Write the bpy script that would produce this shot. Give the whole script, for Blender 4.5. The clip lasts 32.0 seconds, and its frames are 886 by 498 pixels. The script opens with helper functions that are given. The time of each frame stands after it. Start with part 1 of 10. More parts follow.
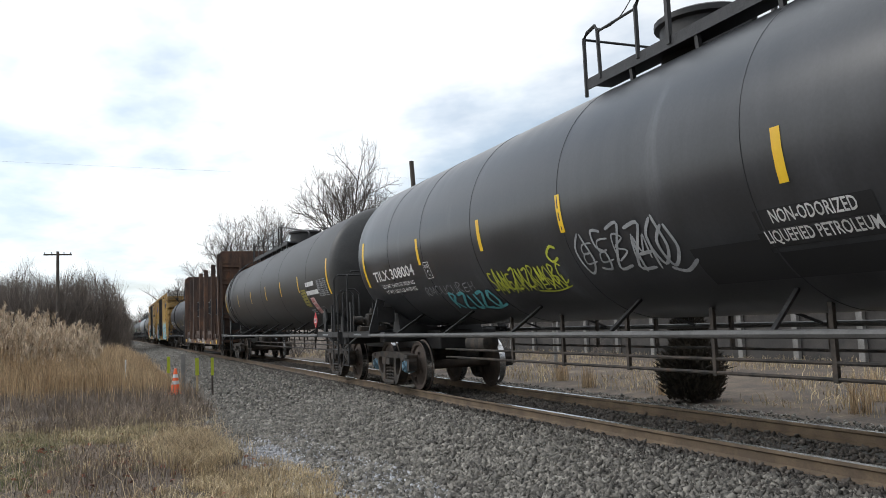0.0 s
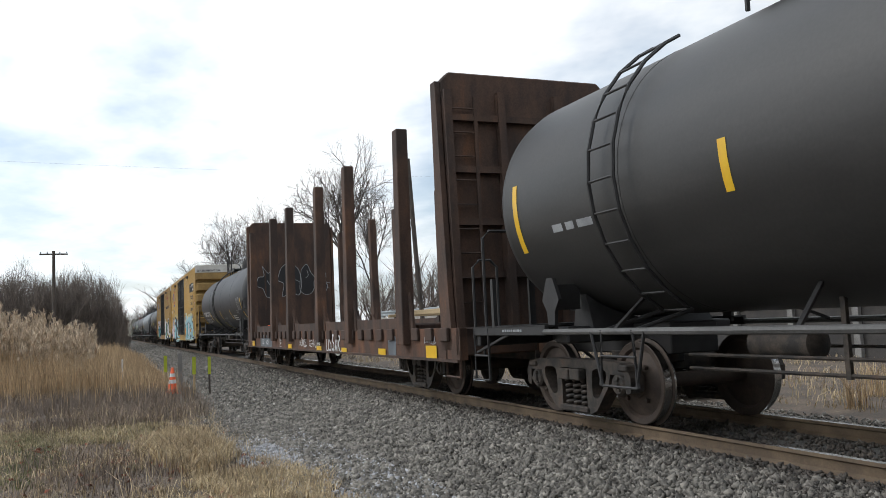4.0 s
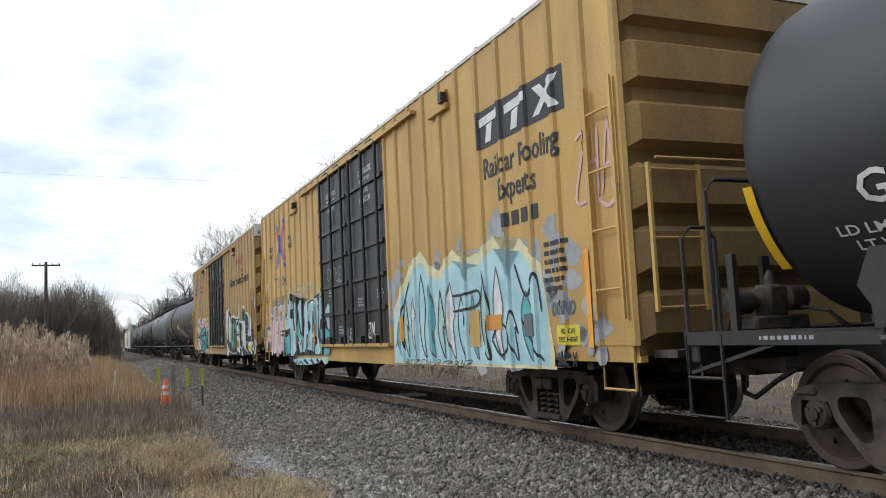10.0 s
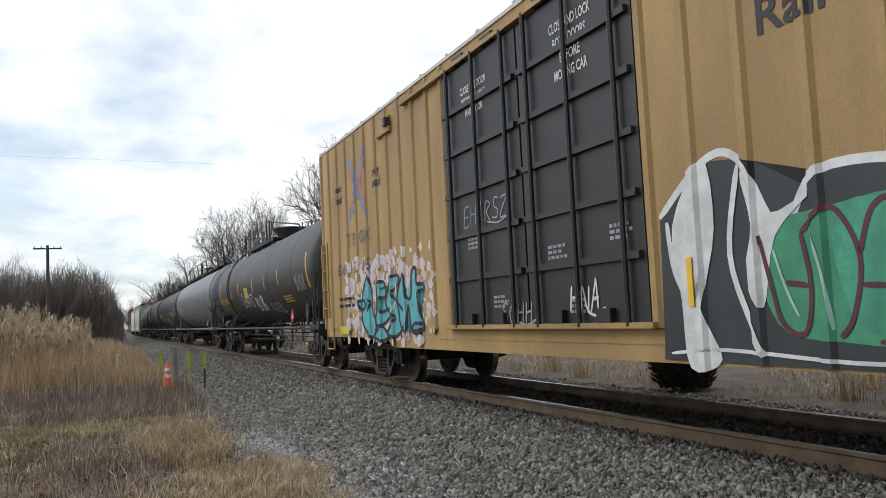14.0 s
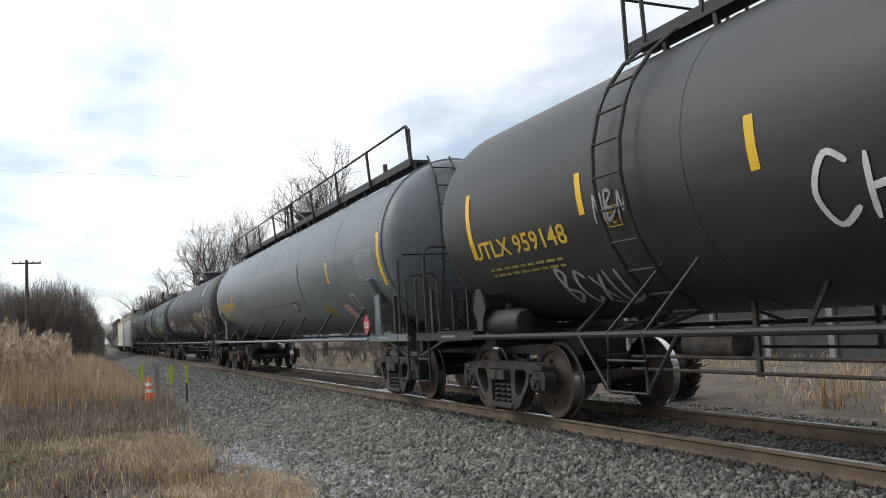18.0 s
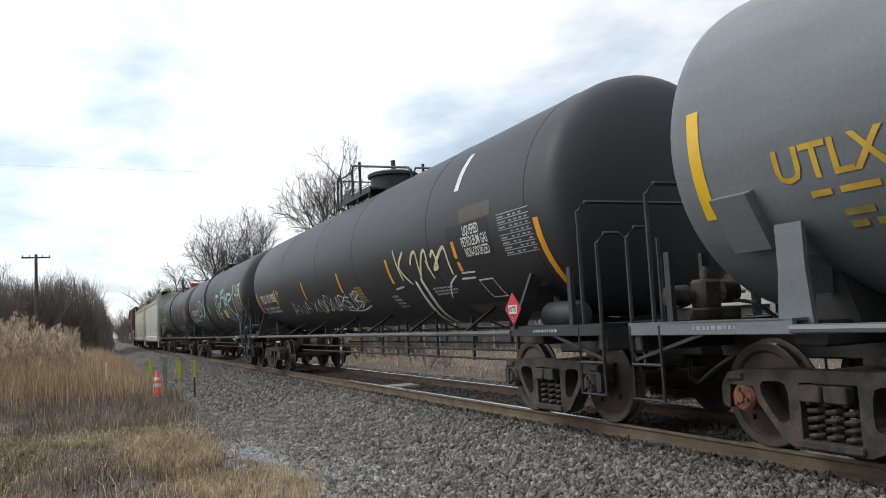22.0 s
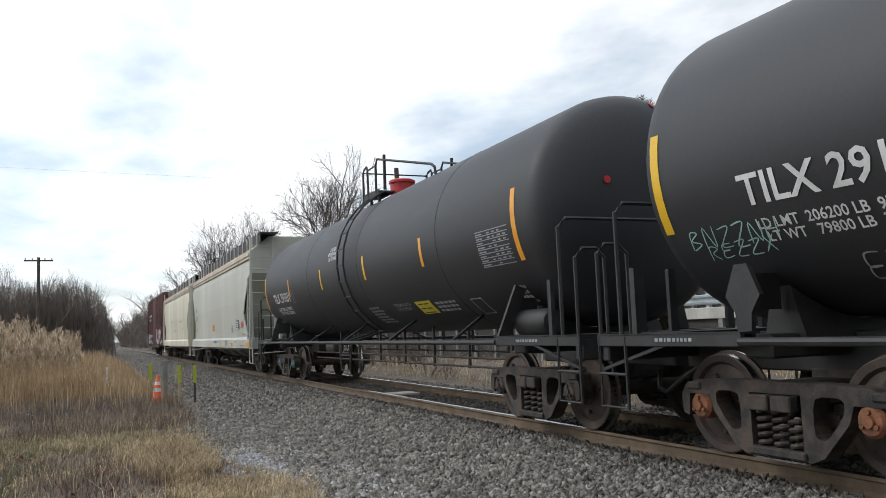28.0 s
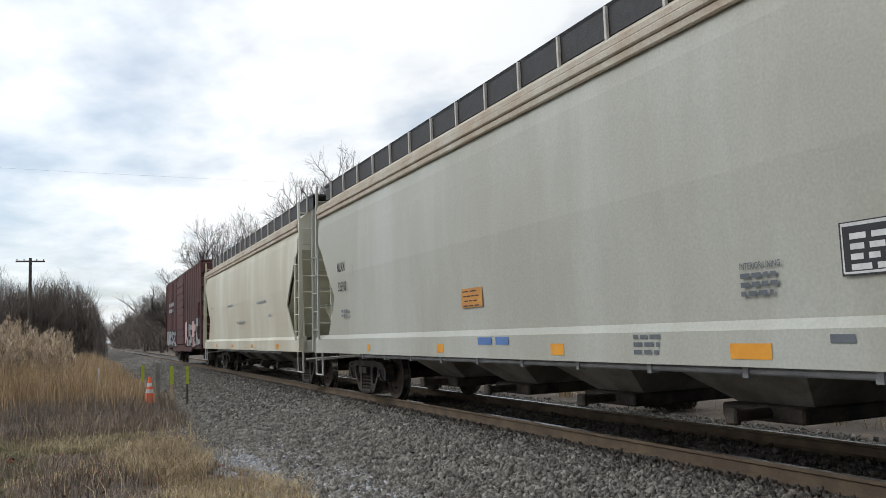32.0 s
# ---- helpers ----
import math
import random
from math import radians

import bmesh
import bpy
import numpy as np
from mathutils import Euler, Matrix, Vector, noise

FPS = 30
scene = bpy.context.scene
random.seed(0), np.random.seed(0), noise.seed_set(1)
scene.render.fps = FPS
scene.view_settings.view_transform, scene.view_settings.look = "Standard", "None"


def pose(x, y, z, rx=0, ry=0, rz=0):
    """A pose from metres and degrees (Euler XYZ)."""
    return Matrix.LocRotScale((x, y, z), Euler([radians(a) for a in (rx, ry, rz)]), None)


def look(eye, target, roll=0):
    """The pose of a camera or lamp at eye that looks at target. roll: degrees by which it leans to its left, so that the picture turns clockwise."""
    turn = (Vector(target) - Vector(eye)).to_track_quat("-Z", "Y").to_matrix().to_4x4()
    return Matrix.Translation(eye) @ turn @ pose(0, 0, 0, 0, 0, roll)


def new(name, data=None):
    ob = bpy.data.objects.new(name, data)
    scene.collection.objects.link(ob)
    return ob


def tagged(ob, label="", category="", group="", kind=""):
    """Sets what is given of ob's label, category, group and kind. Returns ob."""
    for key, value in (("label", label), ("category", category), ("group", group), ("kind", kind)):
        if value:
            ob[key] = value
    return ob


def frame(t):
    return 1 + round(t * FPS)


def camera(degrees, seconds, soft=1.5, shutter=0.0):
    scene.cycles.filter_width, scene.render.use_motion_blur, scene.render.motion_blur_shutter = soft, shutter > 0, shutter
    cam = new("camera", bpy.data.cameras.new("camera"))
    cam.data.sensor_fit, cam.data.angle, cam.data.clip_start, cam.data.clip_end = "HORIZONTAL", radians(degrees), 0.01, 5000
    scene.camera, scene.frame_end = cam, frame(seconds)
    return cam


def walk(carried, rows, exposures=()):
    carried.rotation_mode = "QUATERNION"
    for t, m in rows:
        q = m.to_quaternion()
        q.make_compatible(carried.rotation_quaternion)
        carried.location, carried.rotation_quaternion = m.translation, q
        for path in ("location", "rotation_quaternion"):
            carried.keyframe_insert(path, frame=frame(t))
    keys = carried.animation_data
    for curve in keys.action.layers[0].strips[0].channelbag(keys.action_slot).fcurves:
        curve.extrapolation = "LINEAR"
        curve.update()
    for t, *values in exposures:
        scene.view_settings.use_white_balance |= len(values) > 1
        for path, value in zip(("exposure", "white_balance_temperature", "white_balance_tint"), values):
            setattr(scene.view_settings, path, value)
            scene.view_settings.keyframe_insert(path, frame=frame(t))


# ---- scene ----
# The tripod-less camera stands still and sways a little: seconds, heading, tilt, lean.
EYE = (0.0, 0.0, 1.242)
SWAY = [
    (0, -22.74, 5.16, 2.32), (0.5, -22.87, 5.11, 2.05), (1, -22.75, 5.14, 2.11), (1.5, -22.79, 5.33, 2.11), (2, -22.78, 5.25, 1.93),
    (2.5, -22.55, 5.33, 2.02), (4.5, -22.96, 4.76, 2.78), (5, -22.66, 4.54, 2.82), (5.5, -22.42, 4.68, 2.30), (6, -22.30, 4.92, 2.37),
    (6.5, -22.54, 4.97, 2.35), (7, -22.73, 5.13, 2.20), (7.5, -23.03, 5.05, 2.31), (8, -23.26, 4.90, 2.43), (8.5, -23.54, 5.06, 2.51),
    (9, -23.33, 5.24, 2.64), (9.5, -23.30, 5.50, 2.52), (10, -23.38, 5.72, 2.72), (10.5, -23.51, 5.86, 2.60), (11, -23.53, 5.82, 2.44),
    (11.5, -23.73, 5.65, 2.87), (12, -23.53, 5.48, 2.97), (12.5, -23.50, 5.20, 2.96), (13, -23.36, 4.99, 2.96), (13.5, -23.33, 4.84, 2.63),
    (14, -23.29, 4.53, 2.75), (14.5, -23.30, 4.22, 3.02), (15, -23.38, 4.20, 2.77), (15.5, -23.60, 4.56, 2.48), (17.5, -24.22, 5.26, 3.31),
    (18, -24.43, 5.28, 3.28), (18.5, -24.40, 5.22, 3.35), (19, -24.43, 5.09, 3.31), (19.5, -24.38, 4.95, 3.23), (20, -24.41, 4.81, 2.99),
    (20.5, -24.28, 4.61, 3.20), (21, -24.16, 4.68, 3.19), (21.5, -24.17, 4.78, 3.08), (22, -23.93, 5.04, 2.98), (22.5, -23.84, 5.24, 2.87),
    (23, -23.83, 5.73, 2.30), (23.5, -23.85, 5.91, 2.28), (24, -23.75, 5.66, 2.45), (24.5, -23.48, 5.41, 2.58), (25, -23.41, 5.27, 2.42),
    (25.5, -23.63, 5.49, 2.31), (27.5, -23.71, 5.60, 2.29), (28, -23.84, 5.62, 2.24), (28.5, -24.04, 5.53, 2.15), (29, -24.05, 5.55, 2.08),
    (29.5, -24.11, 5.57, 2.05), (30, -24.11, 5.64, 2.03), (30.5, -24.24, 5.66, 1.90), (31, -24.16, 5.70, 2.28), (31.5, -24.11, 5.78, 2.25),
    (32, -24.31, 5.72, 2.15),
]
cam = camera(57.0, 32.0, soft=0.7)
walk(cam, [(t, pose(*EYE, 90 + tilt, lean, turn)) for t, turn, tilt, lean in SWAY],
     [(0, 0.40), (10.2, 0.38), (11.0, 0.15), (12.0, 0.17), (13.0, 0.23), (15.2, 0.25), (17.6, 0.40), (30.6, 0.40), (31.4, 0.27), (32.0, 0.15)])

# ---- light ----
world = bpy.data.worlds.new("sky")
scene.world = world
world.use_nodes = True
SUN_EL, SUN_AZ = radians(38), radians(-58)     # azimuth from +y towards +x


def build_sky():
    nt = world.node_tree
    nt.nodes.clear()
    n, l = nt.nodes.new, nt.links.new
    out, bg = n("ShaderNodeOutputWorld"), n("ShaderNodeBackground")
    sky = n("ShaderNodeTexSky")
    sky.sky_type, sky.sun_disc = "NISHITA", False
    sky.sun_elevation, sky.sun_rotation = SUN_EL, SUN_AZ
    sky.air_density, sky.dust_density, sky.ozone_density = 1.0, 1.5, 1.5
    co = n("ShaderNodeTexCoord")
    sep = n("ShaderNodeSeparateXYZ")
    l(co.outputs["Generated"], sep.inputs[0])
    low = n("ShaderNodeMath"); low.operation = "MAXIMUM"; low.inputs[1].default_value = 0.0
    l(sep.outputs["Z"], low.inputs[0])
    add = n("ShaderNodeMath"); add.operation = "ADD"; add.inputs[1].default_value = 0.16
    l(low.outputs[0], add.inputs[0])
    dv = n("ShaderNodeVectorMath"); dv.operation = "DIVIDE"
    comb = n("ShaderNodeCombineXYZ")
    for i in range(3):
        l(add.outputs[0], comb.inputs[i])
    l(co.outputs["Generated"], dv.inputs[0]); l(comb.outputs[0], dv.inputs[1])
    mp = n("ShaderNodeMapping")
    mp.inputs["Scale"].default_value = (1.0, 0.8, 1.0)
    mp.inputs["Rotation"].default_value = (0, 0, radians(35))
    l(dv.outputs[0], mp.inputs["Vector"])
    big = n("ShaderNodeTexNoise"); big.inputs["Scale"].default_value = 1.1
    big.inputs["Detail"].default_value = 6; big.inputs["Roughness"].default_value = 0.55
    fine = n("ShaderNodeTexNoise"); fine.inputs["Scale"].default_value = 4.0
    fine.inputs["Detail"].default_value = 5; fine.inputs["Roughness"].default_value = 0.5
    l(mp.outputs[0], big.inputs["Vector"]); l(mp.outputs[0], fine.inputs["Vector"])
    mx = n("ShaderNodeMix"); mx.inputs[0].default_value = 0.35
    l(big.outputs["Fac"], mx.inputs[2]); l(fine.outputs["Fac"], mx.inputs[3])
    ramp = n("ShaderNodeValToRGB")
    ramp.color_ramp.elements[0].position, ramp.color_ramp.elements[0].color = 0.36, (0.40, 0.40, 0.40, 1)
    ramp.color_ramp.elements[1].position, ramp.color_ramp.elements[1].color = 0.58, (0.95, 0.95, 0.95, 1)
    l(mx.outputs[0], ramp.inputs[0])
    tone = n("ShaderNodeValToRGB")
    tone.color_ramp.elements[0].position, tone.color_ramp.elements[0].color = 0.40, (5.7, 6.55, 7.4, 1)
    tone.color_ramp.elements[1].position, tone.color_ramp.elements[1].color = 0.58, (8.8, 9.0, 9.15, 1)
    l(big.outputs["Fac"], tone.inputs[0])
    dot = n("ShaderNodeVectorMath"); dot.operation = "DOT_PRODUCT"      # clouds are brighter towards the sun
    dot.inputs[1].default_value = (math.sin(SUN_AZ) * math.cos(SUN_EL), math.cos(SUN_AZ) * math.cos(SUN_EL), math.sin(SUN_EL))
    l(co.outputs["Generated"], dot.inputs[0])
    glow = n("ShaderNodeMath"); glow.operation = "MULTIPLY_ADD"
    glow.inputs[1].default_value, glow.inputs[2].default_value = 0.5, 0.87
    l(dot.outputs["Value"], glow.inputs[0])
    high = n("ShaderNodeMapRange")                                       # an overcast sky is brightest overhead
    high.inputs["From Min"].default_value, high.inputs["From Max"].default_value = 0.45, 1.0
    high.inputs["To Min"].default_value, high.inputs["To Max"].default_value = 1.0, 1.6
    l(low.outputs[0], high.inputs["Value"])
    both = n("ShaderNodeMath"); both.operation = "MULTIPLY"
    l(glow.outputs[0], both.inputs[0]); l(high.outputs[0], both.inputs[1])
    lit = n("ShaderNodeVectorMath"); lit.operation = "SCALE"
    l(tone.outputs[0], lit.inputs[0]); l(both.outputs[0], lit.inputs["Scale"])
    mix = n("ShaderNodeMix"); mix.data_type = "RGBA"
    l(ramp.outputs[0], mix.inputs[0]); l(sky.outputs[0], mix.inputs[6]); l(lit.outputs[0], mix.inputs[7])
    l(mix.outputs[2], bg.inputs["Color"])
    bg.inputs["Strength"].default_value = 0.105
    l(bg.outputs[0], out.inputs["Surface"])


build_sky()
sun = new("sun", bpy.data.lights.new("sun", "SUN"))
sun.data.energy, sun.data.angle, sun.data.color = 0.65, radians(18), (1.0, 0.98, 0.95)
sun.matrix_world = look((math.sin(SUN_AZ) * 60, math.cos(SUN_AZ) * 60, math.tan(SUN_EL) * 60), (0, 0, 0))

# ---- materials ----
MATS = {}


def mat(name, color, rough=0.7, metal=0.0, second=None, scale=3.0, grain=60.0, amount=0.5, bump=0.15, third=None,
        stretch=(1, 1, 1), per=0.0, lo=0.4, hi=0.62, spec=0.5, coord="Object", bump_scale=None):
    """A painted, stained or natural surface: two tones in broad patches, fine grain, relief, and a shade per piece."""
    if name in MATS:
        return MATS[name]
    m = MATS[name] = bpy.data.materials.new(name)
    m.use_nodes = True
    nt = m.node_tree
    n, l = nt.nodes.new, nt.links.new
    bsdf = nt.nodes["Principled BSDF"]
    bsdf.inputs["Metallic"].default_value = metal
    bsdf.inputs["Specular IOR Level"].default_value = spec
    co, mp = n("ShaderNodeTexCoord"), n("ShaderNodeMapping")
    mp.inputs["Scale"].default_value = stretch
    l(co.outputs[coord], mp.inputs["Vector"])
    a = n("ShaderNodeTexNoise"); a.inputs["Scale"].default_value = scale; a.inputs["Detail"].default_value = 6
    a.inputs["Roughness"].default_value = 0.6
    b = n("ShaderNodeTexNoise"); b.inputs["Scale"].default_value = grain; b.inputs["Detail"].default_value = 3
    l(mp.outputs[0], a.inputs["Vector"]); l(co.outputs[coord], b.inputs["Vector"])
    ramp = n("ShaderNodeValToRGB")
    ramp.color_ramp.elements[0].position, ramp.color_ramp.elements[1].position = lo, hi
    second = second or tuple(c * 0.65 for c in color)
    ramp.color_ramp.elements[0].color, ramp.color_ramp.elements[1].color = (*second, 1), (*color, 1)
    if third:
        e = ramp.color_ramp.elements.new(min(hi + 0.12, 0.98)); e.color = (*third, 1)
    l(a.outputs["Fac"], ramp.inputs[0])
    base = ramp.outputs[0]
    g = n("ShaderNodeMix"); g.data_type, g.blend_type = "RGBA", "OVERLAY"
    g.inputs[0].default_value = amount
    l(base, g.inputs[6]); l(b.outputs["Fac"], g.inputs[7])
    base = g.outputs[2]
    if per:
        info, hsv, mr = n("ShaderNodeObjectInfo"), n("ShaderNodeHueSaturation"), n("ShaderNodeMapRange")
        geo, ad, fr = n("ShaderNodeNewGeometry"), n("ShaderNodeMath"), n("ShaderNodeMath")
        ad.operation, fr.operation = "ADD", "FRACT"
        l(info.outputs["Random"], ad.inputs[0]); l(geo.outputs["Random Per Island"], ad.inputs[1])
        l(ad.outputs[0], fr.inputs[0])
        mr.inputs["To Min"].default_value, mr.inputs["To Max"].default_value = 1 - per, 1 + per
        l(fr.outputs[0], mr.inputs["Value"]); l(mr.outputs[0], hsv.inputs["Value"]); l(base, hsv.inputs["Color"])
        base = hsv.outputs[0]
    l(base, bsdf.inputs["Base Color"])
    rr = n("ShaderNodeMapRange")
    rr.inputs["To Min"].default_value, rr.inputs["To Max"].default_value = max(rough - 0.12, 0.05), min(rough + 0.12, 1.0)
    l(a.outputs["Fac"], rr.inputs["Value"]); l(rr.outputs[0], bsdf.inputs["Roughness"])
    if bump:
        bp = n("ShaderNodeBump"); bp.inputs["Strength"].default_value = bump; bp.inputs["Distance"].default_value = 0.01
        c = n("ShaderNodeTexNoise"); c.inputs["Scale"].default_value = bump_scale or grain * 0.5
        c.inputs["Detail"].default_value = 4
        l(co.outputs[coord], c.inputs["Vector"])
        l(c.outputs["Fac"], bp.inputs["Height"]); l(bp.outputs[0], bsdf.inputs["Normal"])
    return m


BLACK = mat("tank_black", (0.027, 0.028, 0.030), 0.55, 0, (0.021, 0.021, 0.024), 0.7, 30, 0.25, 0.03, stretch=(1, 0.5, 2))
BLACKG = mat("tank_black_gloss", (0.042, 0.043, 0.047), 0.34, 0, (0.028, 0.029, 0.032), 0.9, 30, 0.25, 0.03, (0.075, 0.078, 0.085), stretch=(1, 2.2, 0.35))
BLACKB = mat("tank_black_dusty", (0.044, 0.042, 0.040), 0.52, 0, (0.027, 0.026, 0.025), 0.8, 30, 0.25, 0.03, stretch=(1, 0.5, 2))
GREY = mat("tank_grey", (0.165, 0.18, 0.188), 0.45, 0, (0.115, 0.127, 0.135), 0.6, 30, 0.2, 0.03, stretch=(1, 0.4, 2))
IRON = mat("iron_black", (0.030, 0.029, 0.029), 0.6, 0.0, (0.018, 0.017, 0.017), 5, 60, 0.3, 0.1)
GRIME = mat("truck_grime", (0.074, 0.057, 0.045), 0.75, 0.0, (0.02, 0.018, 0.016), 5, 50, 0.4, 0.3, (0.09, 0.055, 0.036))
RUST = mat("rust_brown", (0.092, 0.052, 0.035), 0.85, 0, (0.042, 0.027, 0.021), 2.2, 40, 0.4, 0.25, (0.15, 0.072, 0.038), stretch=(1, 1, 0.4))
RUSTB = mat("rust_orange", (0.15, 0.068, 0.036), 0.85, 0, (0.065, 0.036, 0.024), 2.0, 40, 0.4, 0.25, (0.23, 0.115, 0.055), stretch=(1, 1, 0.4))
WHEEL = mat("wheel_steel", (0.085, 0.062, 0.048), 0.75, 0.2, (0.05, 0.037, 0.03), 4, 50, 0.3, 0.1)
BRIGHT = mat("bright_steel", (0.62, 0.62, 0.62), 0.22, 1.0, (0.45, 0.44, 0.43), 6, 50, 0.2, 0.03)
YELLOW = mat("boxcar_yellow", (0.55, 0.35, 0.105), 0.6, 0, (0.40, 0.245, 0.072), 0.9, 40, 0.25, 0.06, (0.60, 0.40, 0.13), stretch=(1, 1, 0.35))
YELLOWB = mat("boxcar_faded_yellow", (0.44, 0.285, 0.108), 0.65, 0, (0.31, 0.195, 0.075), 0.9, 40, 0.25, 0.06, (0.49, 0.33, 0.14), stretch=(1, 1, 0.35))
YEND = mat("boxcar_darker_end", (0.36, 0.225, 0.075), 0.75, 0, (0.20, 0.125, 0.048), 0.8, 40, 0.3, 0.08, (0.42, 0.27, 0.095), stretch=(1, 1, 0.4))
DOORB = mat("door_black", (0.020, 0.020, 0.022), 0.5, 0, (0.012, 0.012, 0.013), 1.5, 40, 0.3, 0.08, (0.04, 0.036, 0.033))
ROOFW = mat("roof_white", (0.62, 0.60, 0.56), 0.6, 0, (0.5, 0.47, 0.42), 1.5, 40, 0.2, 0.05)
HOPPER = mat("hopper_grey", (0.47, 0.475, 0.425), 0.55, 0, (0.39, 0.385, 0.325), 0.7, 40, 0.2, 0.04, (0.50, 0.50, 0.46), stretch=(1, 1, 0.25))
HOPPERB = mat("hopper_cream", (0.62, 0.60, 0.50), 0.55, 0, (0.50, 0.46, 0.35), 0.7, 40, 0.15, 0.04, (0.65, 0.63, 0.55), stretch=(1, 1, 0.25))
HOPRUST = mat("hopper_eave_rust", (0.54, 0.50, 0.42), 0.7, 0, (0.45, 0.37, 0.28), 1.6, 40, 0.3, 0.06, (0.57, 0.54, 0.48), stretch=(1, 1, 0.5))
GRATE = mat("running_board", (0.05, 0.05, 0.052), 0.6, 0.4, None, 8, 90, 0.5, 0.5)
MAROON = mat("boxcar_maroon", (0.10, 0.030, 0.026), 0.7, 0, (0.055, 0.018, 0.017), 1.2, 40, 0.3, 0.08, (0.14, 0.05, 0.04), stretch=(1, 1, 0.4))
STRIPE = mat("reflector_yellow", (0.80, 0.50, 0.02), 0.4, 0, (0.72, 0.43, 0.02), 3, 60, 0.1, 0)
STRIPEO = mat("reflector_orange", (0.80, 0.36, 0.03), 0.4, 0, (0.70, 0.28, 0.02), 3, 60, 0.1, 0)
PAINTW = mat("paint_white", (0.72, 0.72, 0.71), 0.6, 0, (0.55, 0.55, 0.54), 4, 60, 0.15, 0)
PAINTG = mat("paint_faded_white", (0.36, 0.37, 0.38), 0.6, 0, (0.25, 0.26, 0.27), 4, 60, 0.15, 0)
PAINTY = mat("paint_yellow", (0.62, 0.40, 0.04), 0.6, 0, (0.5, 0.3, 0.03), 4, 60, 0.15, 0)
LIME = mat("paint_lime", (0.55, 0.58, 0.06), 0.6, 0, (0.42, 0.45, 0.05), 4, 60, 0.15, 0)
TEAL = mat("paint_teal", (0.12, 0.44, 0.47), 0.6, 0, (0.08, 0.33, 0.37), 4, 60, 0.15, 0)
PALEB = mat("paint_pale_blue", (0.42, 0.62, 0.66), 0.6, 0, (0.30, 0.50, 0.55), 2, 60, 0.15, 0)
MINT = mat("paint_mint", (0.36, 0.57, 0.50), 0.6, 0, (0.28, 0.46, 0.41), 3, 60, 0.15, 0)
PINK = mat("paint_pink", (0.66, 0.47, 0.50), 0.6, 0, (0.6, 0.55, 0.56), 3, 60, 0.15, 0)
PINE = mat("paint_pine_green", (0.035, 0.085, 0.06), 0.6, 0, (0.025, 0.06, 0.045), 3, 60, 0.15, 0)
GREEN = mat("paint_green", (0.06, 0.30, 0.16), 0.6, 0, (0.04, 0.22, 0.12), 3, 60, 0.15, 0)
RED = mat("paint_red", (0.55, 0.03, 0.03), 0.5, 0, (0.40, 0.02, 0.025), 3, 60, 0.15, 0)
BLUE = mat("paint_blue", (0.10, 0.20, 0.45), 0.6, 0, (0.07, 0.15, 0.36), 3, 60, 0.15, 0)
INK = mat("paint_black", (0.025, 0.026, 0.03), 0.6, 0, (0.015, 0.015, 0.018), 3, 60, 0.15, 0)
SLATE = mat("paint_slate", (0.13, 0.15, 0.165), 0.6, 0, (0.10, 0.115, 0.13), 3, 60, 0.15, 0)
ORANGE = mat("cone_orange", (0.85, 0.14, 0.04), 0.5, 0, (0.72, 0.11, 0.03), 4, 60, 0.1, 0.02)
LUMBER = mat("lumber", (0.50, 0.38, 0.22), 0.75, 0, (0.42, 0.31, 0.17), 3, 60, 0.3, 0.1, stretch=(1, 0.2, 1))

# ---- mesh tools ----


def finish(bm, name, material, smooth=False):
    me = bpy.data.meshes.new(name)
    bm.to_mesh(me)
    bm.free()
    for m in (material if isinstance(material, (list, tuple)) else [material]):
        me.materials.append(m)
    if smooth:
        me.polygons.foreach_set("use_smooth", [True] * len(me.polygons))
        me.set_sharp_from_angle(angle=radians(38))
    return me


def link(name, me, parent=None, m=None, label=""):
    ob = new(name, me)
    if parent:
        ob.parent = parent
    if m is not None:
        ob.matrix_local = m if isinstance(m, Matrix) else Matrix.Translation(m)
    return tagged(ob, label)


def part(name, bm, material, parent, label="", smooth=False, m=None):
    return link(name, finish(bm, name, material, smooth), parent, m, label)


def thing(name, m, label, category, group="", kind=""):
    ob = new(name)
    ob.empty_display_size = 0.2
    ob.matrix_world = m if isinstance(m, Matrix) else Matrix.Translation(m)
    return tagged(ob, label, category, group, kind)


def bx(bm, x0, x1, y0, y1, z0, z1, bev=0.0):
    r = bmesh.ops.create_cube(bm, size=1.0)
    vs = r["verts"]
    for v in vs:
        v.co = (x0 + (v.co.x + 0.5) * (x1 - x0), y0 + (v.co.y + 0.5) * (y1 - y0), z0 + (v.co.z + 0.5) * (z1 - z0))
    if bev:
        es = {e for v in vs for e in v.link_edges}
        bmesh.ops.bevel(bm, geom=list(es), offset=bev, segments=1, affect="EDGES")
    return vs


def loft(bm, rings, close=True, caps=True):
    """Skin a list of rings of points."""
    vr = [[bm.verts.new(p) for p in ring] for ring in rings]
    n = len(vr[0])
    for a, b in zip(vr, vr[1:]):
        for i in range(n if close else n - 1):
            j = (i + 1) % n
            bm.faces.new((a[i], a[j], b[j], b[i]))
    if caps and close:
        bm.faces.new(vr[0][::-1])
        bm.faces.new(vr[-1])
    return vr


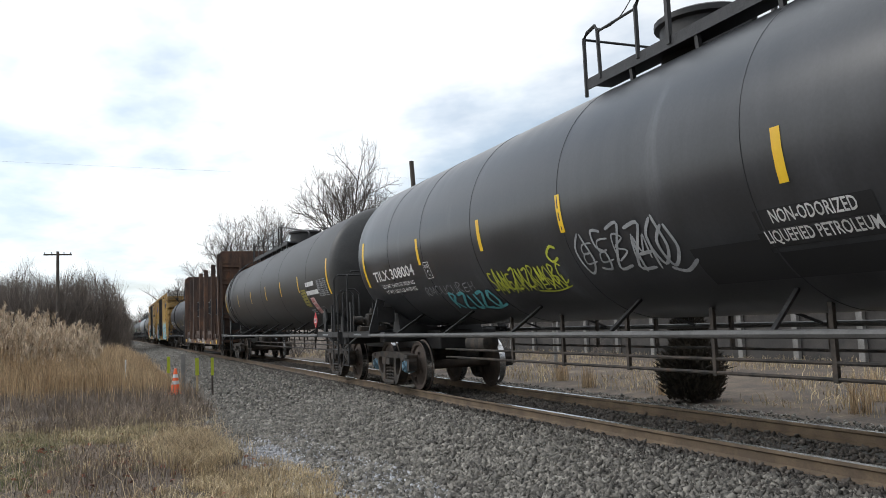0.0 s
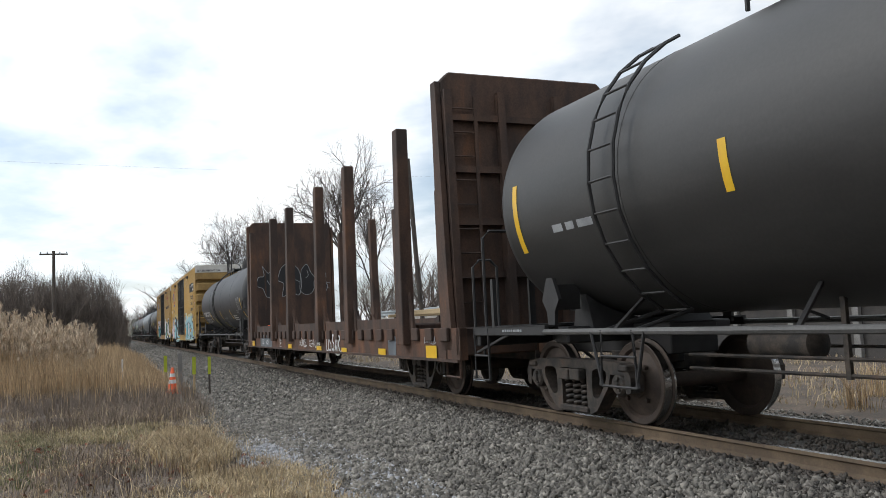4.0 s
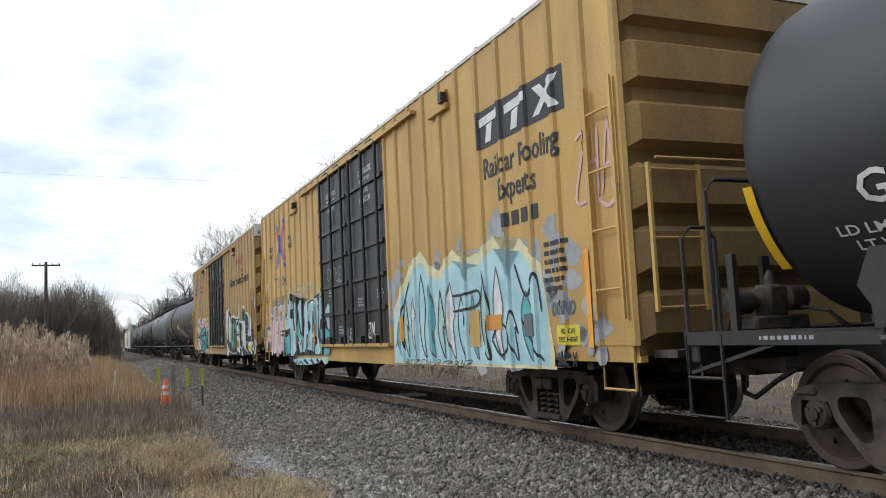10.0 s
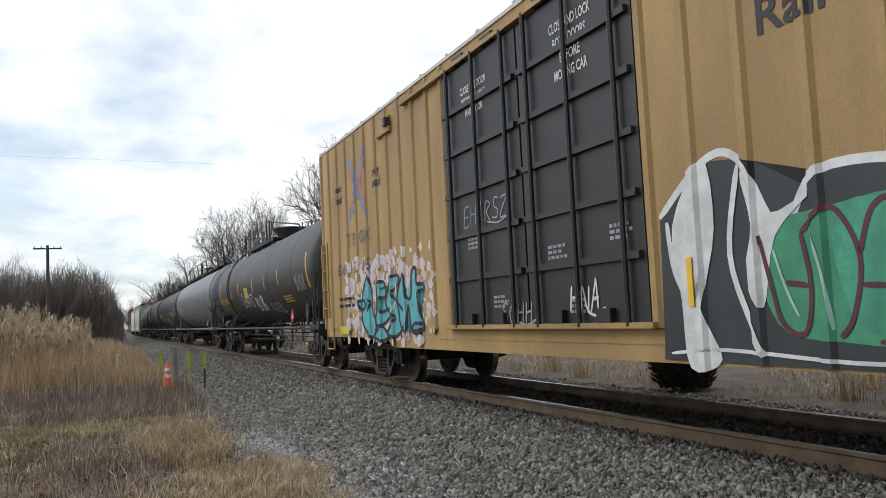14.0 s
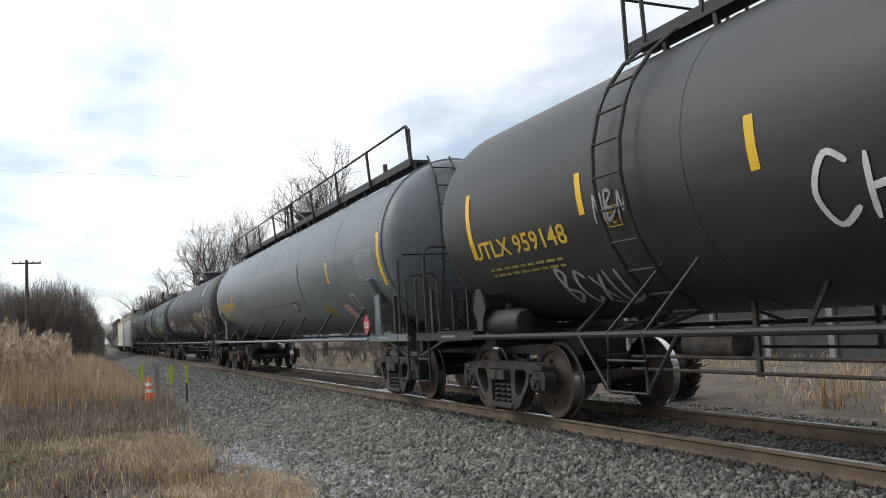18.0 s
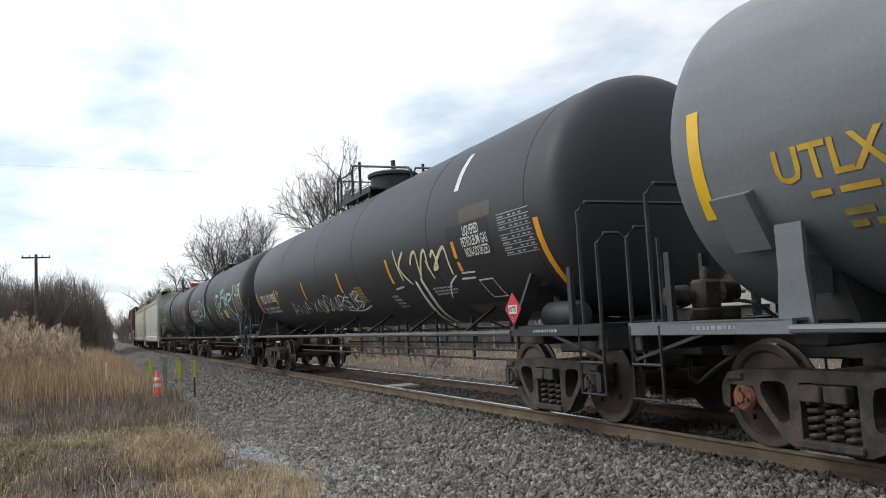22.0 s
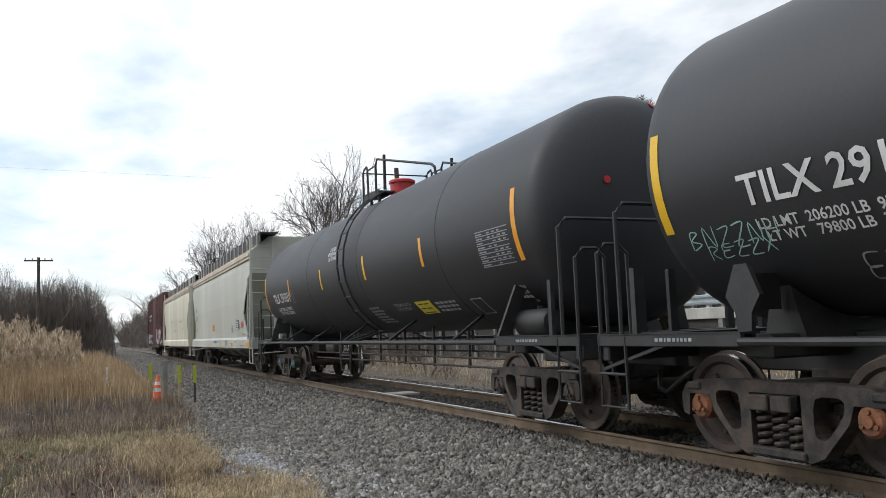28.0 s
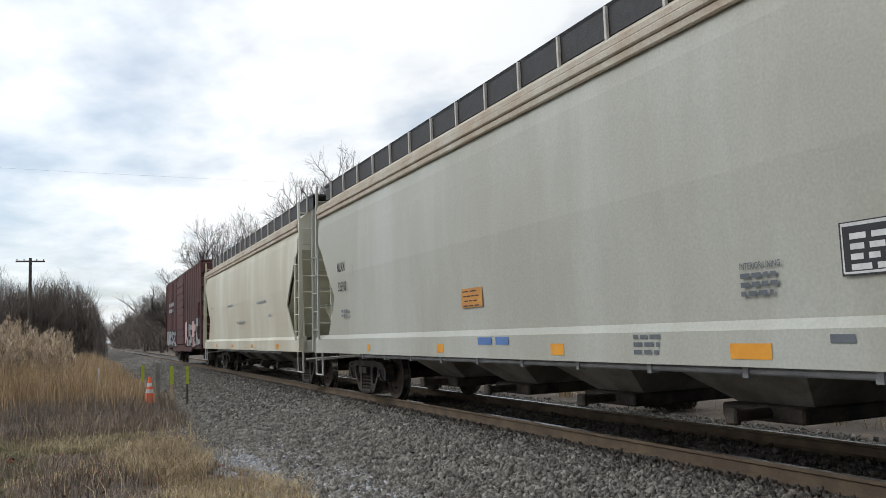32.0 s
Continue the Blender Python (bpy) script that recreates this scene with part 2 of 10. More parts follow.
def pipe(bm, pts, r, seg=8):
    """A round bar along a polyline."""
    pts = [Vector(p) for p in pts]
    rings = []
    for i, p in enumerate(pts):
        d = ((pts[min(i + 1, len(pts) - 1)] - pts[max(i - 1, 0)])).normalized()
        up = Vector((0, 0, 1)) if abs(d.z) < 0.9 else Vector((1, 0, 0))
        a = d.cross(up).normalized()
        b = a.cross(d)
        rings.append([p + a * math.cos(2 * math.pi * k / seg) * r + b * math.sin(2 * math.pi * k / seg) * r for k in range(seg)])
    loft(bm, rings)


def bar(bm, p, q, w, h=None):
    """A square bar from p to q."""
    p, q, h = Vector(p), Vector(q), h or w
    d = (q - p).normalized()
    up = Vector((0, 0, 1)) if abs(d.z) < 0.9 else Vector((0, 1, 0))
    a = d.cross(up).normalized() * w / 2
    b = a.cross(d).normalized() * h / 2
    loft(bm, [[c + a + b, c - a + b, c - a - b, c + a - b] for c in (p, q)])


def lathe(bm, prof, axis="y", seg=24, at=(0, 0, 0)):
    """Turn a profile of (radius, along) about an axis."""
    at = Vector(at)
    rings = []
    for r, a in prof:
        ring = []
        for k in range(seg):
            c, s = math.cos(2 * math.pi * k / seg) * r, math.sin(2 * math.pi * k / seg) * r
            ring.append(at + Vector({"y": (c, a, s), "x": (a, c, s), "z": (c, s, a)}[axis]))
        rings.append(ring)
    loft(bm, rings)
    bmesh.ops.recalc_face_normals(bm, faces=bm.faces)


def mesh_np(name, verts, faces, material):
    me = bpy.data.meshes.new(name)
    verts = np.asarray(verts, np.float32)
    faces = np.asarray(faces, np.int32)
    k = faces.shape[1]
    me.vertices.add(len(verts)); me.vertices.foreach_set("co", verts.ravel())
    me.loops.add(faces.size); me.loops.foreach_set("vertex_index", faces.ravel())
    me.polygons.add(len(faces)); me.polygons.foreach_set("loop_start", np.arange(0, faces.size, k, dtype=np.int32))
    me.update(calc_edges=True)
    for m in (material if isinstance(material, (list, tuple)) else [material]):
        me.materials.append(m)
    return me


# ---- the line of the track ----
GAUGE, BEND, BEND_END, OFF = 1.50, 0.0007, 18.0, 5.53


def rail_x(s):
    """Where the rail that is nearest to the camera lies, s metres along the line."""
    s = max(s, 0.0)
    return OFF + (BEND * s * s / 2 if s < BEND_END else BEND * BEND_END ** 2 / 2 + BEND * BEND_END * (s - BEND_END))


def mid_x(s):
    return rail_x(s) + GAUGE / 2


def run(t):
    """How far the train has rolled after t seconds; it slows a little."""
    return 7.1 * t - 0.014 * t * t

# ---- rolling stock: shared pieces ----
SILLGREY = mat("dusty_sill", (0.115, 0.112, 0.108), 0.6, 0, (0.07, 0.068, 0.065), 3, 40, 0.3, 0.05)
SHARE = {}


def shared(key, build, material, smooth=False):
    """One mesh for all alike pieces."""
    if key not in SHARE:
        bm = bmesh.new()
        build(bm)
        bmesh.ops.recalc_face_normals(bm, faces=bm.faces)
        SHARE[key] = finish(bm, key, material, smooth)
    return SHARE[key]


WR = 0.457
WHEELS = []          # every turning wheelset, for the keys at the end


def wheelset_mesh():
    if "wheelset" in SHARE:
        return SHARE["wheelset"]
    bm = bmesh.new()
    prof = [(0.085, -0.12), (0.16, -0.11), (0.17, -0.09), (0.36, -0.02), (0.385, -0.055), (0.445, -0.065), (WR, -0.055),
            (WR, 0.045), (0.485, 0.052), (0.485, 0.075), (0.40, 0.078), (0.37, 0.04), (0.17, 0.06), (0.085, 0.09)]
    for s in (-1, 1):
        lathe(bm, [(r, s * (GAUGE / 2 - a)) for r, a in prof], "x", 40)
    lathe(bm, [(0.075, -0.98), (0.085, -0.8), (0.085, 0.8), (0.075, 0.98)], "x", 16)
    for s in (-1, 1):                       # hub holes, so that the turning shows
        for k in range(4):
            a = k * math.pi / 2 + 0.4
            p = Vector((s * (GAUGE / 2 + 0.085), math.cos(a) * 0.25, math.sin(a) * 0.25))
            bx(bm, p.x - 0.02, p.x + 0.02, p.y - 0.02, p.y + 0.02, p.z - 0.02, p.z + 0.02)
    bmesh.ops.recalc_face_normals(bm, faces=bm.faces)
    me = finish(bm, "wheelset", [WHEEL, BRIGHT], True)
    for p in me.polygons:
        c = p.center
        r = math.hypot(c.y, c.z)
        if r > 0.44 and abs(p.normal.x) < 0.5 and abs(abs(c.x) - GAUGE / 2) < 0.075:
            p.material_index = 1
    SHARE["wheelset"] = me
    return me


def cap_build(bm):
    lathe(bm, [(0.115, -0.10), (0.125, -0.06), (0.125, 0.06), (0.10, 0.09), (0.05, 0.095), (0.045, 0.12)], "x", 18)
    for k in range(3):
        a = k * 2 * math.pi / 3
        lathe(bm, [(0.02, 0.08), (0.02, 0.115)], "x", 6, (0, math.cos(a) * 0.07, math.sin(a) * 0.07))


def smooth_ring(pts):
    """Round the corners of a closed outline."""
    out = []
    n = len(pts)
    for i in range(n):
        a, b, c = Vector(pts[i - 1]), Vector(pts[i]), Vector(pts[(i + 1) % n])
        p, q = b.lerp(a, 0.3), b.lerp(c, 0.3)
        for t in (0.0, 0.5, 1.0):
            out.append(tuple(p.lerp(b, t).lerp(b.lerp(q, t), t)))
    return out


def frame_build(bm):
    """A cast three-window side frame, in its own plane."""
    w = 0.17
    half = [(0.52, 0.71), (0.92, 0.69), (1.07, 0.64), (1.13, 0.54), (1.12, 0.38), (1.04, 0.36), (1.02, 0.56), (0.76, 0.56), (0.71, 0.42), (0.46, 0.14), (0.34, 0.09)]
    outer = [(-a, b) for a, b in half] + half[::-1]
    win = smooth_ring([(0.39, 0.61), (0.67, 0.61), (0.68, 0.50), (0.50, 0.27), (0.38, 0.29)])
    mid = [(-0.27, 0.17), (0.27, 0.17), (0.27, 0.61), (-0.27, 0.61)]
    loops = [outer, win, [(-a, b) for a, b in win], mid]
    edges = []
    for lp in loops:
        vs = [bm.verts.new((-w / 2, a, b)) for a, b in lp]
        edges += [bm.edges.new((vs[i], vs[(i + 1) % len(vs)])) for i in range(len(vs))]
    bmesh.ops.triangle_fill(bm, edges=edges, use_beauty=True)
    ext = bmesh.ops.extrude_face_region(bm, geom=bm.faces[:])
    for v in ext["geom"]:
        if isinstance(v, bmesh.types.BMVert):
            v.co.x += w
    bx(bm, -w / 2 - 0.03, w / 2 + 0.03, -0.30, 0.30, 0.10, 0.165, 0.012)
    for y in (-1, 1):
        bx(bm, -w / 2 - 0.025, w / 2 + 0.025, y * 0.98 - 0.12, y * 0.98 + 0.06, 0.60, 0.67, 0.015)


def spring_build(bm):
    for y in (0.0,):
        pts = [(math.cos(a) * 0.07, y + math.sin(a) * 0.07, 0.17 + 0.29 * k / 40) for k in range(41) for a in [k * 2 * math.pi * 4.5 / 40]]
        pipe(bm, pts, 0.022, 6)


def bolster_build(bm):
    bx(bm, -1.02, 1.02, -0.20, 0.20, 0.50, 0.70, 0.02)
    bx(bm, -0.35, 0.35, -0.28, 0.28, 0.60, 0.78, 0.02)
    for x in (-1.11, 1.11):                 # bolster ends over the springs
        for y in (-0.12, 0.12):
            bx(bm, x - 0.05, x + 0.05, y - 0.105, y + 0.105, 0.47, 0.60, 0.012)
    for y in (-0.62, 0.62):                 # brake beams
        bar(bm, (-0.85, y * 0.62, 0.40), (0.85, y * 0.62, 0.40), 0.09)
        for x in (-0.74, 0.74):
            bx(bm, x - 0.06, x + 0.06, y * 0.62 - 0.05, y * 0.62 + 0.05, 0.30, 0.52)


CAPBLUE = mat("cap_blue", (0.10, 0.22, 0.30), 0.6, 0, (0.06, 0.10, 0.13), 6, 50, 0.3, 0.1)
CAPRUST = mat("cap_rust", (0.26, 0.10, 0.045), 0.8, 0, (0.14, 0.06, 0.03), 6, 50, 0.3, 0.1)


def truck(car, y, material=None, cap=None):
    """A two-axle truck under a car, at y along it."""
    me = material or GRIME
    b = link("truck_bolster", shared("bolster", bolster_build, GRIME), car, (0, y, 0))
    for x in (-1.0, 1.0):
        link("side_frame", shared("side_frame" + me.name, frame_build, me), b, (x, 0, 0))
        for dy in (-0.17, 0.0, 0.17):
            link("coil_spring", shared("coil_spring", spring_build, GRIME), b, (x * 1.0, dy, 0))
    for dy in (-0.889, 0.889):
        w = link("wheelset", wheelset_mesh(), car, (0, y + dy, WR))
        WHEELS.append((w, y + dy))
        for x in (-1, 1):
            link("bearing_cap", shared("bearing_cap" + (cap or GRIME).name, cap_build, cap or GRIME), w, pose(x * 1.0, 0, 0, 0, 0, 0 if x > 0 else 180))


def coupler_build(bm):
    bar(bm, (0, 0, 0.86), (0, 0.62, 0.86), 0.14, 0.16)
    bx(bm, -0.15, 0.13, 0.55, 0.86, 0.72, 1.0, 0.04)
    bx(bm, 0.05, 0.17, 0.78, 0.98, 0.74, 0.98, 0.03)
    bar(bm, (-0.1, 0.3, 0.98), (-1.35, 0.12, 1.0), 0.03)
    bar(bm, (-1.35, 0.12, 1.0), (-1.37, 0.10, 0.74), 0.03)
    pipe(bm, [(-0.3, 0.0, 0.78), (-0.34, 0.3, 0.62), (-0.3, 0.62, 0.45), (-0.22, 0.85, 0.48), (-0.1, 0.98, 0.66)], 0.026, 7)


def couplers(car, y_front, y_back):
    link("coupler", shared("coupler", coupler_build, IRON), car, pose(0, y_front, 0, 0, 0, 180))
    link("coupler", shared("coupler", coupler_build, IRON), car, pose(0, y_back, 0))


def grab(bm, x0, x1, y, z0, z1, r=0.018):
    """A bent hand rail: up, across, and down."""
    pipe(bm, [(x0, y, z0), (x0, y, z1 - 0.1), (x0 + 0.1 * (1 if x1 > x0 else -1), y, z1),
              (x1 - 0.1 * (1 if x1 > x0 else -1), y, z1), (x1, y, z1 - 0.1), (x1, y, z0)], r, 6)


def rung(parent, p, q, material, r=0.014):
    bm = bmesh.new()
    pipe(bm, [p, q], r, 6)
    part("rung", bm, material, parent)


def ladder(parent, name, material, x, y0, y1, z0, z1, steps, w=0.03, out=0.0, m=None):
    """Two stiles, and round rungs of their own, in a plane across x."""
    bm = bmesh.new()
    for y in (y0, y1):
        bar(bm, (x, y, z0), (x + out, y, z1), w, w * 1.6)
    side = part(name, bm, material, parent, m=m)
    for i in range(steps):
        z = z0 + (z1 - z0) * (i + 0.5) / steps
        xx = x + out * (i + 0.5) / steps
        rung(side, (xx, y0, z), (xx, y1, z), material)
    return side


# ---- tank cars ----


def tank_car(name, m, label, tc, material, r=1.455, zc=2.665, reach=(0.8, 0.8), head=0.46, dome="box", dome_y=0.0, plat=(1.8, -1.6), hoop=0.8, posts=0, plat_full=False, chain=True, walk_len=0.0,
             side_ladder=None, hanger=True, braces=6, seams=(), frame_mat=None, jacket=False, drums=(), end_ladder=False, xbrace=False, bracket="diamond", valve=False, trucks=(0, 0), caps=(None, None)):
    car = thing(name, m, label, "tank car", "freight cars of the train")
    car["tank"] = (r, zc)
    hn, hl = tc / 2 + reach[0], tc / 2 + reach[1]       # the near and the far end of the shell
    bm = bmesh.new()
    prof = []
    for i in range(9):
        a = radians(90 * i / 8)
        prof.append((max(r * math.sin(a) ** 0.77, 0.02), -hn - head * math.cos(a) ** 0.77))
    cuts = sorted({-hn + 0.001, *seams, hl - 0.001})
    for c in cuts[1:-1]:
        prof += [(r, c - 0.014), (r + 0.005, c - 0.010), (r + 0.005, c + 0.010), (r, c + 0.014)]
    if jacket:
        prof[8:9] = [(r, -hn), (r + 0.03, -hn + 0.005), (r + 0.03, -hn + 0.06), (r, -hn + 0.065)]
    for i in range(9):
        a = radians(90 - 90 * i / 8)
        prof.append((max(r * math.sin(a) ** 0.77, 0.02), hl + head * max(math.cos(a), 0.0) ** 0.77))
    lathe(bm, prof, "y", 72, (0, 0, zc))
    part("tank_shell", bm, material, car, "", True)
    # end frames
    for s in (-1, 1):
        bm = bmesh.new()
        ys = s * (tc / 2) + trucks[s > 0]
        bx(bm, -0.34, 0.34, min(ys - s * 0.9, ys + s * 1.9), max(ys - s * 0.9, ys + s * 1.9), 0.74, 1.10, 0.015)
        part("draft_sill", bm, IRON, car)
        bm = bmesh.new()
        bx(bm, -1.22, 1.22, ys - 0.15, ys + 0.15, 0.90, 1.10, 0.02)
        part("body_bolster", bm, IRON, car)
        bm = bmesh.new()
        e = ys + s * 1.85
        bx(bm, -1.48, 1.48, min(e, e - s * 0.14), max(e, e - s * 0.14), 0.86, 1.10, 0.015)
        part("end_sill", bm, IRON, car)
        bm = bmesh.new()                                # saddle that carries the tank
        pts = [(math.cos(radians(a)) * (r + 0.03), math.sin(radians(a)) * (r + 0.03) + zc) for a in range(-128, -51, 7)]
        ring = [(x, z) for x, z in pts] + [(0.9, 1.0), (-0.9, 1.0)]
        loft(bm, [[(x, ys + d * float(np.interp(z, [1.0, 1.25, 1.5], [1.0, 0.75, 0.4])), z) for x, z in ring] for d in (-0.24, 0.24)])
        bmesh.ops.recalc_face_normals(bm, faces=bm.faces)
        part("saddle", bm, IRON, car)
        for x in (-1, 1):                               # side plate from the bolster to the end
            bm = bmesh.new()
            bx(bm, min(x * 1.46, x * 1.51), max(x * 1.46, x * 1.51), min(ys - s * 0.12, e), max(ys - s * 0.12, e), 1.01, 1.13, 0.006)
            bx(bm, min(x * 1.30, x * 1.51), max(x * 1.30, x * 1.51), min(ys - s * 0.12, e), max(ys - s * 0.12, e), 1.11, 1.13)
            sill = part("side_sill_plate", bm, GREY if jacket else IRON, car)
            if x < 0:
                bm = bmesh.new()                        # stencilled note, too fine to read
                rng = random.Random(int(abs(ys) * 100))
                yy = ys + s * 0.45
                for i in range(9):
                    w = rng.uniform(0.02, 0.055)
                    bx(bm, -1.514, -1.510, min(yy, yy + s * w), max(yy, yy + s * w), 1.055, 1.085)
                    yy += s * (w + 0.022)
                tagged(part("stencil", bm, PAINTG, sill), "small grey stencilled note", kind="stuff")
            bm = bmesh.new()                            # diagonal under the step
            bar(bm, (x * 1.48, e - s * 0.05, 0.78), (x * 1.48, e - s * 1.0, 1.02), 0.03)
            part("step_brace", bm, IRON, car)
        bm = bmesh.new()                                # end platform
        bx(bm, -1.5, 1.5, min(e, e - s * 0.75), max(e, e - s * 0.75), 1.10, 1.13)
        part("end_platform", bm, GRATE, car)
        bm = bmesh.new()
        ye = s * max(s * ys + 1.48, (hn if s < 0 else hl) + head + 0.08)
        grab(bm, -1.48, 1.48, ye, 1.1, 2.42, 0.022)
        part("end_rail", bm, IRON, car)
        for x in (-1, 1):
            bm = bmesh.new()
            grab(bm, x * 1.49, x * 1.12, e - s * 0.04, 1.1, 2.05, 0.02)
            part("corner_grab", bm, IRON, car)
            bm = bmesh.new()
            bar(bm, (x * 0.62, e - s * 0.1, 1.1), (x * 0.62, e - s * 0.1, 1.78), 0.09, 0.05)
            part("end_post", bm, IRON, car)
        for x in (-1.5, 1.5):                           # sill steps at the corners
            bm = bmesh.new()
            y0, y1 = e - s * 0.02, e - s * 0.45
            pipe(bm, [(x, y0, 1.1), (x, y0, 0.42), (x, y1, 0.42), (x, y1, 1.1)], 0.02, 6)
            pipe(bm, [(x, y0, 0.74), (x, y1, 0.74)], 0.016, 6)
            part("sill_step", bm, IRON, car)
        for x in (-1, 1):                               # tall posts beside the head
            bm = bmesh.new()
            if bracket == "bar":
                bar(bm, (x * 1.44, ys - s * 0.05, 1.06), (x * 1.2, ys + s * 0.06, 1.74), 0.16, 0.05)
            ring = [(-0.07, 1.06), (0.07, 1.06), (0.09, 1.28), (0.19, 1.42), (0.07, 1.68), (-0.07, 1.68), (-0.19, 1.42), (-0.09, 1.28)]
            if jacket:
                ring = [(-0.17, 1.06), (0.17, 1.06), (0.13, 1.50), (0.13, 1.85), (-0.13, 1.85), (-0.13, 1.50)]
            if bracket != "bar":
                loft(bm, [[(xx, ys + a, b) for a, b in ring] for xx in sorted((x * 1.30, x * 1.345))])
            bx(bm, min(x * 1.30, x * 0.95), max(x * 1.30, x * 0.95), ys - 0.03, ys + 0.03, 1.30, 1.60)
            bmesh.ops.recalc_face_normals(bm, faces=bm.faces)
            part("jacking_bracket", bm, GREY if jacket else IRON, car)
            bm = bmesh.new()
            bar(bm, (x * 1.47, ys + s * 1.25, 1.08), (x * 1.47, ys + s * 1.25, 1.75), 0.05, 0.07)
            part("sill_post", bm, IRON, car)
    # side pipes and what hangs from them
    for x in (-1, 1):
        bm = bmesh.new()
        pipe(bm, [(x * 1.5, -tc / 2 + 0.1 + trucks[0], 1.05), (x * 1.5, tc / 2 - 0.1 + trucks[1], 1.05)], 0.035, 8)
        part("side_pipe", bm, IRON if not frame_mat else frame_mat, car, "dusty steel hand pipe along the sill")
        for i in range(braces):
            y = -tc / 2 + 0.3 + (tc - 0.6) * (i + 0.5) / braces
            bm = bmesh.new()
            a = radians(-44 if jacket else -58)
            bar(bm, (x * 1.5, y, 1.05), (x * math.cos(a) * r, y + (0.1 if jacket else 0.4), zc + math.sin(a) * r), 0.035, 0.035)
            part("sill_brace", bm, IRON, car)
    if hanger:
        bm = bmesh.new()
        for x, z in ((-0.5, 0.76), (-0.5, 0.62), (0.9, 0.78)):
            pipe(bm, [(x, -tc / 2 + 1.4, z), (x, tc / 2 - 1.4, z)], 0.02, 6)
        part("brake_pipe", bm, GRIME, car)
        hook = shared("pipe_hanger", lambda b: bar(b, (0, 0, 0.59), (0, 0, 1.32), 0.04, 0.05), GRIME)
        for i in range(int((tc - 2.8) // 1.5)):
            link("pipe_hanger", hook, car, (-0.5, -tc / 2 + 1.7 + i * 1.5, 0))
            link("pipe_hanger", hook, car, (0.9, -tc / 2 + 1.5 + i * 1.5, 0.17))
    # brake reservoir and valve
    bm = bmesh.new()
    lathe(bm, [(0.05, -0.42), (0.15, -0.36), (0.15, 0.36), (0.05, 0.42)], "y", 16, (-0.35, tc / 2 - 2.6, 0.88))
    part("brake_cylinder", bm, GRIME, car, "", True)
    # manway, dome platform, rails
    top = zc + r
    if dome:
        h = 0.46
        bm = bmesh.new()
        if dome == "flare":
            prof = [(0.42, top - 0.12), (0.42, top + 0.08), (0.62, top + 0.34), (0.62, top + 0.40), (0.56, top + 0.42), (0.05, top + 0.43)]
        elif dome == "tall":
            prof = [(0.29, top - 0.12), (0.29, top + 0.16), (0.28, top + h - 0.04), (0.25, top + h), (0.05, top + h + 0.02)]
        elif dome == "red":
            prof = [(0.26, top - 0.12), (0.26, top + 0.30), (0.29, top + 0.31), (0.29, top + 0.36), (0.24, top + 0.39), (0.05, top + 0.40)]
        else:
            prof = [(0.50, top - 0.12), (0.50, top + h - 0.12), (0.56, top + h - 0.10), (0.56, top + h - 0.04), (0.48, top + h), (0.05, top + h + 0.03)]
        lathe(bm, prof, "z", 26, (0, dome_y, 0))
        part("valve_dome", bm, RED if dome == "red" else IRON, car, "red valve dome" if dome == "red" else "", True)
        p1, p0 = plat                                   # far end, near end
        for x in (-1, 1):
            bm = bmesh.new()
            bx(bm, x * 0.56 - 0.18, x * 0.56 + 0.18, p0 if plat_full else dome_y - 0.6, p1, top + 0.0, top + 0.04)
            bx(bm, x * 0.74 - 0.012, x * 0.74 + 0.012, p0 if plat_full else dome_y - 0.6, p1, top - 0.06, top + 0.07)
            part("dome_platform", bm, GRATE, car)
        n = max(2, int((p1 - p0) / 1.1))
        for x in (-1, 1):
            for i in range(n):
                y = (p0 if plat_full else dome_y - 0.6) + (p1 - (p0 if plat_full else dome_y - 0.6)) * (i + 0.2) / n
                bm = bmesh.new()
                bar(bm, (x * 0.72, y, top + 0.02), (x * 0.70, y, zc + math.sqrt(r * r - 0.52) - 0.02), 0.05)
                part("platform_bracket", bm, IRON, car)
        lo, hi = top + 0.64, top + 0.70
        y2 = hoop
        pe, surf = p0 - 0.8, zc + math.sqrt(r * r - 0.5625)
        for x in (-0.75, 0.75):
            bm = bmesh.new()                            # low entrance rail
            pipe(bm, [(x, p1, top - 0.15), (x, p1, lo - 0.05), (x, p1 - 0.08, lo), (x, p1 - 0.25, lo + 0.03), (x, p1 - 0.3, lo - 0.03), (x, p1 - 0.32, top)], 0.024, 6)
            pipe(bm, [(x, p1 - 0.3, lo - 0.06), (x, y2, lo - 0.06)], 0.016, 6)
            for i in range(posts):
                y = p1 - 0.3 + (y2 - p1 + 0.3) * (i + 1) / (posts + 1)
                bar(bm, (x, y, top), (x, y, lo - 0.04 + 0.25 * (i + 1) / (posts + 1)), 0.035)
            part("entrance_rail", bm, IRON, car)
            bm = bmesh.new()                            # tall hoop past the dome
            pipe(bm, [(x, y2, top), (x, y2, hi - 0.1), (x, y2 - 0.1, hi), (x, pe + 0.2, surf + 0.22), (x, pe + 0.05, surf + 0.14), (x, pe, surf - 0.02)], 0.026, 6)
            bar(bm, (x, y2 - 0.55, top - 0.02), (x, y2 - 0.55, hi), 0.05)
            part("hoop_rail", bm, IRON, car)
        bm = bmesh.new()
        pipe(bm, [(-0.75, p1, lo - 0.06), (0.75, p1, lo - 0.06)], 0.016, 6)
        if chain:
            pipe(bm, [(-0.75, p1 - 0.3 + (y2 - p1 + 0.3) * f, lo - 0.02 - 0.5 * f * (1 - f) + 0.15 * f) for f in [i / 8 for i in range(9)]], 0.008, 4)
        part("end_chain", bm, IRON, car)
